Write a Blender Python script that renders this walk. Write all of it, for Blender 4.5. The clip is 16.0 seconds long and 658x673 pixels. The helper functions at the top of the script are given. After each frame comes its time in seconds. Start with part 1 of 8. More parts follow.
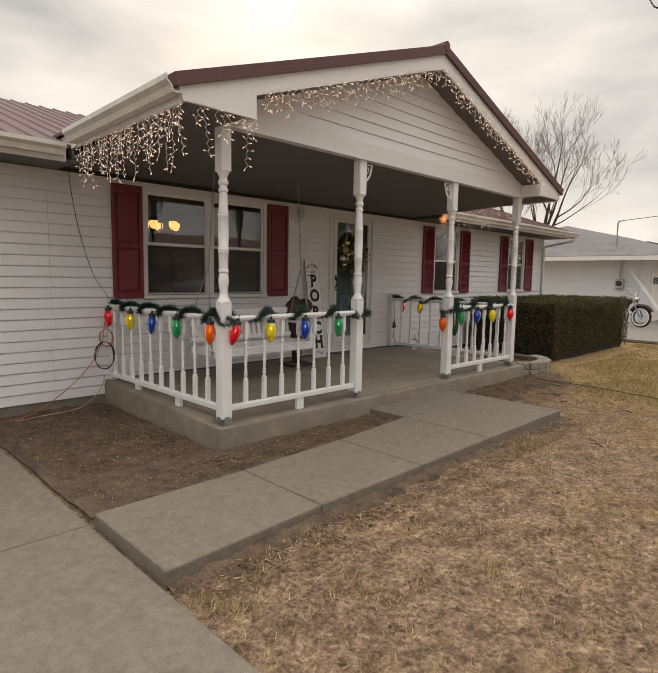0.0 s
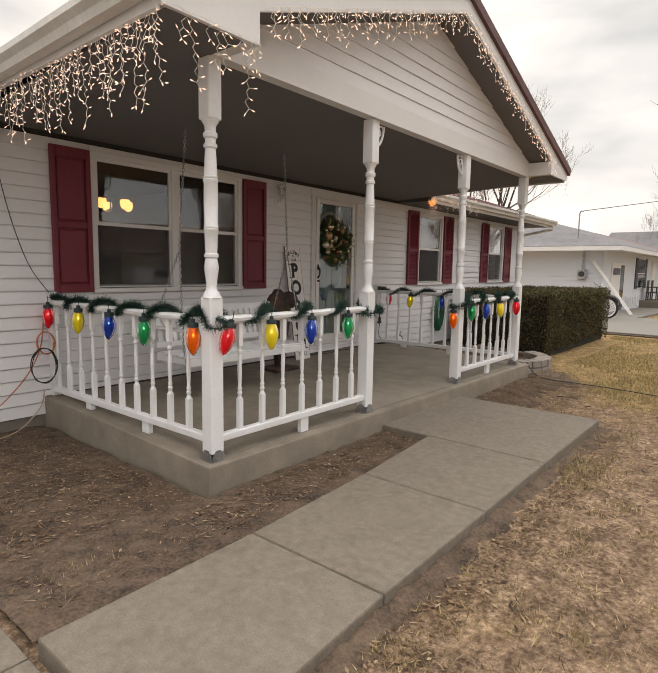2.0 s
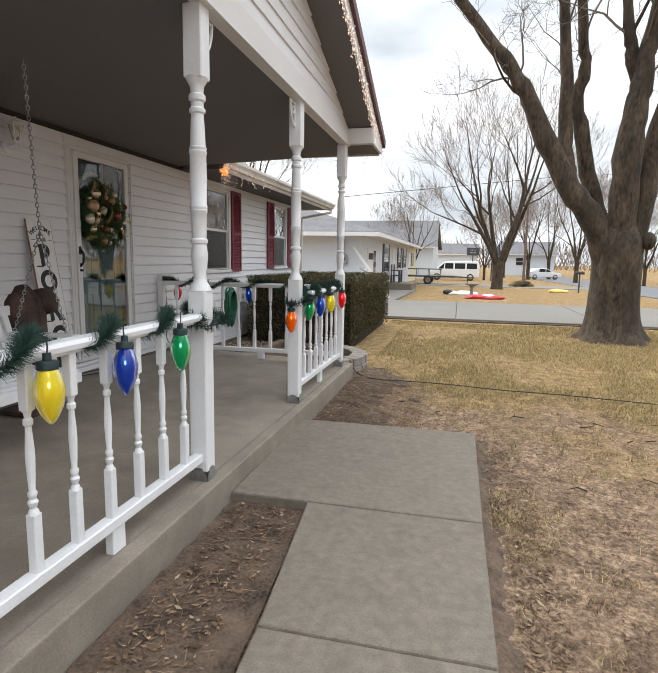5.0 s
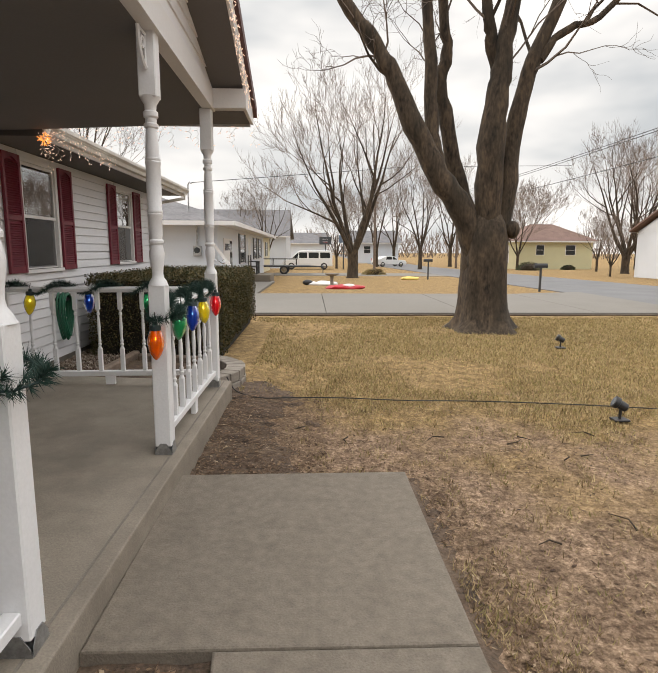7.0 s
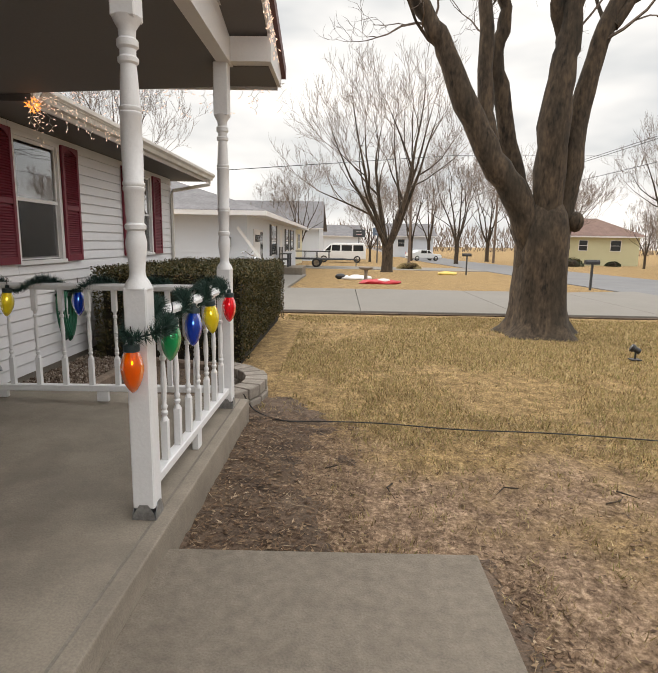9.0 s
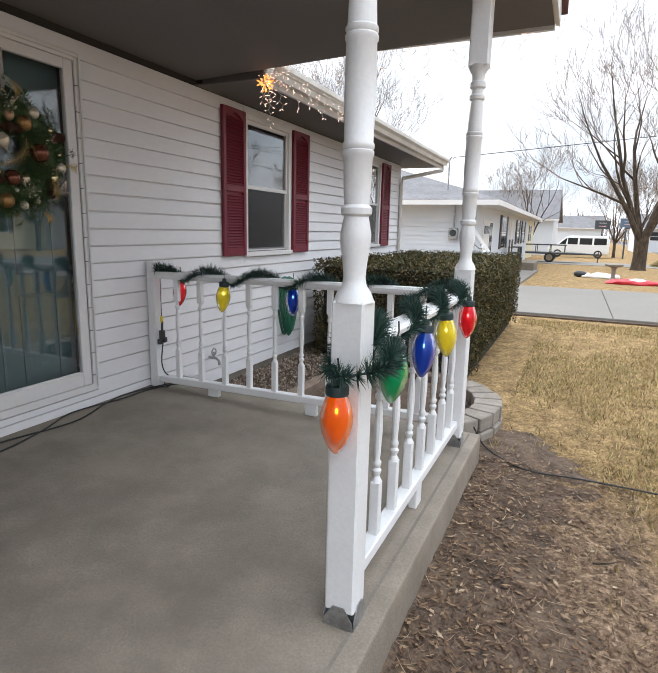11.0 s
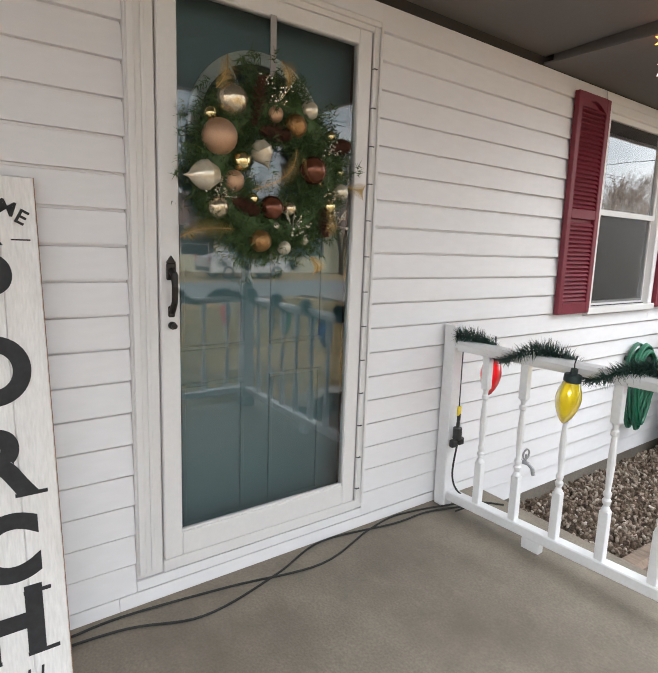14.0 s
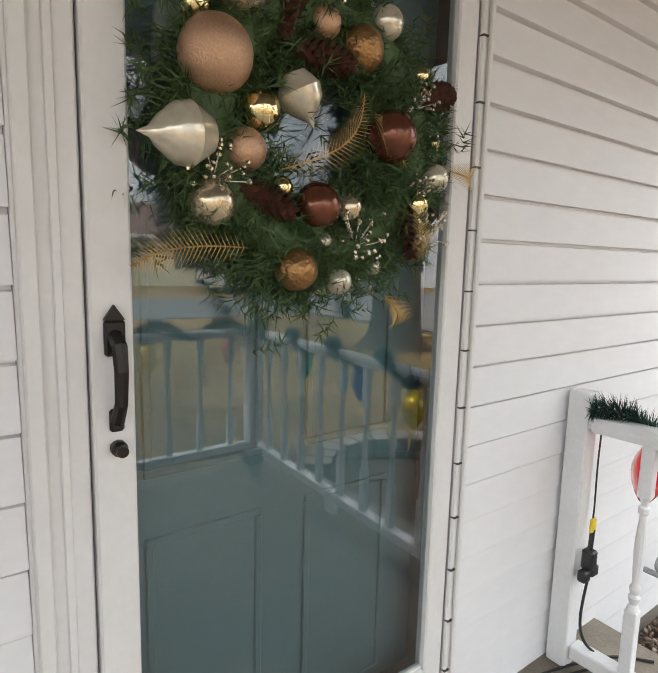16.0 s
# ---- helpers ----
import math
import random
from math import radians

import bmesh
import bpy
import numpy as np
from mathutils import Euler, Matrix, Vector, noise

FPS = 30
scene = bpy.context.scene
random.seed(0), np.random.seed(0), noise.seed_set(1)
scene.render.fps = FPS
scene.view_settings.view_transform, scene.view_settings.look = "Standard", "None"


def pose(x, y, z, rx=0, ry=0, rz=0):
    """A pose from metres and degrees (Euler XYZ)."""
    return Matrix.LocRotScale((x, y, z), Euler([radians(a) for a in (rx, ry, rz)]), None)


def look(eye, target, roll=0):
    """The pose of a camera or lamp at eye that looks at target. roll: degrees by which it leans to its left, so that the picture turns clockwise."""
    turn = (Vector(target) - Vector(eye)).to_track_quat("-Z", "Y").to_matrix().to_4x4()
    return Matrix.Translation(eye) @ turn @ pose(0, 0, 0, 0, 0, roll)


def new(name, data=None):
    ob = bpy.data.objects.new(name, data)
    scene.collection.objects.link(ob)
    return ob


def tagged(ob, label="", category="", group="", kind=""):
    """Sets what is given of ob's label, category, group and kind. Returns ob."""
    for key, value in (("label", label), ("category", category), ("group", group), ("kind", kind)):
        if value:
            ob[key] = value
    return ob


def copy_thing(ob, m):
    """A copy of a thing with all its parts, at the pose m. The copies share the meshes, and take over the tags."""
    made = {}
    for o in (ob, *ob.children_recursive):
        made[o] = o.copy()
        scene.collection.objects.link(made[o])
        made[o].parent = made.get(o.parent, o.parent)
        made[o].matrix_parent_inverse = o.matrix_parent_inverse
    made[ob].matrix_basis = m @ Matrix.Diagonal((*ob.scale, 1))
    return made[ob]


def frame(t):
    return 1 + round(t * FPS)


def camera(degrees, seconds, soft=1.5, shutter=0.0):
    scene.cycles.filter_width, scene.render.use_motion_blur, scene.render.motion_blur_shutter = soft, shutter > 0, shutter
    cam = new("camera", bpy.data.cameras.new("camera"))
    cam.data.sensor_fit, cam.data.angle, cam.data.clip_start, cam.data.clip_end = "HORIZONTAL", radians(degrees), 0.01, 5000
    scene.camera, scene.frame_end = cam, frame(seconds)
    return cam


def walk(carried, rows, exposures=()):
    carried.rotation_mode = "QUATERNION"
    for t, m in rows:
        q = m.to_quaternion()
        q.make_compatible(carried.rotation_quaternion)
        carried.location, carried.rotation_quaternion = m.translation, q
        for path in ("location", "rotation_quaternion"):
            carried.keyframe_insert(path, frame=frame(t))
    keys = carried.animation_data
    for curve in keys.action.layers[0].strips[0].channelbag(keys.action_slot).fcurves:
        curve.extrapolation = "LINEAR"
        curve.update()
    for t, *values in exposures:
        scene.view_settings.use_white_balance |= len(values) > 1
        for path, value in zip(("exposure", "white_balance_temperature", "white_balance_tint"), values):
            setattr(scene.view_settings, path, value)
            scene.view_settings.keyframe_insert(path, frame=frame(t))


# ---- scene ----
cam = camera(62.4, 16.0, 1.2)
PATH = [
    (0, (0.267, -0.053, 1.614), (-1.146, 1.346, 1.396), 1.0),
    (0.5, (-0.007, 0.051, 1.596), (-1.391, 1.478, 1.372), 1.0),
    (1, (-0.32, 0.137, 1.599), (-1.67, 1.594, 1.37), 1.1),
    (1.5, (-0.634, 0.272, 1.584), (-1.944, 1.764, 1.346), 1.1),
    (2, (-0.922, 0.398, 1.576), (-2.188, 1.927, 1.33), 1.0),
    (2.5, (-1.221, 0.51, 1.593), (-2.399, 2.104, 1.33), 0.7),
    (3, (-1.473, 0.681, 1.588), (-2.568, 2.334, 1.331), 0.5),
    (3.5, (-1.714, 0.894, 1.597), (-2.721, 2.603, 1.342), 0.4),
    (4, (-1.971, 1.111, 1.591), (-2.774, 2.922, 1.314), -0.1),
    (4.5, (-2.171, 1.342, 1.578), (-2.824, 3.21, 1.289), 0.1),
    (5, (-2.375, 1.592, 1.568), (-2.835, 3.519, 1.283), 1.0),
    (5.2, (-2.457, 1.698, 1.591), (-2.798, 3.646, 1.289), 0.9),
    (7.3, (-2.838, 2.864, 1.607), (-2.757, 4.837, 1.29), 0.3),
    (7.5, (-2.841, 2.962, 1.602), (-2.751, 4.935, 1.284), 0.4),
    (8, (-2.829, 3.244, 1.595), (-2.736, 5.215, 1.267), 0.7),
    (8.2, (-2.829, 3.346, 1.606), (-2.744, 5.316, 1.271), 0.9),
    (10.3, (-3.021, 4.354, 1.581), (-3.545, 6.249, 1.215), 0.8),
    (10.5, (-3.054, 4.431, 1.593), (-3.666, 6.297, 1.215), 1.1),
    (11, (-3.177, 4.646, 1.594), (-3.976, 6.438, 1.206), 1.3),
    (11.5, (-3.284, 4.848, 1.584), (-4.304, 6.525, 1.202), 0.5),
    (12, (-3.408, 5.034, 1.589), (-4.637, 6.565, 1.208), 0.1),
    (12.5, (-3.585, 5.212, 1.585), (-4.961, 6.616, 1.222), -0.1),
    (13, (-3.81, 5.379, 1.621), (-5.269, 6.711, 1.309), -0.3),
    (13.5, (-4.044, 5.564, 1.637), (-5.59, 6.794, 1.325), 0.2),
    (14, (-4.271, 5.719, 1.699), (-5.853, 6.898, 1.372), 1.9),
    (14.5, (-4.546, 5.827, 1.719), (-6.071, 7.077, 1.384), 2.8),
    (15, (-4.756, 5.906, 1.729), (-6.264, 7.18, 1.407), 1.8),
    (15.5, (-4.982, 6.039, 1.738), (-6.538, 7.26, 1.442), 1.4),
    (16, (-5.2, 6.163, 1.734), (-6.79, 7.341, 1.45), 1.5),
]
walk(cam, [(t, look(eye, target, roll)) for t, eye, target, roll in PATH],
     exposures=[(0, 0.26, 7100, 13), (2.5, 0.72, 6750, 13), (4.0, 0.90, 6200, 10), (5.2, 0.85, 6150, 10), (7.5, 0.60, 6750, 12), (8.2, 0.60, 6750, 12), (10.5, 1.06, 6250, 10), (11.5, 1.28, 5800, 10), (12.5, 1.74, 5950, 9), (13, 1.95, 6050, 9), (14, 2.04, 6200, 9), (16, 2.12, 6250, 8)])
# ---- world, sun, exposure ----
world = bpy.data.worlds.new("overcast_sky")
scene.world = world
world.use_nodes = True
SUN_AZ, SUN_EL = 52.0, 17.0          # degrees from +y towards -x, and above the horizon


def build_sky():
    nt = world.node_tree
    nt.nodes.clear()
    out = nt.nodes.new("ShaderNodeOutputWorld")
    bg = nt.nodes.new("ShaderNodeBackground")
    sky = nt.nodes.new("ShaderNodeTexSky")
    sky.sky_type, sky.sun_disc = "NISHITA", False
    sky.sun_elevation, sky.sun_rotation = radians(SUN_EL), radians(-SUN_AZ)
    sky.dust_density, sky.air_density, sky.ozone_density = 4.0, 1.0, 1.0
    tc = nt.nodes.new("ShaderNodeTexCoord")
    mp = nt.nodes.new("ShaderNodeMapping")
    mp.inputs["Scale"].default_value = (1.2, 1.2, 3.4)
    nz = nt.nodes.new("ShaderNodeTexNoise")
    nz.inputs["Scale"].default_value, nz.inputs["Detail"].default_value, nz.inputs["Roughness"].default_value = 2.1, 4.0, 0.5
    ramp = nt.nodes.new("ShaderNodeValToRGB")
    ramp.color_ramp.elements[0].position, ramp.color_ramp.elements[0].color = 0.36, (4.1, 4.35, 4.5, 1)
    ramp.color_ramp.elements[1].position, ramp.color_ramp.elements[1].color = 0.66, (7.9, 7.75, 7.45, 1)
    mix = nt.nodes.new("ShaderNodeMixRGB")
    mix.inputs[0].default_value = 0.97
    nt.links.new(tc.outputs["Generated"], mp.inputs["Vector"])
    nt.links.new(mp.outputs[0], nz.inputs["Vector"])
    nt.links.new(nz.outputs["Fac"], ramp.inputs["Fac"])
    nt.links.new(sky.outputs[0], mix.inputs[1])
    nt.links.new(ramp.outputs[0], mix.inputs[2])
    # an overcast sky is brighter overhead than near the horizon
    sep = nt.nodes.new("ShaderNodeSeparateXYZ")
    nt.links.new(tc.outputs["Generated"], sep.inputs[0])
    up = nt.nodes.new("ShaderNodeMapRange")
    up.inputs[1].default_value, up.inputs[2].default_value, up.inputs[3].default_value, up.inputs[4].default_value = 0.38, 0.92, 1.0, 3.3
    nt.links.new(sep.outputs[2], up.inputs[0])
    mul = nt.nodes.new("ShaderNodeVectorMath")
    mul.operation = "SCALE"
    nt.links.new(mix.outputs[0], mul.inputs[0])
    nt.links.new(up.outputs[0], mul.inputs["Scale"])
    nt.links.new(mul.outputs[0], bg.inputs["Color"])
    bg.inputs["Strength"].default_value = 0.10
    nt.links.new(bg.outputs[0], out.inputs["Surface"])


build_sky()
sun = new("sun", bpy.data.lights.new("sun", "SUN"))
sun.data.energy, sun.data.angle, sun.data.color = 1.0, radians(14), (1.0, 0.9, 0.76)
_d = Vector((-math.sin(radians(SUN_AZ)) * math.cos(radians(SUN_EL)), math.cos(radians(SUN_AZ)) * math.cos(radians(SUN_EL)), math.sin(radians(SUN_EL))))
sun.matrix_world = look(_d * 60, (0, 0, 0))


# ---- materials ----
def mat(name, base, rough=0.6, metal=0.0, var=0.12, scale=6.0, fine=60.0, bump=0.15, dirt=None, dirt_amt=0.0, spec=0.5, rand=0.0, stretch=(1, 1, 1), trans=0.0, coat=0.0, bump_scale=None, sheen=0.0):
    m = bpy.data.materials.new(name)
    m.use_nodes = True
    nt = m.node_tree
    bs = nt.nodes["Principled BSDF"]
    tc = nt.nodes.new("ShaderNodeTexCoord")
    mp = nt.nodes.new("ShaderNodeMapping")
    mp.inputs["Scale"].default_value = stretch
    nt.links.new(tc.outputs["Object"], mp.inputs["Vector"])
    n1 = nt.nodes.new("ShaderNodeTexNoise")
    n1.inputs["Scale"].default_value, n1.inputs["Detail"].default_value = scale, 5
    n2 = nt.nodes.new("ShaderNodeTexNoise")
    n2.inputs["Scale"].default_value, n2.inputs["Detail"].default_value = fine, 3
    for n in (n1, n2):
        nt.links.new(mp.outputs[0], n.inputs["Vector"])
    add = nt.nodes.new("ShaderNodeMath")
    add.operation = "ADD"
    nt.links.new(n1.outputs["Fac"], add.inputs[0])
    nt.links.new(n2.outputs["Fac"], add.inputs[1])
    rng = nt.nodes.new("ShaderNodeMapRange")
    rng.inputs[1].default_value, rng.inputs[2].default_value = 0.7, 1.3
    rng.inputs[3].default_value, rng.inputs[4].default_value = 1 - var, 1 + var
    nt.links.new(add.outputs[0], rng.inputs[0])
    val = rng.outputs[0]
    if rand:
        oi = nt.nodes.new("ShaderNodeObjectInfo")
        r2 = nt.nodes.new("ShaderNodeMapRange")
        r2.inputs[3].default_value, r2.inputs[4].default_value = 1 - rand, 1 + rand
        nt.links.new(oi.outputs["Random"], r2.inputs[0])
        mu = nt.nodes.new("ShaderNodeMath")
        mu.operation = "MULTIPLY"
        nt.links.new(val, mu.inputs[0])
        nt.links.new(r2.outputs[0], mu.inputs[1])
        val = mu.outputs[0]
    hsv = nt.nodes.new("ShaderNodeHueSaturation")
    hsv.inputs["Color"].default_value = (*base, 1)
    nt.links.new(val, hsv.inputs["Value"])
    col = hsv.outputs[0]
    if dirt:
        n3 = nt.nodes.new("ShaderNodeTexNoise")
        n3.inputs["Scale"].default_value, n3.inputs["Detail"].default_value, n3.inputs["Roughness"].default_value = scale * 0.45, 8, 0.65
        nt.links.new(mp.outputs[0], n3.inputs["Vector"])
        r3 = nt.nodes.new("ShaderNodeMapRange")
        r3.inputs[1].default_value, r3.inputs[2].default_value, r3.inputs[4].default_value = 0.45, 0.7, dirt_amt
        nt.links.new(n3.outputs["Fac"], r3.inputs[0])
        mx = nt.nodes.new("ShaderNodeMixRGB")
        nt.links.new(r3.outputs[0], mx.inputs[0])
        nt.links.new(col, mx.inputs[1])
        mx.inputs[2].default_value = (*dirt, 1)
        col = mx.outputs[0]
    nt.links.new(col, bs.inputs["Base Color"])
    bs.inputs["Roughness"].default_value, bs.inputs["Metallic"].default_value = rough, metal
    bs.inputs["Specular IOR Level"].default_value = spec
    bs.inputs["Transmission Weight"].default_value, bs.inputs["Coat Weight"].default_value = trans, coat
    if bump:
        bp = nt.nodes.new("ShaderNodeBump")
        bp.inputs["Strength"].default_value, bp.inputs["Distance"].default_value = bump, 0.01
        src = n2.outputs["Fac"]
        if bump_scale:
            nb = nt.nodes.new("ShaderNodeTexNoise")
            nb.inputs["Scale"].default_value, nb.inputs["Detail"].default_value = bump_scale, 6
            nt.links.new(mp.outputs[0], nb.inputs["Vector"])
            src = nb.outputs["Fac"]
        nt.links.new(src, bp.inputs["Height"])
        nt.links.new(bp.outputs[0], bs.inputs["Normal"])
    return m


def glow(name, color, strength):
    m = bpy.data.materials.new(name)
    m.use_nodes = True
    bs = m.node_tree.nodes["Principled BSDF"]
    bs.inputs["Base Color"].default_value = (*color, 1)
    bs.inputs["Emission Color"].default_value = (*color, 1)
    bs.inputs["Emission Strength"].default_value = strength
    return m


def pane_glass(name, tint=(1, 1, 1), rough=0.0, gloss=1.0):
    """Thin window glass: clear to look through, mirror-like at its face."""
    m = bpy.data.materials.new(name)
    m.use_nodes = True
    nt = m.node_tree
    nt.nodes.clear()
    out = nt.nodes.new("ShaderNodeOutputMaterial")
    tr = nt.nodes.new("ShaderNodeBsdfTransparent")
    tr.inputs[0].default_value = (*tint, 1)
    gl = nt.nodes.new("ShaderNodeBsdfGlossy")
    gl.inputs["Roughness"].default_value = rough
    fr = nt.nodes.new("ShaderNodeFresnel")
    fr.inputs[0].default_value = 1.52
    mu = nt.nodes.new("ShaderNodeMath")
    mu.operation, mu.use_clamp = "MULTIPLY", True
    mu.inputs[1].default_value = gloss
    mx = nt.nodes.new("ShaderNodeMixShader")
    nz = nt.nodes.new("ShaderNodeTexNoise")
    nz.inputs["Scale"].default_value, nz.inputs["Detail"].default_value = 2.2, 1
    tc = nt.nodes.new("ShaderNodeTexCoord")
    bp = nt.nodes.new("ShaderNodeBump")
    bp.inputs["Strength"].default_value, bp.inputs["Distance"].default_value = 0.05, 0.02
    nt.links.new(tc.outputs["Object"], nz.inputs["Vector"])
    nt.links.new(nz.outputs["Fac"], bp.inputs["Height"])
    nt.links.new(bp.outputs[0], gl.inputs["Normal"])
    nt.links.new(fr.outputs[0], mu.inputs[0])
    nt.links.new(mu.outputs[0], mx.inputs[0])
    nt.links.new(tr.outputs[0], mx.inputs[1])
    nt.links.new(gl.outputs[0], mx.inputs[2])
    nt.links.new(mx.outputs[0], out.inputs["Surface"])
    return m


def clear_film(name):
    """The inner faces of a pane, which only let light through."""
    m = bpy.data.materials.new(name)
    m.use_nodes = True
    nt = m.node_tree
    nt.nodes.clear()
    out = nt.nodes.new("ShaderNodeOutputMaterial")
    tr = nt.nodes.new("ShaderNodeBsdfTransparent")
    nt.links.new(tr.outputs[0], out.inputs["Surface"])
    return m


M = {}
M["clear"] = clear_film("clear_glass_back")
M["siding"] = mat("white_vinyl_siding", (0.74, 0.73, 0.745), 0.5, var=0.03, scale=1.2, fine=40, bump=0.06, dirt=(0.5, 0.46, 0.42), dirt_amt=0.1, rand=0.015, stretch=(1, 0.3, 1))
M["white"] = mat("white_gloss_paint", (0.76, 0.76, 0.77), 0.42, var=0.04, scale=5, fine=70, bump=0.12, dirt=(0.5, 0.46, 0.42), dirt_amt=0.12)
M["trim"] = mat("white_vinyl_trim", (0.70, 0.685, 0.68), 0.45, var=0.03, scale=3, bump=0.04, dirt=(0.55, 0.5, 0.45), dirt_amt=0.08)
M["gutter"] = mat("weathered_white_gutter", (0.66, 0.64, 0.60), 0.45, var=0.1, scale=3, bump=0.05, dirt=(0.33, 0.28, 0.22), dirt_amt=0.45, stretch=(1, 1, 0.3))
# porch ceiling and soffits: shade under the roof is put into this grey
M["soffit"] = mat("shade_grey_porch_ceiling", (0.135, 0.128, 0.127), 0.75, var=0.05, scale=1.5, bump=0.05, dirt=(0.13, 0.12, 0.115), dirt_amt=0.3)
M["maroon"] = mat("maroon_vinyl", (0.155, 0.012, 0.026), 0.5, var=0.08, scale=5, bump=0.08, dirt=(0.20, 0.035, 0.05), dirt_amt=0.12)
M["brown_metal"] = mat("brown_roof_metal", (0.11, 0.05, 0.05), 0.5, var=0.08, scale=2, bump=0.04, spec=0.35)
M["concrete"] = mat("brushed_concrete", (0.184, 0.155, 0.122), 0.88, var=0.22, scale=20, fine=110, bump=0.4, dirt=(0.112, 0.092, 0.07), dirt_amt=0.5)
M["slab"] = mat("porch_concrete", (0.235, 0.199, 0.158), 0.72, var=0.2, scale=5, fine=110, bump=0.25, dirt=(0.145, 0.12, 0.093), dirt_amt=0.7)
M["block"] = mat("foundation_concrete", (0.20, 0.175, 0.145), 0.9, var=0.18, scale=4, fine=60, bump=0.4, dirt=(0.12, 0.1, 0.08), dirt_amt=0.5)
M["steel"] = mat("galvanised_steel", (0.42, 0.43, 0.44), 0.42, metal=0.85, var=0.25, scale=14, bump=0.1, dirt=(0.1, 0.09, 0.08), dirt_amt=0.7)
M["black"] = mat("black_plastic", (0.02, 0.02, 0.022), 0.45, var=0.2, bump=0.1)
M["cord"] = mat("black_rubber_cord", (0.018, 0.018, 0.018), 0.6, var=0.2, bump=0.1)
# near-black colour puts the dimness of the rooms behind the windows into their surfaces
M["dark_hole"] = mat("dark_unlit_interior", (0.03, 0.026, 0.023), 0.9, var=0.1, bump=0.05)
M["glass"] = pane_glass("window_glass", (0.86, 0.88, 0.88), 0.0, 3.6)
M["storm_glass"] = pane_glass("storm_door_glass", (0.84, 0.89, 0.89), 0.0, 3.3)


# ---- mesh helpers ----
ORG = {}


def thing(name, at=(0, 0, 0), label="", category="", group="", kind=""):
    ob = new(name)
    ob.empty_display_size = 0.1
    ob.location = at
    ORG[ob] = Vector(at)
    return tagged(ob, label, category, group, kind)


def part(name, bm, material, parent=None, label="", smooth=False):
    """Links a bmesh, drawn in world places, as one mesh object under a thing or a part."""
    me = bpy.data.meshes.new(name)
    org = ORG[parent] if parent is not None else Vector((0, 0, 0))
    if org.length > 0:
        bmesh.ops.translate(bm, vec=-org, verts=bm.verts)
    if smooth:
        for f in bm.faces:
            f.smooth = True
    bm.normal_update()
    bm.to_mesh(me)
    bm.free()
    if smooth:
        me.set_sharp_from_angle(angle=radians(40))
    if material is not None:
        me.materials.append(material)
    ob = new(name, me)
    if parent is not None:
        ob.parent = parent
    ORG[ob] = org
    if label:
        ob["label"] = label
    return ob


def pane_part(name, bm, material, parent, label=""):
    """A glass pane whose outer face (towards +x) carries the gloss."""
    ob = part(name, bm, material, parent, label)
    ob.data.materials.append(M["clear"])
    for f in ob.data.polygons:
        f.material_index = 0 if f.normal.x > 0.5 else 1
    ob.visible_shadow = False
    return ob


def structure(name, bm, material, label="", category="", smooth=False):
    ob = part(name, bm, material, None, "", smooth)
    return tagged(ob, label, category, "", "structure")


def box(bm, x0, x1, y0, y1, z0, z1, bev=0.0, m=None):
    r = bmesh.ops.create_cube(bm, size=1.0, matrix=Matrix.Translation(((x0 + x1) / 2, (y0 + y1) / 2, (z0 + z1) / 2)) @ Matrix.Diagonal((abs(x1 - x0), abs(y1 - y0), abs(z1 - z0), 1)))
    vs = r["verts"]
    if bev:
        es = list({e for v in vs for e in v.link_edges})
        r2 = bmesh.ops.bevel(bm, geom=es, offset=bev, segments=1, affect="EDGES", profile=0.5)
        vs = list({v for f in r2["faces"] for v in f.verts} | {v for v in vs if v.is_valid})
    if m is not None:
        bmesh.ops.transform(bm, matrix=m, verts=vs)
    return vs


def B(x0, x1, y0, y1, z0, z1, bev=0.0, m=None):
    bm = bmesh.new()
    box(bm, x0, x1, y0, y1, z0, z1, bev, m)
    return bm


def prism(bm, pts, offset):
    """Extrudes a flat outline (3D points) by a vector."""
    a = [bm.verts.new(p) for p in pts]
    b = [bm.verts.new(Vector(p) + Vector(offset)) for p in pts]
    n = len(pts)
    fs = [bm.faces.new(a), bm.faces.new(b[::-1])]
    for i in range(n):
        fs.append(bm.faces.new((a[i], b[i], b[(i + 1) % n], a[(i + 1) % n])))
    bmesh.ops.recalc_face_normals(bm, faces=fs)
    return fs


def lathe(bm, prof, seg=16, m=None, cap=True):
    """Turns a profile of (radius, height) round z."""
    rings = []
    for r, z in prof:
        rings.append([bm.verts.new((r * math.cos(2 * math.pi * i / seg), r * math.sin(2 * math.pi * i / seg), z)) for i in range(seg)])
    fs = []
    for a, b in zip(rings, rings[1:]):
        for i in range(seg):
            fs.append(bm.faces.new((a[i], a[(i + 1) % seg], b[(i + 1) % seg], b[i])))
    if cap:
        fs.append(bm.faces.new(rings[0][::-1]))
        fs.append(bm.faces.new(rings[-1]))
    if m is not None:
        bmesh.ops.transform(bm, matrix=m, verts=[v for r in rings for v in r])
    return fs


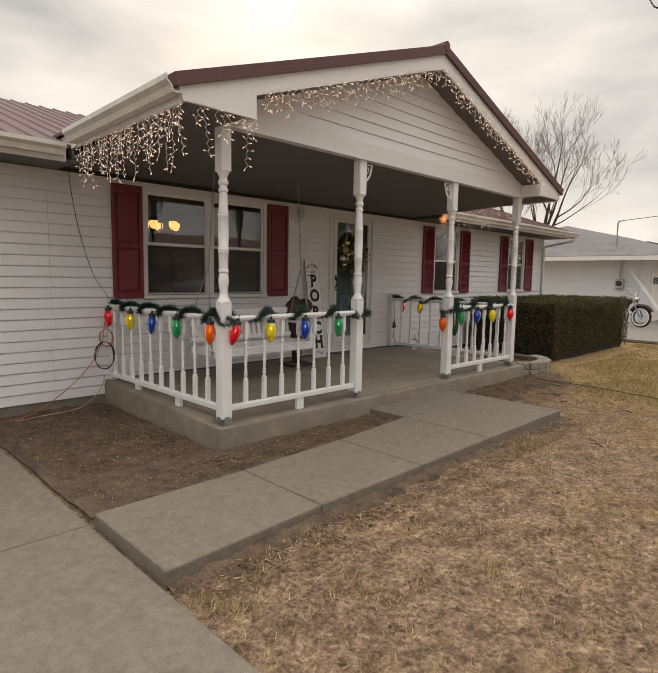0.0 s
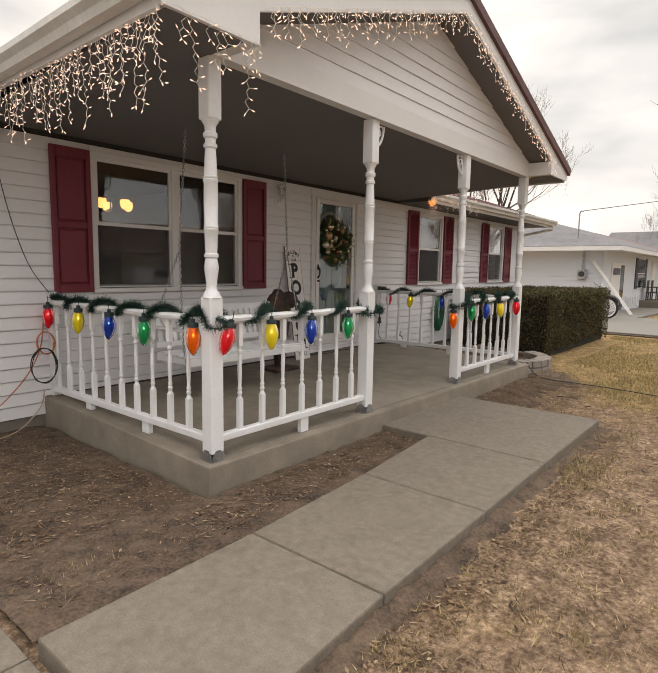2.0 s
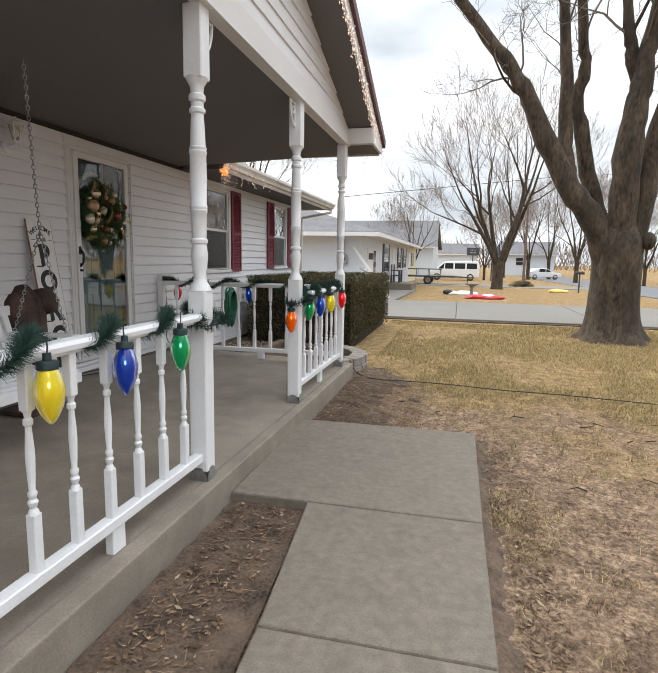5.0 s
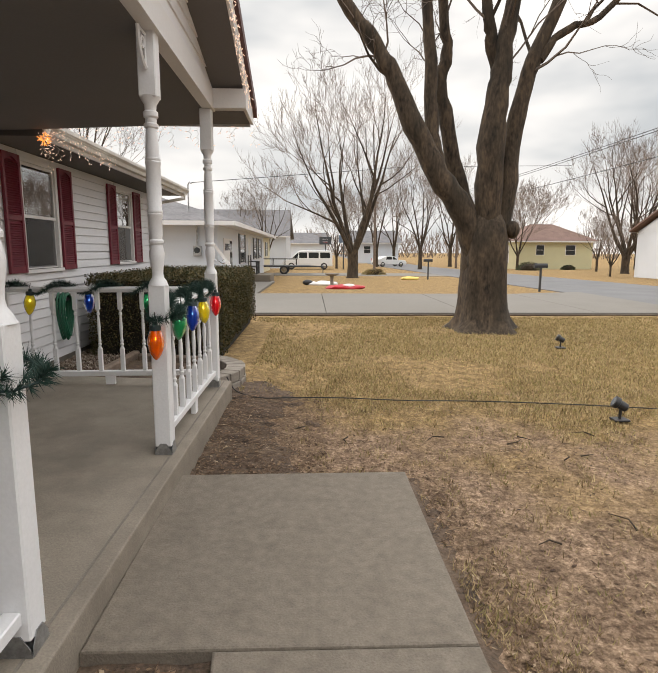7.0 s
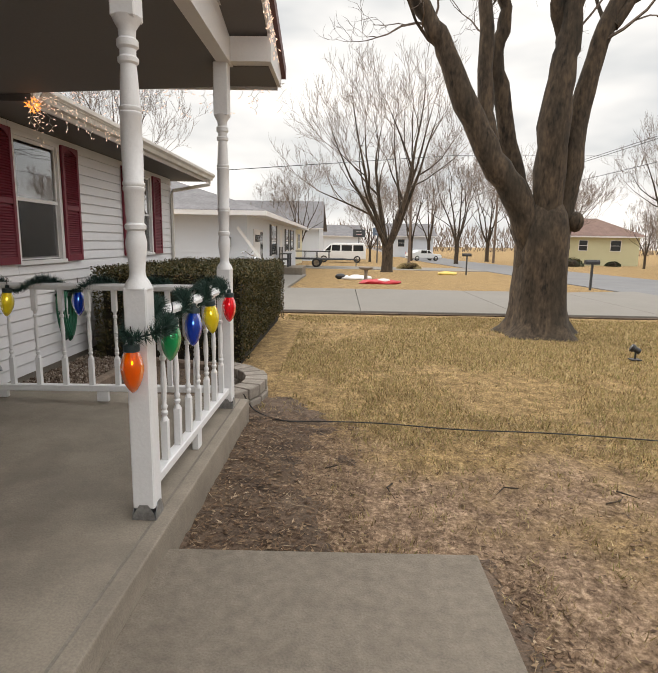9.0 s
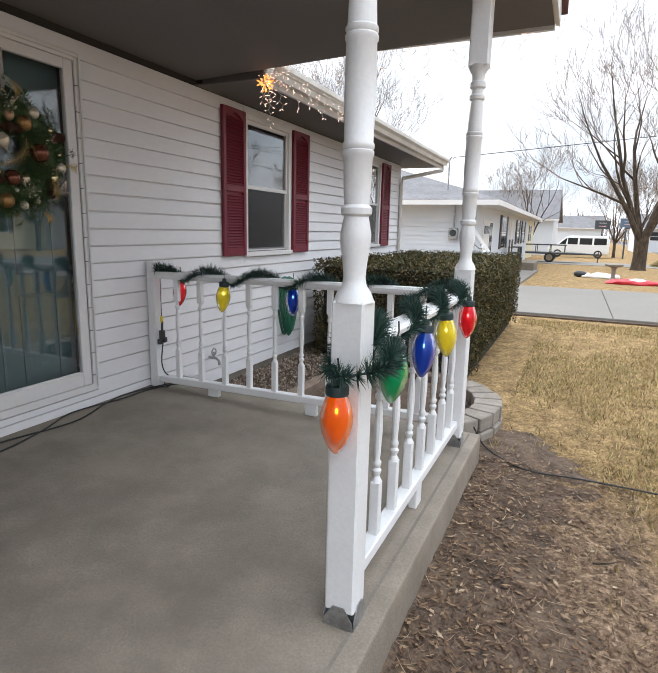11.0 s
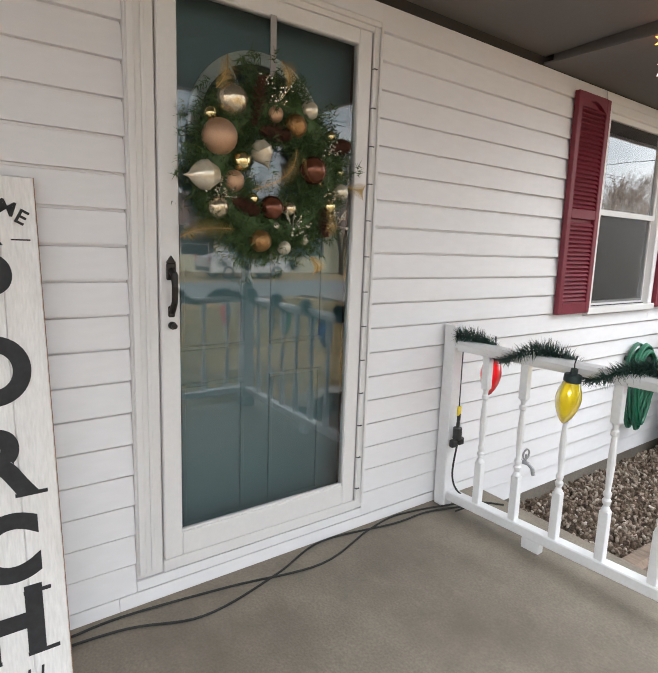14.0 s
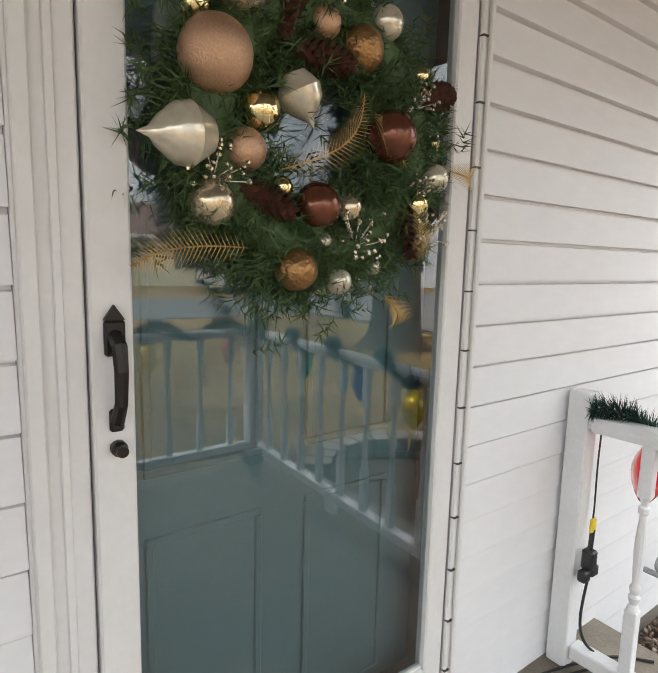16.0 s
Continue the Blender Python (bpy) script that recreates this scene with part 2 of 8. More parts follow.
def tube(bm, pts, radii, seg=6, cap=True):
    pts = [Vector(p) for p in pts]
    if not isinstance(radii, (list, tuple)):
        radii = [radii] * len(pts)
    rings, up = [], None
    for i, p in enumerate(pts):
        d = (pts[min(i + 1, len(pts) - 1)] - pts[max(i - 1, 0)]).normalized()
        if up is None:
            up = d.orthogonal().normalized()
        else:
            up = (up - d * up.dot(d))
            up = up.normalized() if up.length > 1e-5 else d.orthogonal().normalized()
        s = d.cross(up)
        rings.append([bm.verts.new(p + radii[i] * (math.cos(2 * math.pi * k / seg) * up + math.sin(2 * math.pi * k / seg) * s)) for k in range(seg)])
    for a, b in zip(rings, rings[1:]):
        for k in range(seg):
            bm.faces.new((a[k], a[(k + 1) % seg], b[(k + 1) % seg], b[k]))
    if cap and seg > 2:
        bm.faces.new(rings[0][::-1])
        bm.faces.new(rings[-1])


def ball(bm, c, r, sub=2, sq=(1, 1, 1)):
    bmesh.ops.create_icosphere(bm, subdivisions=sub, radius=r, matrix=Matrix.Translation(c) @ Matrix.Diagonal((*sq, 1)))


def cells(a0, a1, b0, b1, holes):
    """Rectangles of a wall face left over by its openings (a along, b up)."""
    bs = sorted({b0, b1, *[min(max(h[k], b0), b1) for h in holes for k in (2, 3)]})
    out = []
    for lo, hi in zip(bs, bs[1:]):
        mid, cur = (lo + hi) / 2, a0
        for h in sorted(h for h in holes if h[2] < mid < h[3]):
            if h[0] > cur:
                out.append((cur, h[0], lo, hi))
            cur = max(cur, h[1])
        if cur < a1:
            out.append((cur, a1, lo, hi))
    return out


rnd = random.Random(7)
# ---- the plan ----
XW = -6.17                       # face of the sheathing under the siding
Y_LEFT, Y_END = -9.0, 14.3       # ends of the house front
X_BACK = -15.2
Z_EAVE = 2.74
SLAB_X, SLAB_Y0, SLAB_Y1 = -3.67, 2.545, 8.22
G = 0.07                         # level of the ground by the porch
WIN1 = (3.055, 4.967, 1.305, 2.672)
WIN2 = (9.225, 10.165, 1.31, 2.655)
WIN3 = (12.31, 13.21, 1.33, 2.66)
DOOR = (6.268, 7.345, 0.46, 2.635)


def slab_z(x):
    return 0.268 + 0.034 * (SLAB_X - x)


# ---- ground ----
def lawn_height(x, y):
    h = G - 0.03
    h += 0.035 * (noise.noise(Vector((x * 0.35, y * 0.35, 0.3)))) + 0.018 * noise.noise(Vector((x * 1.7, y * 1.7, 2.0)))
    return h


def far_z(y):
    """The land falls gently beyond the next driveway."""
    return G - 0.04 - 0.013 * min(max(y - 20.0, 0.0), 60.0)


def build_ground():
    bm = bmesh.new()
    xs = [-400, -120, -40, -16] + [-8 + 0.25 * i for i in range(0, 57)] + [8, 12, 20, 40, 120, 400]
    ys = [-400, -120, -40, -12] + [-4 + 0.25 * i for i in range(0, 81)] + [18, 20, 30, 45, 60, 80, 150, 400]
    grid = [[bm.verts.new((x, y, lawn_height(x, y) if abs(x) < 14 and -6 < y < 20 else far_z(y))) for y in ys] for x in xs]
    for i in range(len(xs) - 1):
        for j in range(len(ys) - 1):
            bm.faces.new((grid[i][j], grid[i + 1][j], grid[i + 1][j + 1], grid[i][j + 1]))
    m = bpy.data.materials.new("dormant_lawn_and_soil")
    m.use_nodes = True
    nt = m.node_tree
    bs = nt.nodes["Principled BSDF"]
    bs.inputs["Roughness"].default_value = 0.95
    bs.inputs["Specular IOR Level"].default_value = 0.1
    tc = nt.nodes.new("ShaderNodeTexCoord")

    def nz(scale, detail=6, rough=0.6, st=(1, 1, 1)):
        mp = nt.nodes.new("ShaderNodeMapping")
        mp.inputs["Scale"].default_value = st
        n = nt.nodes.new("ShaderNodeTexNoise")
        n.inputs["Scale"].default_value, n.inputs["Detail"].default_value, n.inputs["Roughness"].default_value = scale, detail, rough
        nt.links.new(tc.outputs["Object"], mp.inputs["Vector"])
        nt.links.new(mp.outputs[0], n.inputs["Vector"])
        return n.outputs["Fac"]

    def ramp(src, stops):
        r = nt.nodes.new("ShaderNodeValToRGB")
        while len(r.color_ramp.elements) < len(stops):
            r.color_ramp.elements.new(0.5)
        for e, (p, c) in zip(r.color_ramp.elements, stops):
            e.position, e.color = p, (*c, 1)
        nt.links.new(src, r.inputs["Fac"])
        return r.outputs[0]

    def mixc(fac, a, b):
        x = nt.nodes.new("ShaderNodeMixRGB")
        nt.links.new(fac, x.inputs[0])
        nt.links.new(a, x.inputs[1])
        nt.links.new(b, x.inputs[2])
        return x.outputs[0]

    grass = ramp(nz(55, 4, 0.7), [(0.3, (0.17, 0.118, 0.062)), (0.5, (0.35, 0.258, 0.145)), (0.7, (0.52, 0.395, 0.235))])
    soil = ramp(nz(38, 8, 0.75), [(0.3, (0.105, 0.072, 0.054)), (0.5, (0.33, 0.245, 0.19)), (0.75, (0.66, 0.52, 0.43))])
    patch = nt.nodes.new("ShaderNodeMath")          # where the lawn is worn away
    patch.operation = "ADD"
    nt.links.new(nz(0.55, 5, 0.6), patch.inputs[0])
    # the turf thins towards the porch and the walk
    sep = nt.nodes.new("ShaderNodeSeparateXYZ")
    nt.links.new(tc.outputs["Object"], sep.inputs[0])
    ry = nt.nodes.new("ShaderNodeMapRange")
    ry.inputs[1].default_value, ry.inputs[2].default_value, ry.inputs[3].default_value, ry.inputs[4].default_value = 5.0, 10.5, 0.20, -0.22
    nt.links.new(sep.outputs[1], ry.inputs[0])
    rx = nt.nodes.new("ShaderNodeMapRange")
    rx.inputs[1].default_value, rx.inputs[2].default_value, rx.inputs[3].default_value, rx.inputs[4].default_value = -3.0, 1.0, 0.10, -0.10
    nt.links.new(sep.outputs[0], rx.inputs[0])
    s1 = nt.nodes.new("ShaderNodeMath")
    s1.operation = "ADD"
    nt.links.new(ry.outputs[0], s1.inputs[0])
    nt.links.new(rx.outputs[0], s1.inputs[1])
    nt.links.new(s1.outputs[0], patch.inputs[1])
    pf = ramp(patch.outputs[0], [(0.47, (0, 0, 0)), (0.66, (1, 1, 1))])
    col = mixc(pf, grass, soil)
    # shadows among the tufts are put into the colour as random mottling
    for sc, stops in ((7.0, [(0.36, (0.50, 0.46, 0.42)), (0.62, (1.22, 1.16, 1.05))]), (24.0, [(0.36, (0.55, 0.52, 0.48)), (0.62, (1.2, 1.18, 1.12))])):
        mu = nt.nodes.new("ShaderNodeMixRGB")
        mu.blend_type = "MULTIPLY"
        mu.inputs[0].default_value = 1.0
        nt.links.new(col, mu.inputs[1])
        nt.links.new(ramp(nz(sc, 8, 0.75, (1, 0.8, 1)), stops), mu.inputs[2])
        col = mu.outputs[0]
    nt.links.new(col, bs.inputs["Base Color"])
    bp = nt.nodes.new("ShaderNodeBump")
    bp.inputs["Strength"].default_value, bp.inputs["Distance"].default_value = 0.9, 0.03
    nt.links.new(nz(45, 8, 0.7), bp.inputs["Height"])
    nt.links.new(bp.outputs[0], bs.inputs["Normal"])
    structure("ground", bm, m, "dormant straw-coloured lawn worn to bare soil", "ground")


build_ground()


# ---- concrete: drive, walk, porch slab ----
def slab_piece(name, pts, top, depth, material, parent=None, bev=0.012):
    bm = bmesh.new()
    fs = prism(bm, [(x, y, top(x, y) if callable(top) else top) for x, y in pts], (0, 0, -depth))
    bmesh.ops.bevel(bm, geom=[e for e in bm.edges if abs(e.verts[0].co.z - e.verts[1].co.z) < depth * 0.5], offset=bev, segments=2, affect="EDGES", profile=0.5)
    return part(name, bm, material, parent)


def build_concrete():
    drive = thing("driveway", (0, -2, 0.0), "plain grey concrete driveway in jointed panels", "driveway", "", "structure")
    xs = [-6.1, -3.0, 0.2, 3.4, 6.2]
    ys = [-7.0, -3.0, 1.155]
    for a, b in zip(xs, xs[1:]):
        for c, d in zip(ys, ys[1:]):
            slab_piece("panel", [(a + 0.004, c), (b - 0.004, c), (b - 0.004, d - 0.008), (a + 0.004, d - 0.008)], 0.085, 0.12, M["concrete"], drive, 0.006)
    walk_way = thing("front_walk", (-2.6, 3, 0.1), "raised grey concrete front walk in jointed panels", "walkway", "", "structure")
    rows = [(1.18, -3.007, -2.108), (2.31, -3.02, -2.16), (3.42, -3.08, -2.174), (4.525, -3.19, -2.188)]
    g = 0.005
    for (ya, la, ra), (yb, lb, rb) in zip(rows, rows[1:]):
        slab_piece("panel", [(la, ya + g), (ra, ya + g), (rb, yb - g), (lb, yb - g)], 0.145, 0.13, M["concrete"], walk_way)
    slab_piece("panel", [(-3.675, 4.525 + g), (-2.188, 4.525 + g), (-2.192, 6.14), (-3.675, 6.12)], 0.145, 0.13, M["concrete"], walk_way)
    bm = bmesh.new()
    prism(bm, [(XW, SLAB_Y0, slab_z(XW)), (-3.70, SLAB_Y0, slab_z(-3.70)), (-3.64, SLAB_Y1, slab_z(-3.64)), (XW, SLAB_Y1, slab_z(XW))], (0, 0, -0.34))
    bmesh.ops.bevel(bm, geom=[e for e in bm.edges if e.verts[0].co.z > 0.15 and e.verts[1].co.z > 0.15], offset=0.016, segments=3, affect="EDGES", profile=0.5)
    structure("porch_floor", bm, M["slab"], "worn grey concrete porch slab", "porch floor", smooth=True)
    # an older strip of mortar that runs along the front of the slab
    bm = bmesh.new()
    xa, xb, w = -3.80, -3.715, 0.011
    prism(bm, [(xa, SLAB_Y0 + 0.1, slab_z(xa) + 0.003), (xa + w, SLAB_Y0 + 0.1, slab_z(xa + w) + 0.003), (xb + w, SLAB_Y1 - 0.05, slab_z(xb + w) + 0.003), (xb, SLAB_Y1 - 0.05, slab_z(xb) + 0.003)], (0, 0, -0.01))
    structure("slab_joint", bm, M["block"], "thin mortar seam along the slab edge", "joint")


build_concrete()


# ---- house walls ----
def build_walls():
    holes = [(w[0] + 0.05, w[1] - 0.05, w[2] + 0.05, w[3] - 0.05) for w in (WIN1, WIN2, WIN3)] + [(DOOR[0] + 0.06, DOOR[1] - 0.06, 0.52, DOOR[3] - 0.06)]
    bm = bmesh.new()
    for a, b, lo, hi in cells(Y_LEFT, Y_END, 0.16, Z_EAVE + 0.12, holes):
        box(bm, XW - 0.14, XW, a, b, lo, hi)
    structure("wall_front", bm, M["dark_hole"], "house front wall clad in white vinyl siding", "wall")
    wall = bpy.data.objects["wall_front"]
    bm = bmesh.new()
    box(bm, XW - 0.12, XW + 0.006, Y_LEFT, Y_END, -0.2, 0.19)
    structure("foundation", bm, M["block"], "grey concrete foundation under the siding", "foundation")
    # lapped courses, each strip cut round the openings
    full = [(w[0], w[1], w[2], w[3]) for w in (WIN1, WIN2, WIN3, DOOR)]
    meshes = {}
    ys = sorted({Y_LEFT, Y_END, SLAB_Y0, SLAB_Y1, *[h[k] for h in full for k in (0, 1)]})

    def course(z0, z1):
        # one lap of siding as runs (from, to, low, high), notched at the openings alone
        runs = []
        for u, v in zip(ys, ys[1:]):
            mid = (u + v) / 2
            lo = max(z0, slab_z(XW) - 0.02) if SLAB_Y0 < mid < SLAB_Y1 else z0
            spans = [(lo, z1)]
            for h in full:
                if h[0] < mid < h[1]:
                    spans = [s for p, q in spans for s in ((p, min(q, h[2])), (max(p, h[3]), q)) if s[1] - s[0] > 0.012]
            for p, q in spans:
                if q - p < 0.012:
                    continue
                if runs and abs(runs[-1][1] - u) < 1e-6 and runs[-1][2:] == (p, q):
                    runs[-1] = (runs[-1][0], v, p, q)
                else:
                    runs.append((u, v, p, q))
        return runs

    pitch, z = 0.1155, 0.1805
    while z < Z_EAVE - 0.02:
        top = min(z + pitch, Z_EAVE)
        for a, b, lo, hi in course(z, top):
            cuts, c = [a], a + 3.66
            while c < b - 0.4:
                cuts.append(c)
                c += 3.66
            cuts.append(b)
            for u, v in zip(cuts, cuts[1:]):
                h = round(hi - lo, 4)
                key = (round(v - u, 4), h)
                if key not in meshes:
                    q = bmesh.new()
                    t0, t1 = 0.026, 0.026 - 0.020 * h / pitch
                    prism(q, [(0, 0, 0), (t0, 0, 0), (t0, 0, 0.006), (t1 + 0.006, 0, h - 0.011), (0.002, 0, h - 0.008), (0.002, 0, h)], (0, v - u - 0.002, 0))
                    me = bpy.data.meshes.new("siding_plank")
                    q.to_mesh(me)
                    q.free()
                    me.materials.append(M["siding"])
                    meshes[key] = me
                o = new("siding_plank", meshes[key])
                o.location = (XW, u + 0.001, lo)
                o.parent = wall
        z += pitch
    # end wall, back wall and inside
    bm = bmesh.new()
    box(bm, X_BACK, XW - 0.14, Y_END - 0.14, Y_END, -0.1, Z_EAVE)
    structure("wall_end", bm, M["siding"], "white end wall of the house", "wall")
    bm = bmesh.new()
    box(bm, X_BACK, X_BACK + 0.14, Y_LEFT, Y_END - 0.14, -0.1, Z_EAVE)
    box(bm, X_BACK + 0.14, XW - 0.14, Y_LEFT, Y_LEFT + 0.14, -0.1, Z_EAVE)
    structure("wall_back", bm, M["siding"], "white back walls of the house", "wall")
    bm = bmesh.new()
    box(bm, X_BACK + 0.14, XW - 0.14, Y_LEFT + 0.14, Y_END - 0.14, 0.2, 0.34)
    structure("floor", bm, M["dark_hole"], "indoor floor seen through the windows, dimness put into its near-black colour", "floor")
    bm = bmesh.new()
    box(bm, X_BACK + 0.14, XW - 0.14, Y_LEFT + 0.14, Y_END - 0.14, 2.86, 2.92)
    structure("ceiling", bm, M["dark_hole"], "indoor ceiling with its dimness put into the near-black colour", "ceiling")
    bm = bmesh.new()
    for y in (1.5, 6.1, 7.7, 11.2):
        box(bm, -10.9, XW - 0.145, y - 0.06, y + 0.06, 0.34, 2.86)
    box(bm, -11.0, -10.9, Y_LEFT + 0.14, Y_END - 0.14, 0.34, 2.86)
    structure("wall_inside", bm, M["dark_hole"], "inner walls behind the windows, dimness put into their near-black colour", "wall")


# ---- roofs ----
RIDGE_Y, RIDGE_Z, RAKE_X = 5.33, 4.19, -3.41
EAVE_L, EAVE_R = (2.0, 3.03), (8.66, 3.03)
EAVE_X = -5.55


def roof_plane(bm, p, q, r, s, t):
    """A slab of roof from four corners, t thick downwards."""
    prism(bm, [p, q, r, s], (0, 0, -t))


def build_roofs():
    main = thing("house_roof", (-10, 3, 2.9), "ribbed brown metal house roof", "roof", "", "structure")
    slope = 0.333
    rx = (X_BACK - 0.6 + EAVE_X) / 2
    rz = Z_EAVE + 0.13 + slope * (EAVE_X - rx)
    for name, x_low in (("roof_plane", EAVE_X - 0.02), ("roof_plane", X_BACK - 0.6)):
        bm = bmesh.new()
        z_low = rz - slope * abs(rx - x_low)
        roof_plane(bm, (x_low, Y_LEFT - 0.4, z_low), (x_low, Y_END + 0.62, z_low), (rx, Y_END + 0.62, rz), (rx, Y_LEFT - 0.4, rz), 0.03)
        part(name, bm, M["brown_metal"], main)
        bm = bmesh.new()
        y = Y_LEFT - 0.3
        while y < Y_END + 0.6:
            prism(bm, [(x_low, y - 0.02, z_low), (x_low, y - 0.01, z_low + 0.02), (x_low, y + 0.01, z_low + 0.02), (x_low, y + 0.02, z_low)], (rx - x_low, 0, rz - z_low))
            y += 0.23
        rib = part("rib", bm, M["brown_metal"], main)
        rib["kind"] = "stuff"
    bm = bmesh.new()
    box(bm, EAVE_X - 0.03, EAVE_X, Y_LEFT, 1.98, Z_EAVE - 0.03, Z_EAVE + 0.12)
    box(bm, EAVE_X - 0.03, EAVE_X, 8.6, Y_END + 0.5, Z_EAVE - 0.03, Z_EAVE + 0.12)
    part("fascia", bm, M["trim"], main, "white eave fascia")
    bm = bmesh.new()
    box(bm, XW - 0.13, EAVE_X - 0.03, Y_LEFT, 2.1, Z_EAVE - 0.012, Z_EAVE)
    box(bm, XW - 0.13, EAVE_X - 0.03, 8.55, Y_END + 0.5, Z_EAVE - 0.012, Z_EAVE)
    structure("soffit", bm, M["soffit"], "soffit under the house eave, its shade put into the grey", "soffit")
    # gable end over the end wall
    bm = bmesh.new()
    prism(bm, [(XW, Y_END, Z_EAVE), (X_BACK, Y_END, Z_EAVE), (rx, Y_END, rz - 0.1)], (0, -0.1, 0))
    structure("gable_end", bm, M["siding"], "white gable end", "wall")

    porch = thing("porch_roof", (-4.6, 5.33, 2.9), "low-pitched porch roof with brown metal covering", "roof", "", "structure")
    back = -9.2
    k = (RIDGE_Z - EAVE_L[1]) / (RIDGE_Y - EAVE_L[0])
    for side, (ey, ez) in ((-1, EAVE_L), (1, EAVE_R)):
        bm = bmesh.new()
        roof_plane(bm, (RAKE_X + 0.03, ey, ez), (back, ey, ez), (back, RIDGE_Y, RIDGE_Z), (RAKE_X + 0.03, RIDGE_Y, RIDGE_Z), 0.03)
        part("roof_plane", bm, M["brown_metal"], porch)
        # brown rake trim and white rake board
        bm = bmesh.new()
        prism(bm, [(RAKE_X + 0.035, ey - 0.02 * side * -1, ez + 0.012), (RAKE_X + 0.035, RIDGE_Y, RIDGE_Z + 0.02), (RAKE_X + 0.035, RIDGE_Y, RIDGE_Z - 0.075), (RAKE_X + 0.035, ey, ez - 0.08)], (-0.12, 0, 0))
        part("rake_trim", bm, M["brown_metal"], porch, "brown metal rake trim")
        bm = bmesh.new()
        prism(bm, [(RAKE_X, ey + 0.03 * -side, ez - 0.03), (RAKE_X, RIDGE_Y, RIDGE_Z - 0.05), (RAKE_X, RIDGE_Y, RIDGE_Z - 0.23), (RAKE_X, ey + 0.72 * -side, 3.06), (RAKE_X, ey + 0.72 * -side, 2.87), (RAKE_X, ey + 0.06 * -side, 2.87)], (-0.025, 0, 0))
        part("rake_board", bm, M["trim"], porch, "white rake board with a boxed return")
        # boxed return behind the board, and the soffit that follows the rake
        bm = bmesh.new()
        y0, y1 = sorted((ey + 0.10 * -side, ey + 0.72 * -side))
        box(bm, -3.71, RAKE_X - 0.026, y0, y1, 2.872, 3.04)
        part("return_box", bm, M["trim"], porch)
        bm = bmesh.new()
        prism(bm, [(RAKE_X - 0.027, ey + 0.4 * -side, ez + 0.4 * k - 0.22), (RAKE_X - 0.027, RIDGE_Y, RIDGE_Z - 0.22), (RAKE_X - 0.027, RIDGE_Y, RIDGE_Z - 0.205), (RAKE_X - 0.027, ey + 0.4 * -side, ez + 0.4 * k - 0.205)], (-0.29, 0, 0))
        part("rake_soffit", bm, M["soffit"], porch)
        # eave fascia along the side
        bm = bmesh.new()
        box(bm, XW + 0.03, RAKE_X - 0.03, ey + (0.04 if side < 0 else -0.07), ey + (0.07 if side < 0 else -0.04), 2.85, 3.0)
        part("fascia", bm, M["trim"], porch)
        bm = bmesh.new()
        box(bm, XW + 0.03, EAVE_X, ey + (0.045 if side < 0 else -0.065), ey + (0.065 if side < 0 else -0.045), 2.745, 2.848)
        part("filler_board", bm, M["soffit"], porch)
    bm = bmesh.new()
    tube(bm, [(RAKE_X + 0.04, RIDGE_Y, RIDGE_Z + 0.005), (back, RIDGE_Y, RIDGE_Z + 0.005)], 0.055, 8)
    part("ridge_cap", bm, M["brown_metal"], porch)

    # gable siding over the beam
    gable = structure("gable_front", B(-3.80, -3.735, 2.62, 8.04, 2.86, 3.0), M["trim"], "white gable wall of the porch in lapped siding", "wall")
    z, first = 2.86, True
    while z < RIDGE_Z - 0.25:
        h = 0.17 if first else 0.1155
        a = max(2.35, RIDGE_Y - (RIDGE_Z - 0.19 - z) / k)
        b = 2 * RIDGE_Y - a
        if first:
            a, b = 2.62, 8.04
        q = bmesh.new()
        t0, t1 = (0.030, 0.030) if first else (0.024, 0.010)
        a2, b2 = (a, b) if first else (a + h / k, b - h / k)
        if b2 - a2 < 0.05:
            break
        v = [(-3.735, a, z), (-3.735 + t0, a, z), (-3.735 + t0, b, z), (-3.735, b, z)]
        w = [(-3.735, a2, z + h), (-3.735 + t1, a2, z + h), (-3.735 + t1, b2, z + h), (-3.735, b2, z + h)]
        lo = [q.verts.new(p) for p in v]
        hi = [q.verts.new(p) for p in w]
        q.faces.new(lo)
        q.faces.new(hi[::-1])
        for i in range(4):
            q.faces.new((lo[i], hi[i], hi[(i + 1) % 4], lo[(i + 1) % 4]))
        bmesh.ops.recalc_face_normals(q, faces=q.faces)
        part("fascia_board" if first else "siding_plank", q, M["trim"] if first else M["siding"], gable)
        z += h
        first = False
    bm = bmesh.new()
    prism(bm, [(-3.745, 2.4, 2.99), (-3.745, 8.26, 2.99), (-3.745, RIDGE_Y, RIDGE_Z - 0.2)], (-0.05, 0, 0))
    part("sheathing", bm, M["dark_hole"], gable)
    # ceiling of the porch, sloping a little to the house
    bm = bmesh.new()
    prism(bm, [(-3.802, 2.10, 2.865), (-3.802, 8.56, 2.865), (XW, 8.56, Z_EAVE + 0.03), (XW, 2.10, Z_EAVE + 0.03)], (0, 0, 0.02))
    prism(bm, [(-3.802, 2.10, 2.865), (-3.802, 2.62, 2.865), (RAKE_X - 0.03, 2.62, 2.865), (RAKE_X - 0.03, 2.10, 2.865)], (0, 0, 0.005))
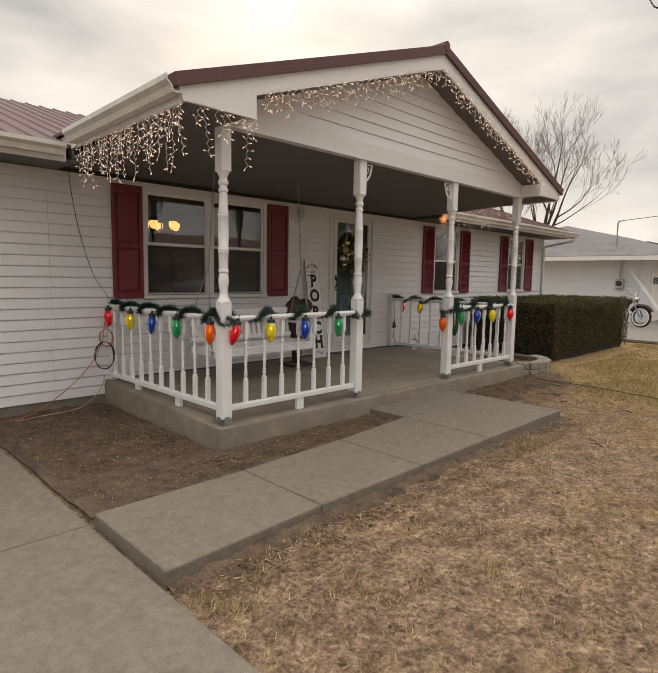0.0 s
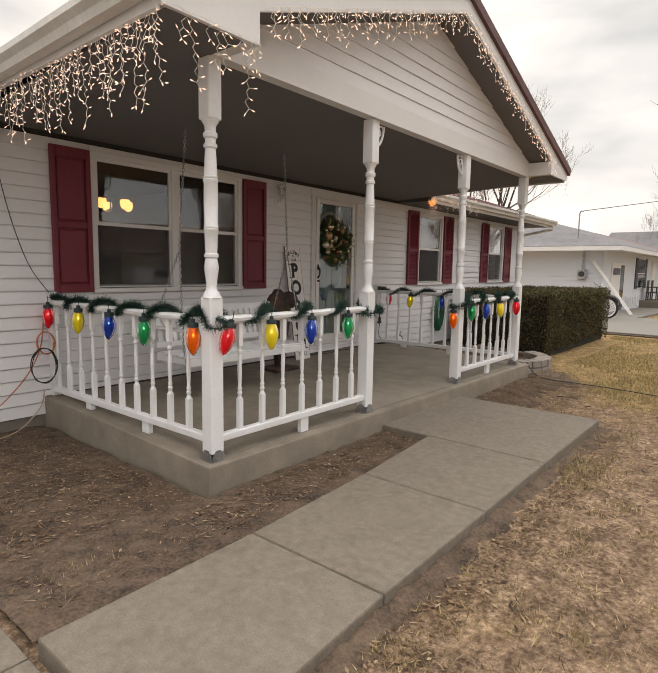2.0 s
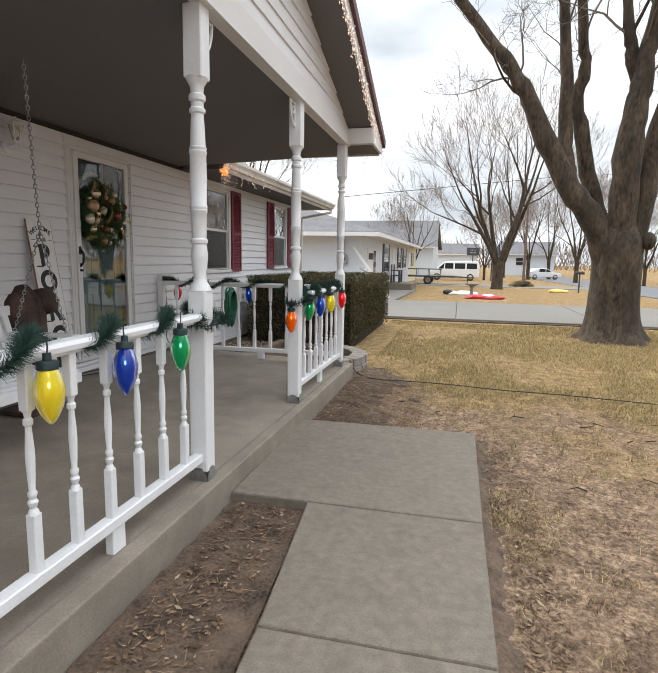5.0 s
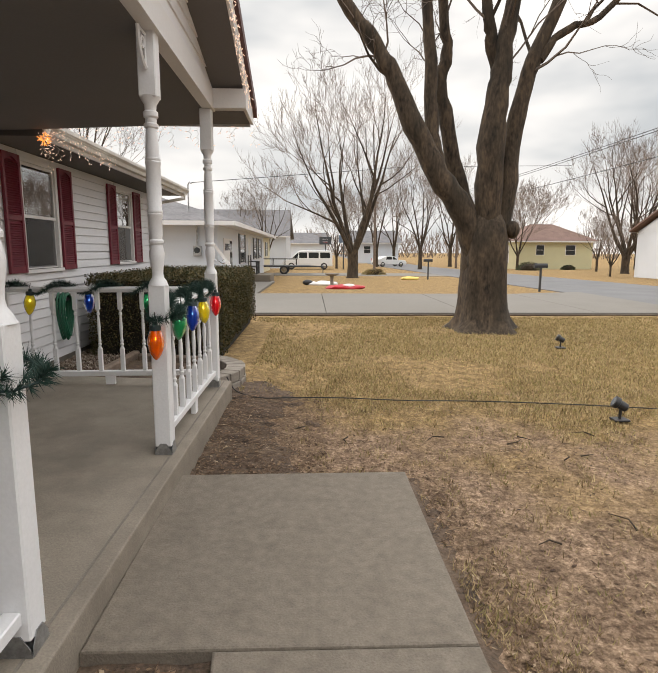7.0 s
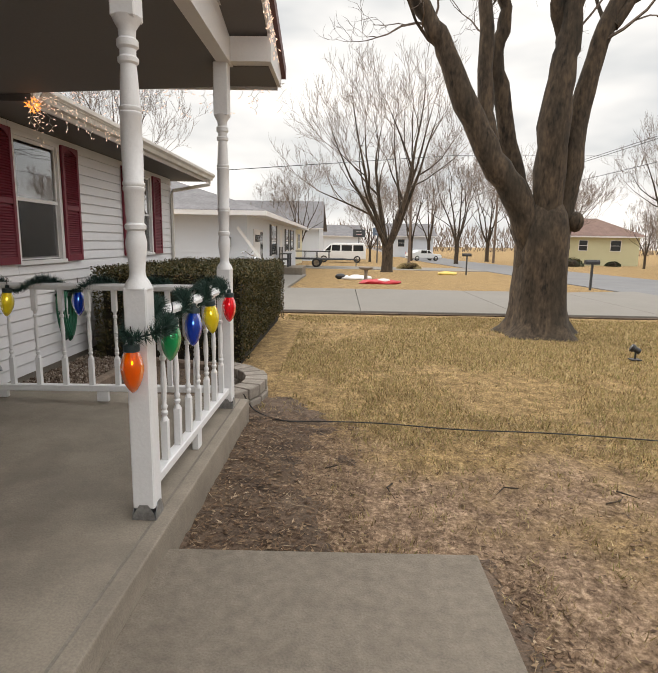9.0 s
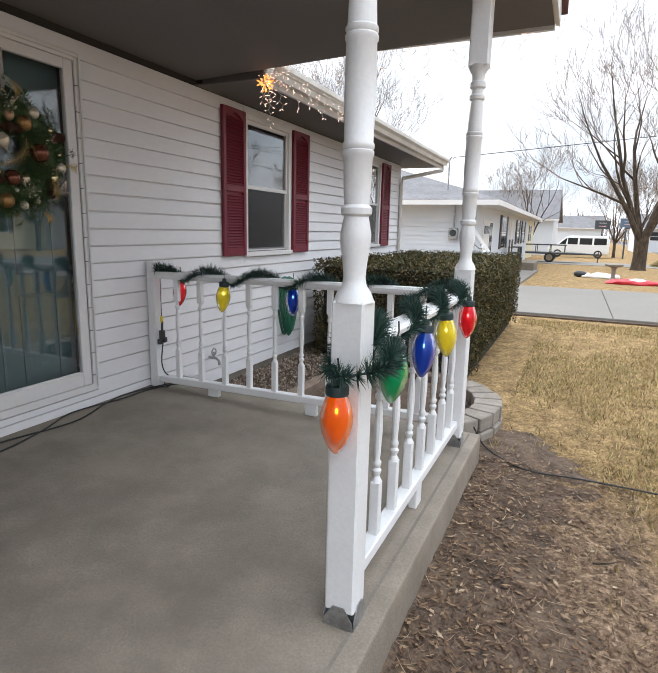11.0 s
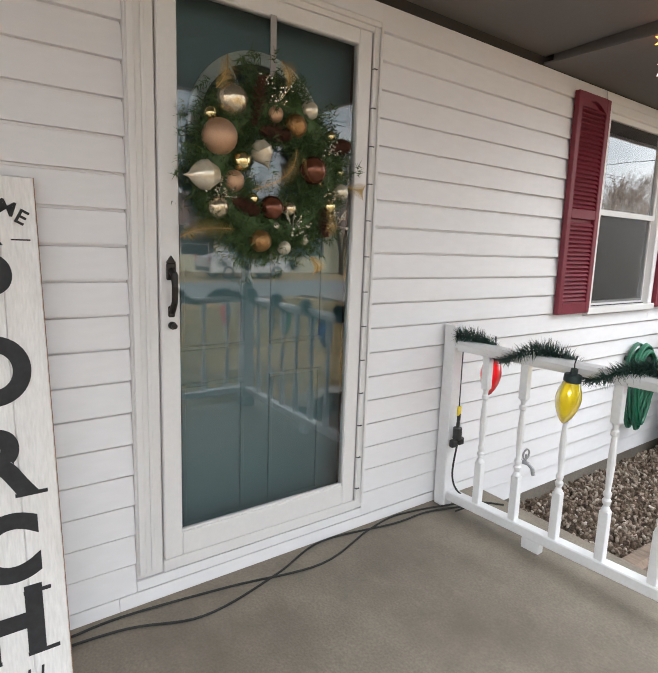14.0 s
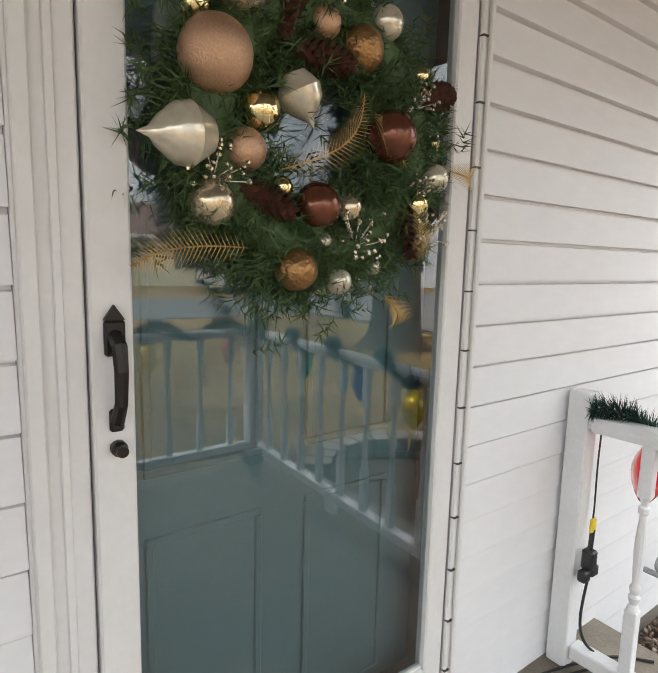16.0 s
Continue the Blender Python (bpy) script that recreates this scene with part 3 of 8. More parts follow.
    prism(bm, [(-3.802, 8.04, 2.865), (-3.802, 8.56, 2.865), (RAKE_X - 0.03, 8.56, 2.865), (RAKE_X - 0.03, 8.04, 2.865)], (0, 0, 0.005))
    structure("porch_ceiling", bm, M["soffit"], "porch ceiling with its shade put into the dark grey colour", "ceiling")


def gutter_run(thing_ob, p, q, out):
    """A K-shaped gutter from p to q that faces the flat direction out."""
    p, q, o = Vector(p), Vector(q), Vector(out)
    z = Vector((0, 0, 1))
    prof = [(0.0, 0.0), (0.07, 0.0), (0.085, 0.045), (0.12, 0.075), (0.12, 0.115), (0.108, 0.115), (0.108, 0.08), (0.075, 0.05), (0.06, 0.01), (0.01, 0.01), (0.01, 0.115), (0, 0.115)]
    bm = bmesh.new()
    prism(bm, [p + o * a + z * b for a, b in prof], q - p)
    return part("trough", bm, M["gutter"], thing_ob)


def build_gutters():
    g = thing("gutter", (EAVE_X, -2, 2.75), "weathered white gutter along the house eave", "gutter")
    gutter_run(g, (EAVE_X + 0.002, Y_LEFT, 2.755), (EAVE_X + 0.002, 1.95, 2.755), (1, 0, 0))
    g = thing("gutter", (-4.5, 2.0, 2.9), "weathered white gutter along the porch eave", "gutter")
    gutter_run(g, (-5.45, 2.035, 2.875), (RAKE_X + 0.02, 2.035, 2.905), (0, -1, 0))
    g = thing("gutter", (EAVE_X, 11, 2.75), "white gutter with a downspout at the house corner", "gutter")
    gutter_run(g, (EAVE_X + 0.002, 8.62, 2.755), (EAVE_X + 0.002, Y_END + 0.55, 2.755), (1, 0, 0))
    bm = bmesh.new()
    tube(bm, [(EAVE_X + 0.06, Y_END + 0.35, 2.76), (EAVE_X + 0.06, Y_END + 0.33, 2.66), (XW + 0.07, Y_END - 0.05, 2.50), (XW + 0.05, Y_END - 0.06, 2.40), (XW + 0.05, Y_END - 0.06, 0.2)], 0.034, 6)
    part("downspout", bm, M["gutter"], g)


build_walls()
build_roofs()
build_gutters()
# ---- porch posts and railings ----
POSTS = [(-3.80, 2.658), (-3.795, 4.40), (-3.787, 6.195), (-3.775, 7.965)]
POST_W = 0.105


def build_post():
    t = thing("porch_post", (0, 0, 0), "white turned wooden porch post on a steel foot", "post", "posts of the porch")
    h = POST_W / 2
    # heights above the slab at the front
    part("lower_block", B(-h, h, -h, h, 0.055, 1.11, 0.006), M["white"], t)
    bm = bmesh.new()
    prof = [(0.064, 1.105), (0.052, 1.135), (0.038, 1.155), (0.034, 1.18), (0.037, 1.22), (0.046, 1.28), (0.047, 1.31), (0.040, 1.345), (0.037, 1.36), (0.046, 1.368), (0.047, 1.385), (0.037, 1.395), (0.040, 1.43), (0.043, 1.53), (0.047, 1.535), (0.047, 1.547), (0.043, 1.55), (0.047, 1.556), (0.047, 1.568), (0.043, 1.573), (0.046, 1.70), (0.044, 1.84), (0.048, 1.845), (0.048, 1.857), (0.043, 1.862), (0.047, 1.867), (0.047, 1.878), (0.042, 1.883), (0.037, 2.0), (0.033, 2.05), (0.043, 2.058), (0.044, 2.075), (0.034, 2.085), (0.034, 2.11), (0.045, 2.12), (0.045, 2.145), (0.034, 2.155), (0.037, 2.19), (0.05, 2.21), (0.062, 2.235)]
    lathe(bm, prof, 14)
    part("turned_shaft", bm, M["white"], t, smooth=True)
    part("upper_block", B(-h, h, -h, h, 2.225, 2.592, 0.006), M["white"], t)
    bm = bmesh.new()
    box(bm, -h - 0.004, h + 0.004, -h - 0.004, h + 0.004, 0.0, 0.012)
    for sx, sy in ((1, 0), (-1, 0), (0, 1), (0, -1)):
        a = Vector((sx, sy, 0))
        b = Vector((-sy, sx, 0))
        c = a * (h + 0.001)
        prism(bm, [c + b * 0.05, c - b * 0.05, c - b * 0.05 + Vector((0, 0, 0.03)), c - b * 0.02 + Vector((0, 0, 0.078)), c + b * 0.02 + Vector((0, 0, 0.078)), c + b * 0.05 + Vector((0, 0, 0.03))], a * 0.004)
    part("steel_foot", bm, M["steel"], t, "galvanised post foot")
    return t


def baluster_parts(t, meshes, x, y, z0, z1, ang):
    for name, me in meshes:
        o = new(name, me)
        o.parent = t
        o.location = Vector((x, y, z0)) - ORG[t]
        o.rotation_euler = (0, 0, ang)


def baluster_mesh(height):
    """A turned spindle with square ends, as one mesh; heights scale with the rail."""
    bm = bmesh.new()
    s = 0.019
    k = height / 0.74
    box(bm, -s, s, -s, s, 0, 0.215 * k, 0.003)
    prof = [(0.021, 0.21), (0.017, 0.225), (0.011, 0.235), (0.017, 0.248), (0.0185, 0.258), (0.012, 0.268), (0.016, 0.28), (0.017, 0.29), (0.011, 0.30), (0.0135, 0.34), (0.0165, 0.41), (0.0155, 0.45), (0.012, 0.50), (0.0105, 0.525), (0.017, 0.532), (0.017, 0.548), (0.011, 0.555), (0.013, 0.57), (0.021, 0.583)]
    lathe(bm, [(r, z * k) for r, z in prof], 10)
    box(bm, -s, s, -s, s, 0.58 * k, height, 0.003)
    for f in bm.faces:
        f.smooth = True
    me = bpy.data.meshes.new("baluster")
    bm.to_mesh(me)
    bm.free()
    me.set_sharp_from_angle(angle=radians(35))
    me.materials.append(M["white"])
    return me


BAL = baluster_mesh(0.76)
RAIL_LOW, RAIL_TOP = 0.44, 1.25


def build_railing(a, b, n, first, pitch, feet, label, wall_post=None):
    (ax, ay), (bx, by) = a, b
    t = thing("porch_railing", ((ax + bx) / 2, (ay + by) / 2, 0.3), label, "railing", "railings of the porch")
    d = Vector((bx - ax, by - ay, 0))
    L, ang = d.length, math.atan2(d.y, d.x)
    m = Matrix.Translation((ax, ay, 0)) @ Matrix.Rotation(ang, 4, "Z")
    bm = bmesh.new()
    prism(bm, [(0, -0.042, RAIL_TOP - 0.035), (0, -0.046, RAIL_TOP - 0.015), (0, -0.032, RAIL_TOP), (0, 0.032, RAIL_TOP), (0, 0.046, RAIL_TOP - 0.015), (0, 0.042, RAIL_TOP - 0.035)], (L, 0, 0))
    box(bm, 0, L, -0.022, 0.022, RAIL_TOP - 0.052, RAIL_TOP - 0.035)
    bmesh.ops.transform(bm, matrix=m, verts=bm.verts)
    part("top_rail", bm, M["white"], t)
    bm = B(0, L, -0.03, 0.03, RAIL_LOW - 0.05, RAIL_LOW, 0.005, m)
    part("bottom_rail", bm, M["white"], t)
    for i in range(n):
        s = first + i * pitch
        baluster_parts(t, [("baluster", BAL)], ax + d.x * s / L, ay + d.y * s / L, RAIL_LOW - 0.002, 0, ang)
    for f in feet:
        x, y = ax + d.x * f, ay + d.y * f
        zb = slab_z(x)
        part("foot_block", B(f * L - 0.045, f * L + 0.045, -0.02, 0.02, zb, RAIL_LOW - 0.049, 0.003, m), M["white"], t)
    if wall_post:
        x, y = wall_post
        part("wall_post", B(x - 0.035, x + 0.035, y - 0.035, y + 0.035, slab_z(x), 1.325, 0.004), M["white"], t)
    return t


def build_porch():
    p = build_post()
    for i, (x, y) in enumerate(POSTS[1:]):
        copy_thing(p, pose(x, y, slab_z(x)))
    p.matrix_basis = pose(POSTS[0][0], POSTS[0][1], slab_z(POSTS[0][0]))
    h = POST_W / 2
    (x1, y1), (x2, y2), (x3, y3), (x4, y4) = POSTS
    build_railing((x1, y1 + h), (x2, y2 - h), 7, 0.185, 0.2153, (0.52,), "white spindle railing along the porch front")
    build_railing((x3, y3 + h), (x4, y4 - h), 7, 0.235, 0.2165, (0.5,), "white spindle railing at the far porch front")
    build_railing((x1 - h, y1), (-6.09, 2.635), 10, 0.21, 0.2205, (0.33, 0.72), "white spindle railing on the near side of the porch", (-6.115, 2.635))
    build_railing((x4 - h, y4), (-6.06, 7.89), 10, 0.19, 0.2078, (0.42, 0.78), "white spindle railing by the hedge", (-6.10, 7.885))


build_porch()


# ---- windows, shutters, door ----
def build_window(name, w, sashes, label):
    y0, y1, z0, z1 = w
    t = thing(name, (XW, (y0 + y1) / 2, z0), label, "window", "", "structure")
    f = 0.055
    x0, x1 = XW - 0.02, XW + 0.035
    bm = bmesh.new()
    box(bm, x0, x1, y0, y1, z1 - f, z1, 0.004)
    box(bm, x0, x1 + 0.02, y0 - 0.01, y1 + 0.01, z0, z0 + f * 0.8, 0.004)
    box(bm, x0, x1, y0, y0 + f, z0 + f * 0.8, z1 - f, 0.004)
    box(bm, x0, x1, y1 - f, y1, z0 + f * 0.8, z1 - f, 0.004)
    n = len(sashes)
    for i in range(n - 1):
        c = (sashes[i][1] + sashes[i + 1][0]) / 2
        box(bm, x0, x1 - 0.003, c - 0.05, c + 0.05, z0 + f * 0.8, z1 - f, 0.003)
    part("window_frame", bm, M["trim"], t)
    zm = (z0 + z1) / 2 + 0.0
    for a, b in sashes:
        for k, (lo, hi) in enumerate(((z0 + f * 0.8, zm + 0.02), (zm - 0.02, z1 - f))):
            xs = XW - 0.018 - 0.02 * (1 - k)
            r = 0.035
            s = bmesh.new()
            box(s, xs, xs + 0.025, a, b, lo, lo + r)
            box(s, xs, xs + 0.025, a, b, hi - r, hi)
            box(s, xs, xs + 0.025, a, a + r * 0.8, lo + r, hi - r)
            box(s, xs, xs + 0.025, b - r * 0.8, b, lo + r, hi - r)
            sash = part("sash", s, M["trim"], t)
            pane_part("pane", B(xs + 0.010, xs + 0.014, a + r * 0.8, b - r * 0.8, lo + r, hi - r), M["glass"], sash)
            if k == 0:
                pane_part("insect_screen", B(xs + 0.03, xs + 0.031, a + r * 0.6, b - r * 0.6, lo + r * 0.6, hi - r * 0.6), M["screen"], sash, "grey mesh screen")
    return t


def build_shutter(y0, y1, z0, z1, louvred):
    t = thing("shutter", (XW + 0.02, (y0 + y1) / 2, z0), "maroon louvred vinyl window shutter with an arched head" if louvred else "maroon panelled vinyl window shutter", "shutter", "shutters of the house")
    x0, x1 = XW + 0.027, XW + 0.060
    s, r = 0.045, 0.075
    zm = z0 + (z1 - z0) * 0.47
    bm = bmesh.new()
    box(bm, x0, x1, y0, y0 + s, z0, z1, 0.004)
    box(bm, x0, x1, y1 - s, y1, z0, z1, 0.004)
    box(bm, x0, x1 - 0.002, y0 + s, y1 - s, z0, z0 + r, 0.004)
    box(bm, x0, x1 - 0.002, y0 + s, y1 - s, zm - 0.03, zm + 0.03, 0.004)
    n = 8
    top = [(x1 - 0.002, y0 + s, z1)] + [(x1 - 0.002, y1 - s, z1)]
    arch = [(x1 - 0.002, y1 - s - (y1 - y0 - 2 * s) * i / n, z1 - (0.09 - (0.055 * math.sin(math.pi * i / n) if louvred else 0.0))) for i in range(n + 1)]
    prism(bm, top + arch, (-(x1 - x0 - 0.002), 0, 0))
    part("frame", bm, M["maroon"], t)
    part("backing", B(x0, x0 + 0.008, y0 + s, y1 - s, z0 + r, z1 - 0.03), M["maroon"], t)
    spans = ((z0 + r, zm - 0.03), (zm + 0.03, z1 - 0.04))
    if louvred:
        q = bmesh.new()
        prism(q, [(0.0, 0, 0.020), (0.004, 0, 0.023), (0.020, 0, 0.004), (0.017, 0, 0.0)], (0, y1 - y0 - 2 * s, 0))
        me = bpy.data.meshes.new("slat")
        q.to_mesh(me)
        q.free()
        me.materials.append(M["maroon"])
        for lo, hi in spans:
            z = lo + 0.004
            while z < hi - 0.03:
                o = new("slat", me)
                o.parent = t
                o.location = Vector((x0 + 0.008, y0 + s, z)) - ORG[t]
                z += 0.026
    else:
        for lo, hi in spans:
            hi = min(hi, z1 - 0.092)
            q = bmesh.new()
            box(q, x0 + 0.006, x0 + 0.022, y0 + s + 0.014, y1 - s - 0.014, lo + 0.014, hi - 0.014, 0.01)
            part("raised_panel", q, M["maroon"], t)
    return t


M["screen"] = pane_glass("insect_mesh", (0.50, 0.50, 0.51), 0.5, 0.9)


def build_front_openings():
    build_window("window_1", WIN1, [(3.11, 3.97), (4.06, 4.912)], "white double window with dark rooms behind")
    build_window("window_2", WIN2, [(9.28, 10.11)], "white sash window with a screened lower half")
    build_window("window_3", WIN3, [(12.365, 13.155)], "white sash window with a screened lower half")
    for a, b, lo, hi, l in ((2.67, 3.045, 1.315, 2.66, 0), (4.98, 5.365, 1.315, 2.66, 0), (8.845, 9.213, 1.325, 2.645, 1), (10.18, 10.565, 1.325, 2.645, 1), (11.925, 12.298, 1.345, 2.65, 1), (13.225, 13.62, 1.345, 2.65, 1)):
        build_shutter(a, b, lo, hi, bool(l))


build_front_openings()


def arc_pts(cy, cz, r, a0, a1, n, x):
    return [(x, cy + r * math.cos(radians(a0 + (a1 - a0) * i / n)), cz + r * math.sin(radians(a0 + (a1 - a0) * i / n))) for i in range(n + 1)]


M["teal"] = mat("slate_teal_door_paint", (0.13, 0.23, 0.255), 0.5, var=0.06, scale=2.5, bump=0.05)
M["bronze"] = mat("dark_bronze", (0.022, 0.018, 0.016), 0.42, metal=0.5, var=0.2, bump=0.05)


def build_door():
    y0, y1, z0, z1 = DOOR
    t = thing("door_1", (XW, (y0 + y1) / 2, z0), "white storm door with full glass before a slate-teal front door", "door", "", "structure")
    bm = bmesh.new()
    f, fr, ft, zb = 0.098, 0.044, 0.052, 0.48
    box(bm, XW - 0.02, XW + 0.03, y0, y0 + f, zb - 0.02, z1, 0.004)
    box(bm, XW - 0.02, XW + 0.03, y1 - fr, y1, zb - 0.02, z1, 0.004)
    box(bm, XW - 0.02, XW + 0.03, y0 + f, y1 - fr, z1 - ft, z1, 0.004)
    box(bm, XW + 0.03, XW + 0.042, y0 + 0.006, y0 + 0.032, zb, z1 - 0.01, 0.003)
    box(bm, XW + 0.03, XW + 0.036, y0 + 0.052, y0 + 0.066, zb, z1 - 0.03, 0.002)
    box(bm, XW + 0.03, XW + 0.042, y1 - 0.018, y1 - 0.003, zb, z1 - 0.01, 0.003)
    box(bm, XW + 0.03, XW + 0.042, y0 + 0.032, y1 - 0.018, z1 - 0.030, z1 - 0.008, 0.003)
    box(bm, XW - 0.02, XW + 0.036, y0 + f, y1 - fr, zb - 0.02, 0.508, 0.003)
    part("door_frame", bm, M["trim"], t)
    a, b, lo, hi = y0 + f + 0.004, y1 - fr - 0.022, 0.512, z1 - ft - 0.006
    s = bmesh.new()
    x0, x1 = XW + 0.004, XW + 0.042
    st = 0.069
    box(s, x0, x1, a, a + st, lo, hi, 0.004)
    box(s, x0, x1, b - st, b, lo, hi, 0.004)
    box(s, x0, x1, a + st, b - st, hi - 0.06, hi, 0.004)
    box(s, x0, x1, a + st, b - st, lo, lo + 0.092, 0.004)
    box(s, x0 + 0.01, x1 - 0.008, a + st, b - st, lo + 0.092, lo + 0.1, 0.002)
    storm = part("storm_door", s, M["trim"], t, "white aluminium storm door")
    pane_part("pane", B(x0 + 0.016, x0 + 0.020, a + st - 0.005, b - st + 0.005, lo + 0.085, hi - 0.055), M["storm_glass"], storm)
    # handle, lock and hinges
    hb = bmesh.new()
    hy = a + 0.036
    box(hb, x1, x1 + 0.012, hy - 0.017, hy + 0.017, 1.565, 1.625, 0.004)
    prism(hb, [(x1, hy - 0.017, 1.625), (x1, hy, 1.65), (x1, hy + 0.017, 1.625)], (0.01, 0, 0))
    tube(hb, [(x1 + 0.006, hy, 1.60), (x1 + 0.035, hy, 1.585), (x1 + 0.042, hy, 1.545), (x1 + 0.036, hy, 1.49), (x1 + 0.01, hy, 1.455)], [0.012, 0.013, 0.012, 0.011, 0.012], 8)
    box(hb, x1, x1 + 0.01, hy - 0.012, hy + 0.012, 1.435, 1.475, 0.004)
    part("handle", hb, M["bronze"], storm, "dark bronze pull handle")
    hb = bmesh.new()
    lathe(hb, [(0.014, 0), (0.014, 0.012), (0.010, 0.02), (0.010, 0.03)], 12, Matrix.Translation((x1, hy + 0.002, 1.405)) @ Matrix.Rotation(radians(90), 4, "Y"))
    part("lock", hb, M["bronze"], storm, "dark bronze lock knob")
    hb = bmesh.new()
    tube(hb, [(x1 + 0.002, b + 0.012, lo), (x1 + 0.002, b + 0.012, hi)], 0.009, 8)
    part("hinge", hb, M["trim"], storm)
    hb = bmesh.new()
    for z in [lo + 0.06 + 0.155 * i for i in range(13)]:
        box(hb, x1, x1 + 0.0145, b + 0.003, b + 0.021, z, z + 0.004)
    part("hinge_gap", hb, M["black"], storm)
    # inner door with a fan light
    xi = XW - 0.095
    inner = part("front_door", B(xi - 0.04, xi, a, b, 0.38, z1 - ft, 0.002), M["teal"], t, "slate-teal panelled front door")
    cy, cz, r = (a + b) / 2 + 0.0, 2.13, 0.30
    bm = bmesh.new()
    prism(bm, arc_pts(cy, cz, r, 0, 180, 20, xi) + arc_pts(cy, cz, r - 0.045, 180, 0, 20, xi), (0.014, 0, 0))
    box(bm, xi, xi + 0.014, cy - r, cy + r, cz - 0.045, cz - 0.001)
    for an in (60, 120):
        tube(bm, [(xi + 0.006, cy + 0.06 * math.cos(radians(an)), cz + 0.06 * math.sin(radians(an))), (xi + 0.006, cy + (r - 0.02) * math.cos(radians(an)), cz + (r - 0.02) * math.sin(radians(an)))], 0.005, 5)
    fan = part("fan_light_frame", bm, M["fan"], inner, "pale green half-round window frame")
    bm = bmesh.new()
    prism(bm, arc_pts(cy, cz, r - 0.046, 0, 180, 20, xi + 0.002), (0.003, 0, 0))
    part("fan_light_pane", bm, M["fan_glass"], inner)
    bm = bmesh.new()
    for ya, yb, za, zc in ((a + 0.12, cy - 0.06, 0.55, 1.15), (cy + 0.06, b - 0.12, 0.55, 1.15), (a + 0.12, cy - 0.06, 1.28, 1.98), (cy + 0.06, b - 0.12, 1.28, 1.98)):
        w = 0.018
        box(bm, xi + 0.0005, xi + 0.009, ya, yb, za, za + w, 0.003)
        box(bm, xi + 0.0005, xi + 0.009, ya, yb, zc - w, zc, 0.003)
        box(bm, xi + 0.0005, xi + 0.009, ya, ya + w, za + w, zc - w, 0.003)
        box(bm, xi + 0.0005, xi + 0.009, yb - w, yb, za + w, zc - w, 0.003)
    part("panel_moulding", bm, M["teal"], inner)


M["fan"] = mat("pale_sage_paint", (0.62, 0.68, 0.62), 0.5, var=0.05, bump=0.03)
M["fan_glass"] = mat("dark_fan_glass", (0.05, 0.06, 0.065), 0.08, var=0.05, bump=0)
build_door()
# ---- Christmas things on the porch ----
M["needle"] = mat("dark_green_garland", (0.014, 0.046, 0.034), 0.6, var=0.35, scale=20, bump=0.0)
M["pine"] = mat("green_wreath_needles", (0.050, 0.092, 0.026), 0.6, var=0.4, scale=18, bump=0.0)
M["wire_white"] = mat("white_wire", (0.75, 0.72, 0.66), 0.5, var=0.05, bump=0)
M["mini"] = glow("warm_white_mini_bulb", (0.95, 0.66, 0.52), 0.6)
M["amber"] = glow("amber_mini_bulb", (1.0, 0.34, 0.06), 1.0)
M["filament"] = glow("lit_filament", (1.0, 0.85, 0.6), 9.0)
M["cap"] = mat("dark_green_socket", (0.012, 0.028, 0.03), 0.5, var=0.15, bump=0.05)


def bulb_plastic(name, c):
    m = bpy.data.materials.new(name)
    m.use_nodes = True
    bs = m.node_tree.nodes["Principled BSDF"]
    bs.inputs["Base Color"].default_value = (*c, 1)
    bs.inputs["Roughness"].default_value = 0.12
    bs.inputs["Transmission Weight"].default_value = 0.5
    bs.inputs["Subsurface Weight"].default_value = 0.15
    bs.inputs["Subsurface Radius"].default_value = (0.05, 0.05, 0.05)
    bs.inputs["IOR"].default_value = 1.35
    bs.inputs["Coat Weight"].default_value = 0.2
    return m


BULBS = {"red": bulb_plastic("red_clear_plastic", (0.90, 0.010, 0.022)), "yellow": bulb_plastic("yellow_clear_plastic", (0.92, 0.76, 0.02)),
         "blue": bulb_plastic("blue_clear_plastic", (0.004, 0.05, 0.45)), "green": bulb_plastic("green_clear_plastic", (0.006, 0.40, 0.13)),
         "orange": bulb_plastic("orange_clear_plastic", (1.0, 0.17, 0.0))}


def build_bulb(color):
    t = thing("giant_light_bulb", (0, 0, 0), f"oversized {color} plastic Christmas bulb hanging from the garland", "light bulb", "oversized Christmas bulbs")
    bm = bmesh.new()
    lathe(bm, [(0.030, 0.0), (0.036, -0.012), (0.046, -0.04), (0.0515, -0.068), (0.051, -0.09), (0.044, -0.125), (0.032, -0.155), (0.018, -0.178), (0.006, -0.19), (0.001, -0.192)], 18)
    part("bulb_shell", bm, BULBS[color], t, f"clear {color} plastic", True)
    bm = bmesh.new()
    lathe(bm, [(0.014, 0.055), (0.015, 0.03), (0.034, 0.028), (0.036, 0.022), (0.036, 0.0), (0.030, -0.004)], 16)
    part("socket", bm, M["cap"], t, "dark green socket", True)
    bm = bmesh.new()
    ball(bm, (0, 0, -0.055), 0.007, 1, (1, 1, 1.6))
    part("filament", bm, M["filament"], t)
    bm = bmesh.new()
    tube(bm, [(0, 0, 0.05), (0.004, 0, 0.075), (0.0, 0.003, 0.11)], 0.003, 5)
    part("lead", bm, M["cord"], t)
    return t


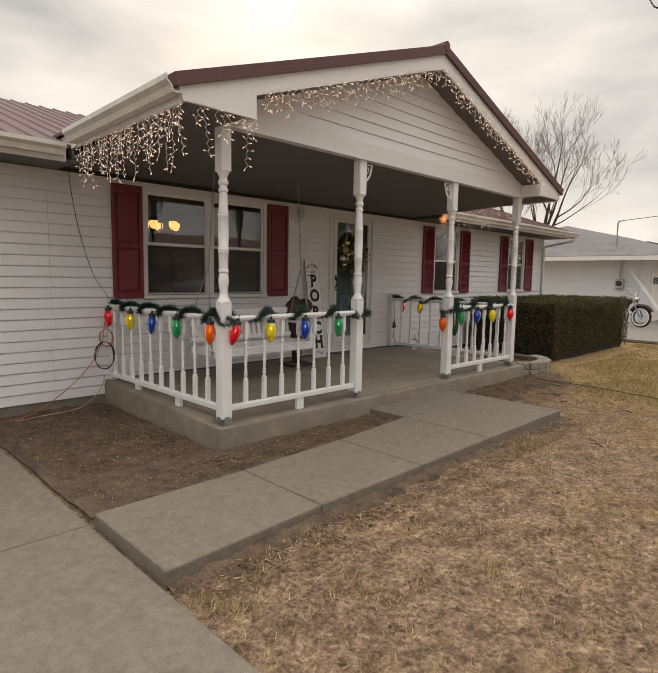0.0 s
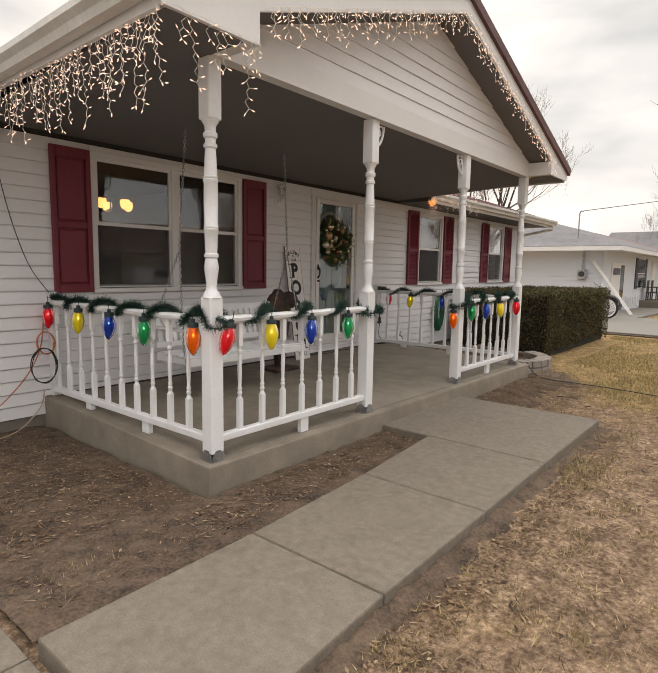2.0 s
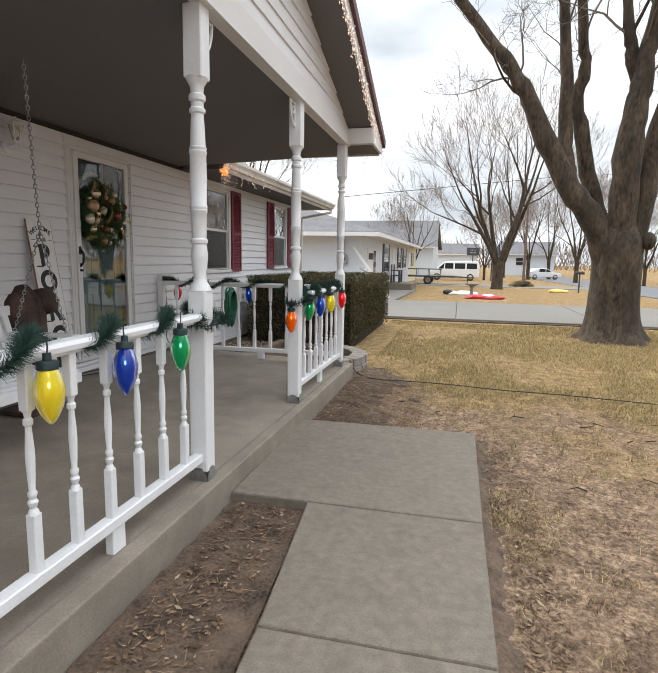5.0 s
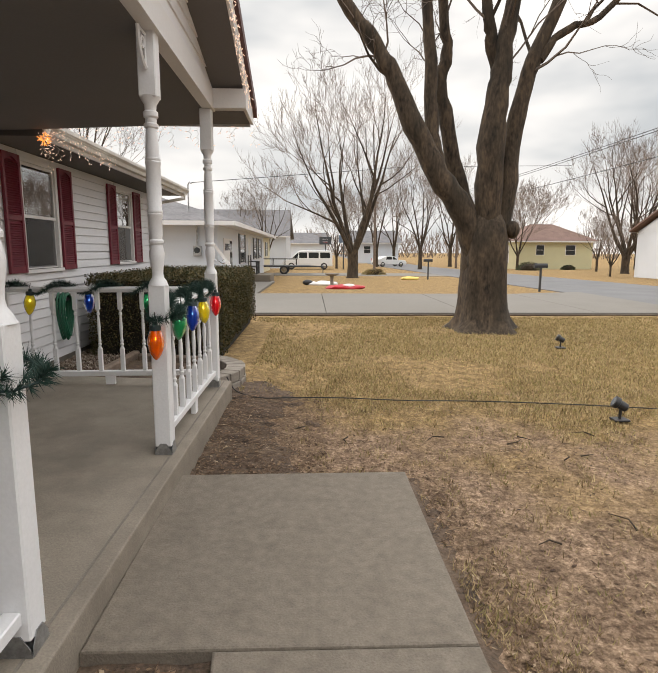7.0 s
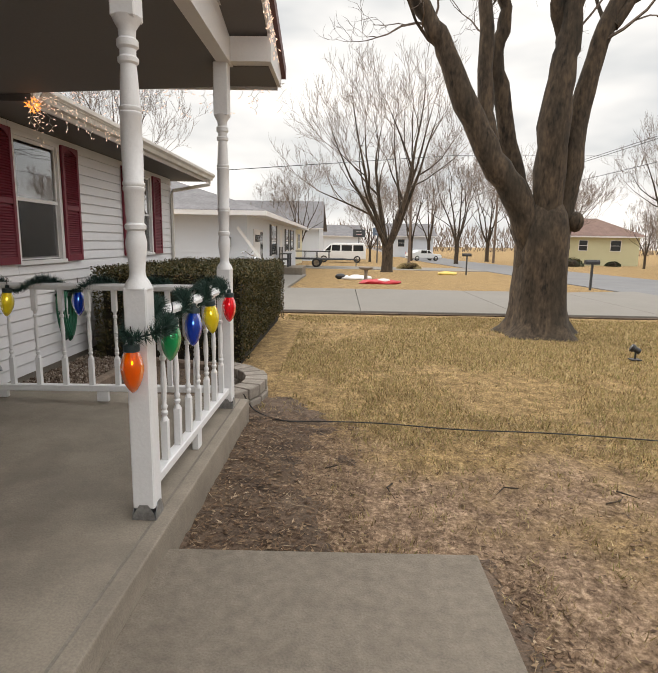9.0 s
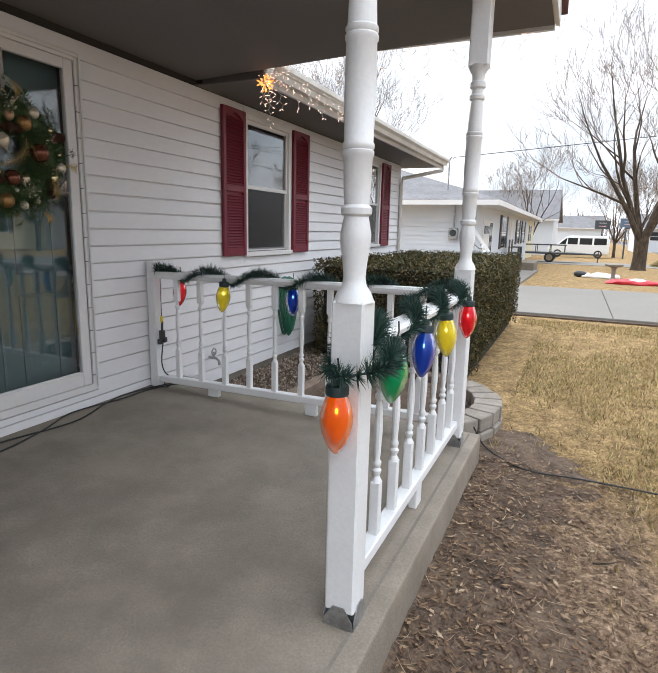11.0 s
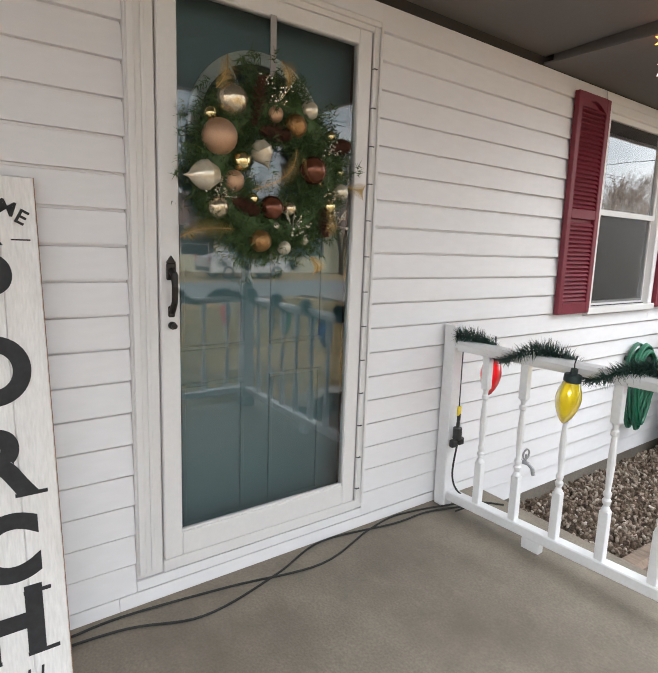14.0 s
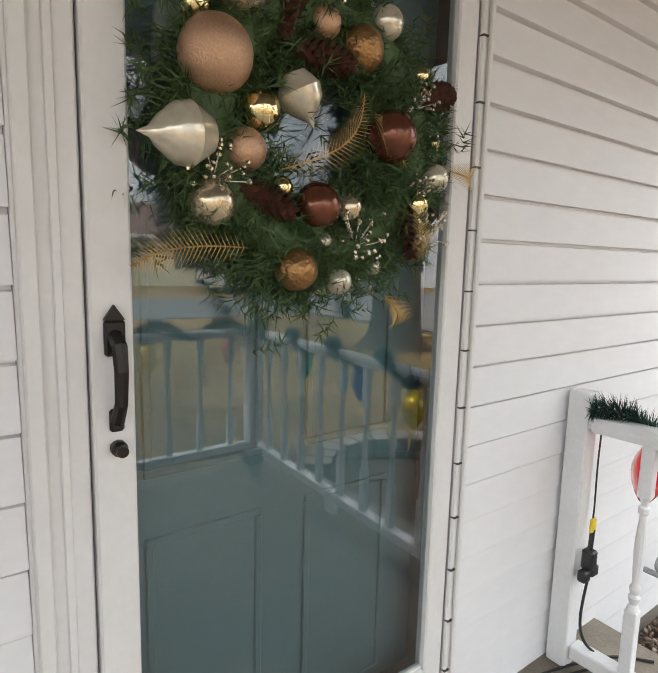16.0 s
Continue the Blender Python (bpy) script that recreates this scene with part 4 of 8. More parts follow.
def hang_bulbs():
    proto = {c: None for c in BULBS}
    spots = [("red", -6.07, 2.575, 0), ("yellow", -5.49, 2.575, 4), ("blue", -4.98, 2.575, -5), ("green", -4.485, 2.575, 3), ("orange", -3.90, 2.58, 0),
             ("red", -3.715, 2.742, 14), ("yellow", -3.72, 3.127, -3), ("blue", -3.72, 3.565, 10), ("green", -3.72, 4.03, 0), ("orange", -3.84, 4.49, 2),
             ("orange", -3.79, 6.09, 0), ("green", -3.715, 6.425, 4), ("blue", -3.72, 6.85, 8), ("yellow", -3.72, 7.25, 5), ("red", -3.71, 7.80, 0),
             ("red", -5.90, 7.95, 3), ("yellow", -5.43, 7.85, -6), ("blue", -4.94, 7.97, 2), ("green", -4.40, 7.99, 3)]
    for c, x, y, tilt in spots:
        z = 1.18
        if (c, y) == ("orange", 6.09):
            z = 1.108
        m = pose(x, y, z, tilt, tilt * 0.6, rnd.uniform(0, 360))
        if proto[c] is None:
            proto[c] = build_bulb(c)
            proto[c].matrix_basis = m
        else:
            copy_thing(proto[c], m)


hang_bulbs()


def needles(bm, p, d, n, length, width, rg):
    """A tuft of flat needles round p that leans along d."""
    for _ in range(n):
        v = Vector((rg.gauss(0, 1), rg.gauss(0, 1), rg.gauss(0, 1))).normalized()
        v = (v - d * v.dot(d)).normalized() * 0.9 + d * rg.uniform(-0.1, 0.8)
        v.normalize()
        s = v.cross(Vector((rg.gauss(0, 1), rg.gauss(0, 1), rg.gauss(0, 1)))).normalized() * width
        l = length * rg.uniform(0.6, 1.15)
        a, b, c = bm.verts.new(p + s), bm.verts.new(p - s), bm.verts.new(p + v * l)
        bm.faces.new((a, b, c))


def build_garland(path, label, seed, dense=1.0):
    """path: points along the rail; the garland winds loosely round it."""
    rg = random.Random(seed)
    pts = [Vector(p) for p in path]
    t = thing("pine_garland", pts[0], label, "garland", "garlands on the railing")
    fine = []
    for a, b in zip(pts, pts[1:]):
        n = max(2, int((b - a).length / 0.012))
        fine += [a.lerp(b, i / n) for i in range(n)]
    fine.append(pts[-1])
    wind = []
    for i, p in enumerate(fine):
        d = (fine[min(i + 1, len(fine) - 1)] - fine[max(i - 1, 0)]).normalized()
        s = d.cross(Vector((0, 0, 1)))
        s = s.normalized() if s.length > 1e-4 else Vector((1, 0, 0))
        u = s.cross(d)
        ph = i * 0.012 * 2 * math.pi / 0.42 + seed
        wind.append(p + s * 0.05 * math.cos(ph) + u * (0.045 * math.sin(ph) - 0.012))
    bm = bmesh.new()
    tube(bm, wind[::3] + [wind[-1]], 0.004, 5)
    part("wire", bm, M["cap"], t)
    bm = bmesh.new()
    for i, p in enumerate(wind):
        d = (wind[min(i + 1, len(wind) - 1)] - wind[max(i - 1, 0)]).normalized()
        ph = i * 0.012 * 2 * math.pi / 0.42 + seed
        k = (0.5 + 0.5 * math.sin(ph + 0.6)) * 0.85 + 0.3
        needles(bm, p, d, int(60 * k * dense), 0.056 * (0.72 + 0.38 * k), 0.0024, rg)
    n = part("needles", bm, M["needle"], t)
    n["kind"] = "stuff"


def rail_path(a, b, z, wobble=0.01, n=14, seed=0):
    rg = random.Random(seed)
    return [(a[0] + (b[0] - a[0]) * i / n, a[1] + (b[1] - a[1]) * i / n, z + rg.uniform(-wobble, wobble)) for i in range(n + 1)]


def ring_path(x, y, z, r):
    return [(x + r * math.cos(2 * math.pi * i / 12), y + r * math.sin(2 * math.pi * i / 12), z + 0.015 * math.sin(i)) for i in range(13)]


def build_garlands():
    (x1, y1), (x2, y2), (x3, y3), (x4, y4) = POSTS
    build_garland(rail_path((-6.06, 2.635), (x1 - 0.06, y1), 1.25, seed=1), "dark green artificial pine garland wound round the rail", 1)
    build_garland(rail_path((x1, y1 + 0.06), (x2, y2 - 0.06), 1.255, seed=2), "dark green artificial pine garland wound round the front rail", 2)
    build_garland(ring_path(x1, y1, 1.25, 0.112), "dark green pine garland tied round a post", 3, 1.0)
    build_garland(ring_path(x2, y2, 1.25, 0.108), "dark green pine garland tied round a post", 4, 0.9)
    build_garland(ring_path(x3, y3, 1.215, 0.105), "dark green pine garland tied round a post", 5, 1.0)
    build_garland(rail_path((x3, y3 + 0.06), (x4, y4 - 0.06), 1.255, seed=6), "dark green artificial pine garland wound round the far rail", 6, 1.2)
    build_garland(rail_path((x4 - 0.06, y4), (-6.06, 7.89), 1.25, seed=7), "dark green artificial pine garland wound round the side rail", 7, 1.0)


build_garlands()


def build_icicles(p, q, drops, lo, hi, label, seed, knot=None):
    """A string of icicle lights from p to q with drops that hang and branch."""
    rg = random.Random(seed)
    p, q = Vector(p), Vector(q)
    t = thing("icicle_lights", p, label, "string lights", "icicle lights on the eaves")
    wire, bulb, warm = bmesh.new(), bmesh.new(), bmesh.new()
    n = 24
    tube(wire, [p.lerp(q, i / n) + Vector((0, 0, rg.uniform(-0.008, 0.004))) for i in range(n + 1)], 0.0022, 4)
    along = (q - p).normalized()
    side = along.cross(Vector((0, 0, 1))).normalized()

    def lamp(at, d, bm):
        d = d.normalized()
        tube(bm, [at, at + d * 0.010, at + d * 0.020], [0.0030, 0.0036, 0.0012], 5)

    for i in range(drops):
        f = (i + rg.uniform(0.1, 0.9)) / drops
        at = p.lerp(q, f)
        left = lo + (hi - lo) * (0.5 + 0.5 * math.sin(i * 2.4 + seed)) * rg.uniform(0.6, 1.1)
        sway = rg.uniform(-1, 1)
        chain = [at.copy()]
        k = 0
        while left > 0:
            step = rg.uniform(0.028, 0.046)
            k += 1
            d = Vector((0, 0, -1)) + along * (0.75 * (1 if k % 2 else -1) + 0.25 * sway) + side * rg.uniform(-0.25, 0.25)
            at = at + d.normalized() * step
            chain.append(at.copy())
            left -= step
            if k % 2 or rg.random() < 0.5:
                out = along * (1.0 if k % 2 else -1.0) * rg.uniform(0.5, 1.0) + side * rg.uniform(-0.6, 0.6) + Vector((0, 0, rg.uniform(-0.8, 0.4)))
                tip = at + out.normalized() * rg.uniform(0.012, 0.03)
                tube(wire, [at, tip], 0.0016, 3)
                lamp(tip, out, bulb)
        tube(wire, chain, 0.0019, 3)
        lamp(at, Vector((0, 0, -1)) + along * sway, bulb)
    w = part("wire", wire, M["wire_white"], t)
    w["kind"] = "stuff"
    b = part("mini_bulb", bulb, M["mini"], t, "lit warm white mini bulbs")
    b["kind"] = "stuff"
    if knot is not None:
        # a tangle of amber bulbs where the strings meet
        for _ in range(34):
            d = Vector((rg.gauss(0, 1), rg.gauss(0, 1), rg.gauss(0, 1))).normalized()
            at = Vector(knot) + d * rg.uniform(0.015, 0.06)
            tube(warm, [at, at + d * 0.012, at + d * 0.024], [0.0042, 0.0050, 0.0016], 5)
        b = part("amber_bulb", warm, M["amber"], t, "amber mini bulbs")
        b["kind"] = "stuff"
    else:
        warm.free()


def hang_icicles():
    build_icicles((-5.45, 2.045, 2.865), (-3.43, 2.06, 2.885), 50, 0.16, 0.56, "warm white icicle lights along the porch eave", 11)
    build_icicles((-3.39, 2.10, 2.88), (-3.39, 2.72, 2.87), 8, 0.08, 0.52, "warm white icicle lights under the boxed return", 12)
    k = (RIDGE_Z - EAVE_L[1]) / (RIDGE_Y - EAVE_L[0])
    build_icicles((-3.39, 2.74, 3.09), (-3.39, 5.30, 3.09 + 2.56 * k - 0.01), 54, 0.05, 0.26, "warm white icicle lights along the gable", 13)
    build_icicles((-3.39, 5.36, 3.97), (-3.39, 8.0, 3.97 - 2.64 * k + 0.02), 58, 0.06, 0.28, "warm white icicle lights down the gable", 14)
    build_icicles((-3.38, 8.60, 2.90), (-5.5, 8.62, 2.87), 26, 0.05, 0.36, "warm white icicle lights along the far porch eave", 15)
    build_icicles((-5.42, 8.66, 2.80), (-5.42, 10.3, 2.80), 15, 0.05, 0.30, "warm white icicle lights on the house gutter", 16)
    build_icicles((-5.64, 8.60, 2.80), (-5.42, 8.60, 2.80), 9, 0.10, 0.46, "tangled warm white icicle lights with an amber knot", 17, (-5.54, 8.60, 2.71))


hang_icicles()


# ---- wreath ----
def metal_ball(name, c, rough, metal=0.85, bump=0.1, scale=60):
    return mat(name, c, rough, metal, var=0.15, scale=12, fine=scale, bump=bump)


ORN = {"champagne": metal_ball("champagne_ornament", (0.62, 0.53, 0.38), 0.22), "copper": metal_ball("copper_glitter", (0.56, 0.35, 0.22), 0.40, 0.65, 0.35, 240),
       "gold": metal_ball("shiny_gold", (0.78, 0.66, 0.36), 0.10, 1.0, 0.02), "pearl": metal_ball("pearl_ornament", (0.66, 0.60, 0.48), 0.16, 0.5, 0.05),
       "brown": metal_ball("brown_gold_ornament", (0.16, 0.06, 0.035), 0.15, 0.6, 0.15), "bronze": metal_ball("bronze_fretwork", (0.36, 0.20, 0.08), 0.35, 0.8, 0.6, 90),
       "cone": mat("pine_cone_scales", (0.09, 0.035, 0.022), 0.6, var=0.4, scale=30, bump=0.4), "feather": metal_ball("gold_glitter_feather", (0.40, 0.27, 0.10), 0.45, 0.6, 0.4, 150),
       "silver": metal_ball("silver_bead", (0.72, 0.68, 0.60), 0.15, 0.9, 0.0)}


def build_wreath():
    WY, WZ, WX = 6.803, 1.975, XW + 0.036
    rg = random.Random(5)
    t = thing("door_wreath", (WX, WY, WZ), "green pine wreath with gold and copper ornaments on the storm door", "wreath")

    def at(u, v, out=0.0):
        return Vector((WX + out, WY + (u - 425) / 880, WZ - (v - 405) / 1150))

    bm = bmesh.new()
    core = [Vector((WX, WY + 0.235 * math.cos(a), WZ + 0.225 * math.sin(a))) for a in [2 * math.pi * i / 40 for i in range(41)]]
    tube(bm, core, 0.06, 10, False)
    part("frame", bm, M["pine"], t)
    bm = bmesh.new()
    for i in range(2300):
        a = rg.uniform(0, 2 * math.pi)
        r = 0.235 + rg.gauss(0, 0.055)
        d = Vector((rg.uniform(0.0, 0.7), -math.sin(a) + rg.gauss(0, 0.7), math.cos(a) + rg.gauss(0, 0.7))).normalized()
        p = Vector((WX + rg.uniform(-0.02, 0.05), WY + r * math.cos(a), WZ + r * math.sin(a)))
        l = rg.uniform(0.04, 0.075)
        for k in range(5):
            needles(bm, p + d * l * k / 5, d, 5, 0.036, 0.0017, rg)
    n = part("needles", bm, M["pine"], t)
    n["kind"] = "stuff"

    def orb(u, v, r, kind, out=0.03, sub=3, ridges=0):
        r = r * 0.92
        b = bmesh.new()
        c = at(u, v, out + r / 1900)
        ball(b, (0, 0, 0), r / 920, sub)
        if ridges:
            for vv in b.verts:
                a = math.atan2(vv.co.z, vv.co.y)
                el = math.asin(max(-1, min(1, vv.co.x / (r / 920))))
                vv.co *= 1 + 0.05 * math.sin(a * ridges + el * 5) * math.cos(el * ridges * 0.7)
        bmesh.ops.translate(b, vec=c, verts=b.verts)
        part("ornament_ball", b, ORN[kind], t, f"{kind} ornament", True)

    for u, v, r in ((258, 160, 55), (215, 580, 40), (475, 565, 31)):
        orb(u, v, r, "champagne", ridges=7)
    for u, v, r in ((216, 308, 62), (268, 470, 39), (415, 180, 32)):
        orb(u, v, r, "copper")
    for u, v, r in ((295, 388, 37), (193, 222, 25), (338, 535, 23), (642, 228, 22), (690, 382, 18), (597, 558, 18), (640, 540, 32)):
        orb(u, v, r, "gold")
    for u, v, r in ((405, 568, 46), (565, 390, 54)):
        orb(u, v, r, "brown")
    for u, v, r in ((490, 215, 45), (365, 708, 42)):
        orb(u, v, r, "bronze", ridges=9)
    for u, v, r in ((425, 645, 20), (545, 700, 18), (690, 470, 34), (548, 138, 36), (460, 735, 28)):
        orb(u, v, r, "pearl")
    # drop-shaped finials
    for u, v, r, du, dv in ((365, 340, 45, 0.5, 1.0), (170, 460, 55, -1.0, 0.1)):
        b = bmesh.new()
        k = r / 1020
        lathe(b, [(0.001, -k), (k * 0.6, -k * 0.8), (k, -k * 0.1), (k * 0.9, k * 0.4), (k * 0.5, k * 0.85), (k * 0.16, k * 1.15), (0.001, k * 1.5)], 16)
        d = Vector((0.1, du, -dv)).normalized()
        m = Matrix.Translation(at(u, v, 0.03 + k * 0.5)) @ d.to_track_quat("Z", "Y").to_matrix().to_4x4()
        bmesh.ops.transform(b, matrix=m, verts=b.verts)
        part("finial", b, ORN["pearl"], t, "pearl drop ornament", True)
    # pine cones of rings of scales
    for u, v, L, du, dv in ((345, 150, 0.17, 0.1, -1), (405, 258, 0.12, 1, 0.1), (300, 565, 0.11, 1, 0.4), (610, 612, 0.11, 0.2, 1), (672, 275, 0.08, 1, -0.2)):
        b = bmesh.new()
        c, d = at(u, v, 0.06), Vector((0.15, du, -dv)).normalized()
        s = d.orthogonal().normalized()
        w = d.cross(s)
        for i in range(90):
            f = i / 90
            a = i * 2.4
            r = 0.034 * math.sin(math.pi * (0.12 + 0.8 * f)) ** 0.7
            o = s * math.cos(a) + w * math.sin(a)
            q = c + d * (f - 0.5) * L
            tt = o.cross(d) * 0.009
            v1, v2, v3, v4 = (b.verts.new(x) for x in (q + o * r * 0.3 + tt, q + o * r * 0.3 - tt, q + o * r - tt * 0.5 + d * 0.010, q + o * r + tt * 0.5 + d * 0.010))
            b.faces.new((v1, v2, v3, v4))
        part("pine_cone", b, ORN["cone"], t, "red-brown pine cone")
    # feather sprays
    for u0, v0, u1, v1, bend in ((330, 500, 495, 310, 35), (205, 130, 240, 0, 8), (270, 665, 90, 705, -25), (520, 345, 605, 460, -25), (455, 70, 430, -30, 6), (625, 560, 630, 680, 6), (560, 770, 585, 845, 6), (710, 445, 785, 465, 8)):
        b = bmesh.new()
        n = 30
        prev = None
        for i in range(n + 1):
            f = i / n
            p = at(u0 + (u1 - u0) * f + bend * math.sin(math.pi * f), v0 + (v1 - v0) * f + bend * 0.6 * math.sin(math.pi * f), 0.06 + 0.02 * math.sin(math.pi * f))
            if prev is not None:
                d = (p - prev).normalized()
                tube(b, [prev, p], 0.0016, 3)
                s = Vector((1, 0, 0)).cross(d).normalized()
                wlen = 0.038 * math.sin(math.pi * min(0.97, 0.12 + 0.86 * f)) ** 0.8
                for sg in (1, -1):
                    e = p + (s * sg * wlen) + d * wlen * 0.7 + Vector((0.006, 0, 0))
                    a1, a2, a3 = b.verts.new(p + d * 0.0013), b.verts.new(p - d * 0.0013), b.verts.new(e)
                    b.faces.new((a1, a2, a3))
            prev = p
        part("feather", b, ORN["feather"], t, "gold glitter feather")
    # berry sprays
    for u, v, s in ((362, 65, 26), (425, 110, 45), (215, 508, 48), (490, 620, 60), (628, 288, 38), (637, 490, 34), (676, 600, 45)):
        b = bmesh.new()
        c = at(u, v + s * 0.6, 0.05)
        for i in range(int(s * 0.5)):
            p = at(u + rg.uniform(-s, s), v + rg.uniform(-s, s), rg.uniform(0.06, 0.085))
            ball(b, p, rg.uniform(0.0045, 0.0065), 1)
            if i % 2:
                tube(b, [c, p], 0.001, 3)
        part("berry_spray", b, ORN["silver"], t, "silver bead berries")
    # ribbon hanger over the door top
    b = bmesh.new()
    box(b, XW + 0.043, XW + 0.047, WY - 0.012, WY + 0.012, 2.26, 2.52)
    part("hanger", b, M["hanger"], t, "grey strap hanger")


M["hanger"] = mat("grey_strap", (0.32, 0.30, 0.29), 0.5, var=0.1, bump=0.1)
build_wreath()


# ---- porch sign ----
M["board"] = mat("whitewashed_board", (0.80, 0.78, 0.77), 0.75, var=0.1, scale=3, fine=40, bump=0.3, dirt=(0.42, 0.36, 0.31), dirt_amt=0.3, stretch=(1, 4, 0.6))
M["ink"] = mat("faded_black_paint", (0.02, 0.02, 0.022), 0.7, var=0.3, scale=20, bump=0.1)
M["raw_edge"] = mat("raw_worn_wood", (0.30, 0.17, 0.10), 0.85, var=0.3, scale=12, bump=0.3)


def letters(text, size, m, parent, material, weight=0.0, name="lettering", shear=0.0, xs=1.0):
    cu = bpy.data.curves.new("letters", "FONT")
    cu.body, cu.size, cu.align_x, cu.align_y, cu.offset, cu.extrude = text, size, "CENTER", "CENTER", weight, 0.0008
    cu.shear = shear
    tmp = bpy.data.objects.new("letters", cu)
    scene.collection.objects.link(tmp)
    me = bpy.data.meshes.new_from_object(tmp.evaluated_get(bpy.context.evaluated_depsgraph_get()))
    bpy.data.objects.remove(tmp)
    me.transform(Matrix.Translation(-ORG[parent]) @ m @ Matrix.Diagonal((xs, 1, 1, 1)))
    me.materials.clear()
    me.materials.append(material)
    ob = new(name, me)
    ob.parent = parent
    ORG[ob] = ORG[parent]
    return ob


def build_sign():
    foot, head = Vector((-5.885, 5.85, slab_z(-5.885))), Vector((-6.118, 5.848, 1.87))
    t = thing("porch_sign", foot, "tall whitewashed plank sign leaning on the wall with black lettering", "sign")
    up = (head - foot).normalized()
    right = Vector((0, 1, 0))
    right = (right - up * right.dot(up)).normalized()
    out = right.cross(up)
    L = (head - foot).length
    m = Matrix.Translation(foot) @ Matrix((right, up, out)).transposed().to_4x4()
    w = 0.145
    for i, (a, b) in enumerate(((-w, -0.05), (-0.049, 0.047), (0.048, w))):
        part("plank", B(a, b, 0.0, L, -0.018, 0.0, 0.003, m), M["board"], t)
    bm = bmesh.new()
    box(bm, -w - 0.002, -w, 0, L, -0.018, -0.001, 0, m)
    box(bm, w, w + 0.002, 0, L, -0.018, -0.001, 0, m)
    part("worn_edge", bm, M["raw_edge"], t, "raw brown worn edges")

    def put(text, size, y, weight, x=0.0, rot=0.0, xs=1.0, shear=0.0):
        return letters(text, size, m @ Matrix.Translation((x, y, 0.0015)) @ Matrix.Rotation(rot, 4, "Z"), t, M["ink"], weight, "letter" if len(text) == 1 else "word", shear, xs)

    for i, ch in enumerate("WELCOME"):
        f = (i - 3) / 3
        put(ch, 0.06, L - 0.075 - 0.045 * f * f, 0.001, 0.105 * f, -0.5 * f)
    put("TO", 0.03, L - 0.13, 0.001)
    put("OUR", 0.05, L - 0.185, 0.0005)
    bm = bmesh.new()
    for s in (-1, 1):
        box(bm, s * 0.075 if s > 0 else -0.125, 0.125 if s > 0 else -0.075, L - 0.186, L - 0.182, 0.0005, 0.002, 0, m)
    part("rule", bm, M["ink"], t)
    for ch, f in zip("PORCH", (0.785, 0.632, 0.462, 0.30, 0.158)):
        y = L * f
        put(ch, 0.255, y, 0.012, 0.0, 0, 0.95)
        feet, heads = {"P": ((-0.075,), (-0.075,)), "R": ((-0.075, 0.075), ()), "H": ((-0.075, 0.075), (-0.075, 0.075))}.get(ch, ((), ()))
        for x in feet:       # slab feet and heads of the old-style letters
            part("serif", B(x - 0.042, x + 0.042, y - 0.097, y - 0.086, 0.0008, 0.0028, 0, m), M["ink"], t)
        for x in heads:
            part("serif", B(x - 0.042, x + 0.03, y + 0.084, y + 0.095, 0.0008, 0.0028, 0, m), M["ink"], t)
    put("Y'ALL", 0.085, 0.075, 0.0, 0, 0, 0.85, 0.12)


build_sign()


# ---- wall lamp, swing, cords ----
def build_wall_lamp():
    y, z = 5.58, 2.50
    t = thing("wall_lantern", (XW + 0.02, y, z), "white metal wall lantern with clear panes beside the door", "wall lamp")
    bm = bmesh.new()
    lathe(bm, [(0.055, 0), (0.055, 0.012), (0.02, 0.025), (0.012, 0.06)], 14, Matrix.Translation((XW + 0.02, y, z - 0.05)) @ Matrix.Rotation(radians(90), 4, "Y"))
    tube(bm, [(XW + 0.07, y, z - 0.05), (XW + 0.11, y, z - 0.055), (XW + 0.12, y, z - 0.03)], 0.008, 6)
    part("bracket", bm, M["white"], t)
    bm = bmesh.new()
    lathe(bm, [(0.03, z - 0.02), (0.032, z - 0.005)], 6, Matrix.Translation((XW + 0.12, y, 0)))
    lathe(bm, [(0.075, z + 0.135), (0.07, z + 0.145), (0.03, z + 0.165), (0.012, z + 0.175), (0.012, z + 0.19)], 6, Matrix.Translation((XW + 0.12, y, 0)))
    for i in range(6):
        a = 2 * math.pi * i / 6
        tube(bm, [(XW + 0.12 + 0.032 * math.cos(a), y + 0.032 * math.sin(a), z - 0.01), (XW + 0.12 + 0.07 * math.cos(a), y + 0.07 * math.sin(a), z + 0.14)], 0.005, 4)
    part("cage", bm, M["white"], t)
    bm = bmesh.new()
    lathe(bm, [(0.028, z - 0.008), (0.064, z + 0.135)], 6, Matrix.Translation((XW + 0.12, y, 0)), False)
    g = part("pane", bm, M["glass"], t)
    g.visible_shadow = False
    bm = bmesh.new()
    ball(bm, (XW + 0.12, y, z + 0.06), 0.028, 2, (1, 1, 1.3))
    part("bulb", bm, M["white"], t, "unlit white bulb")


build_wall_lamp()


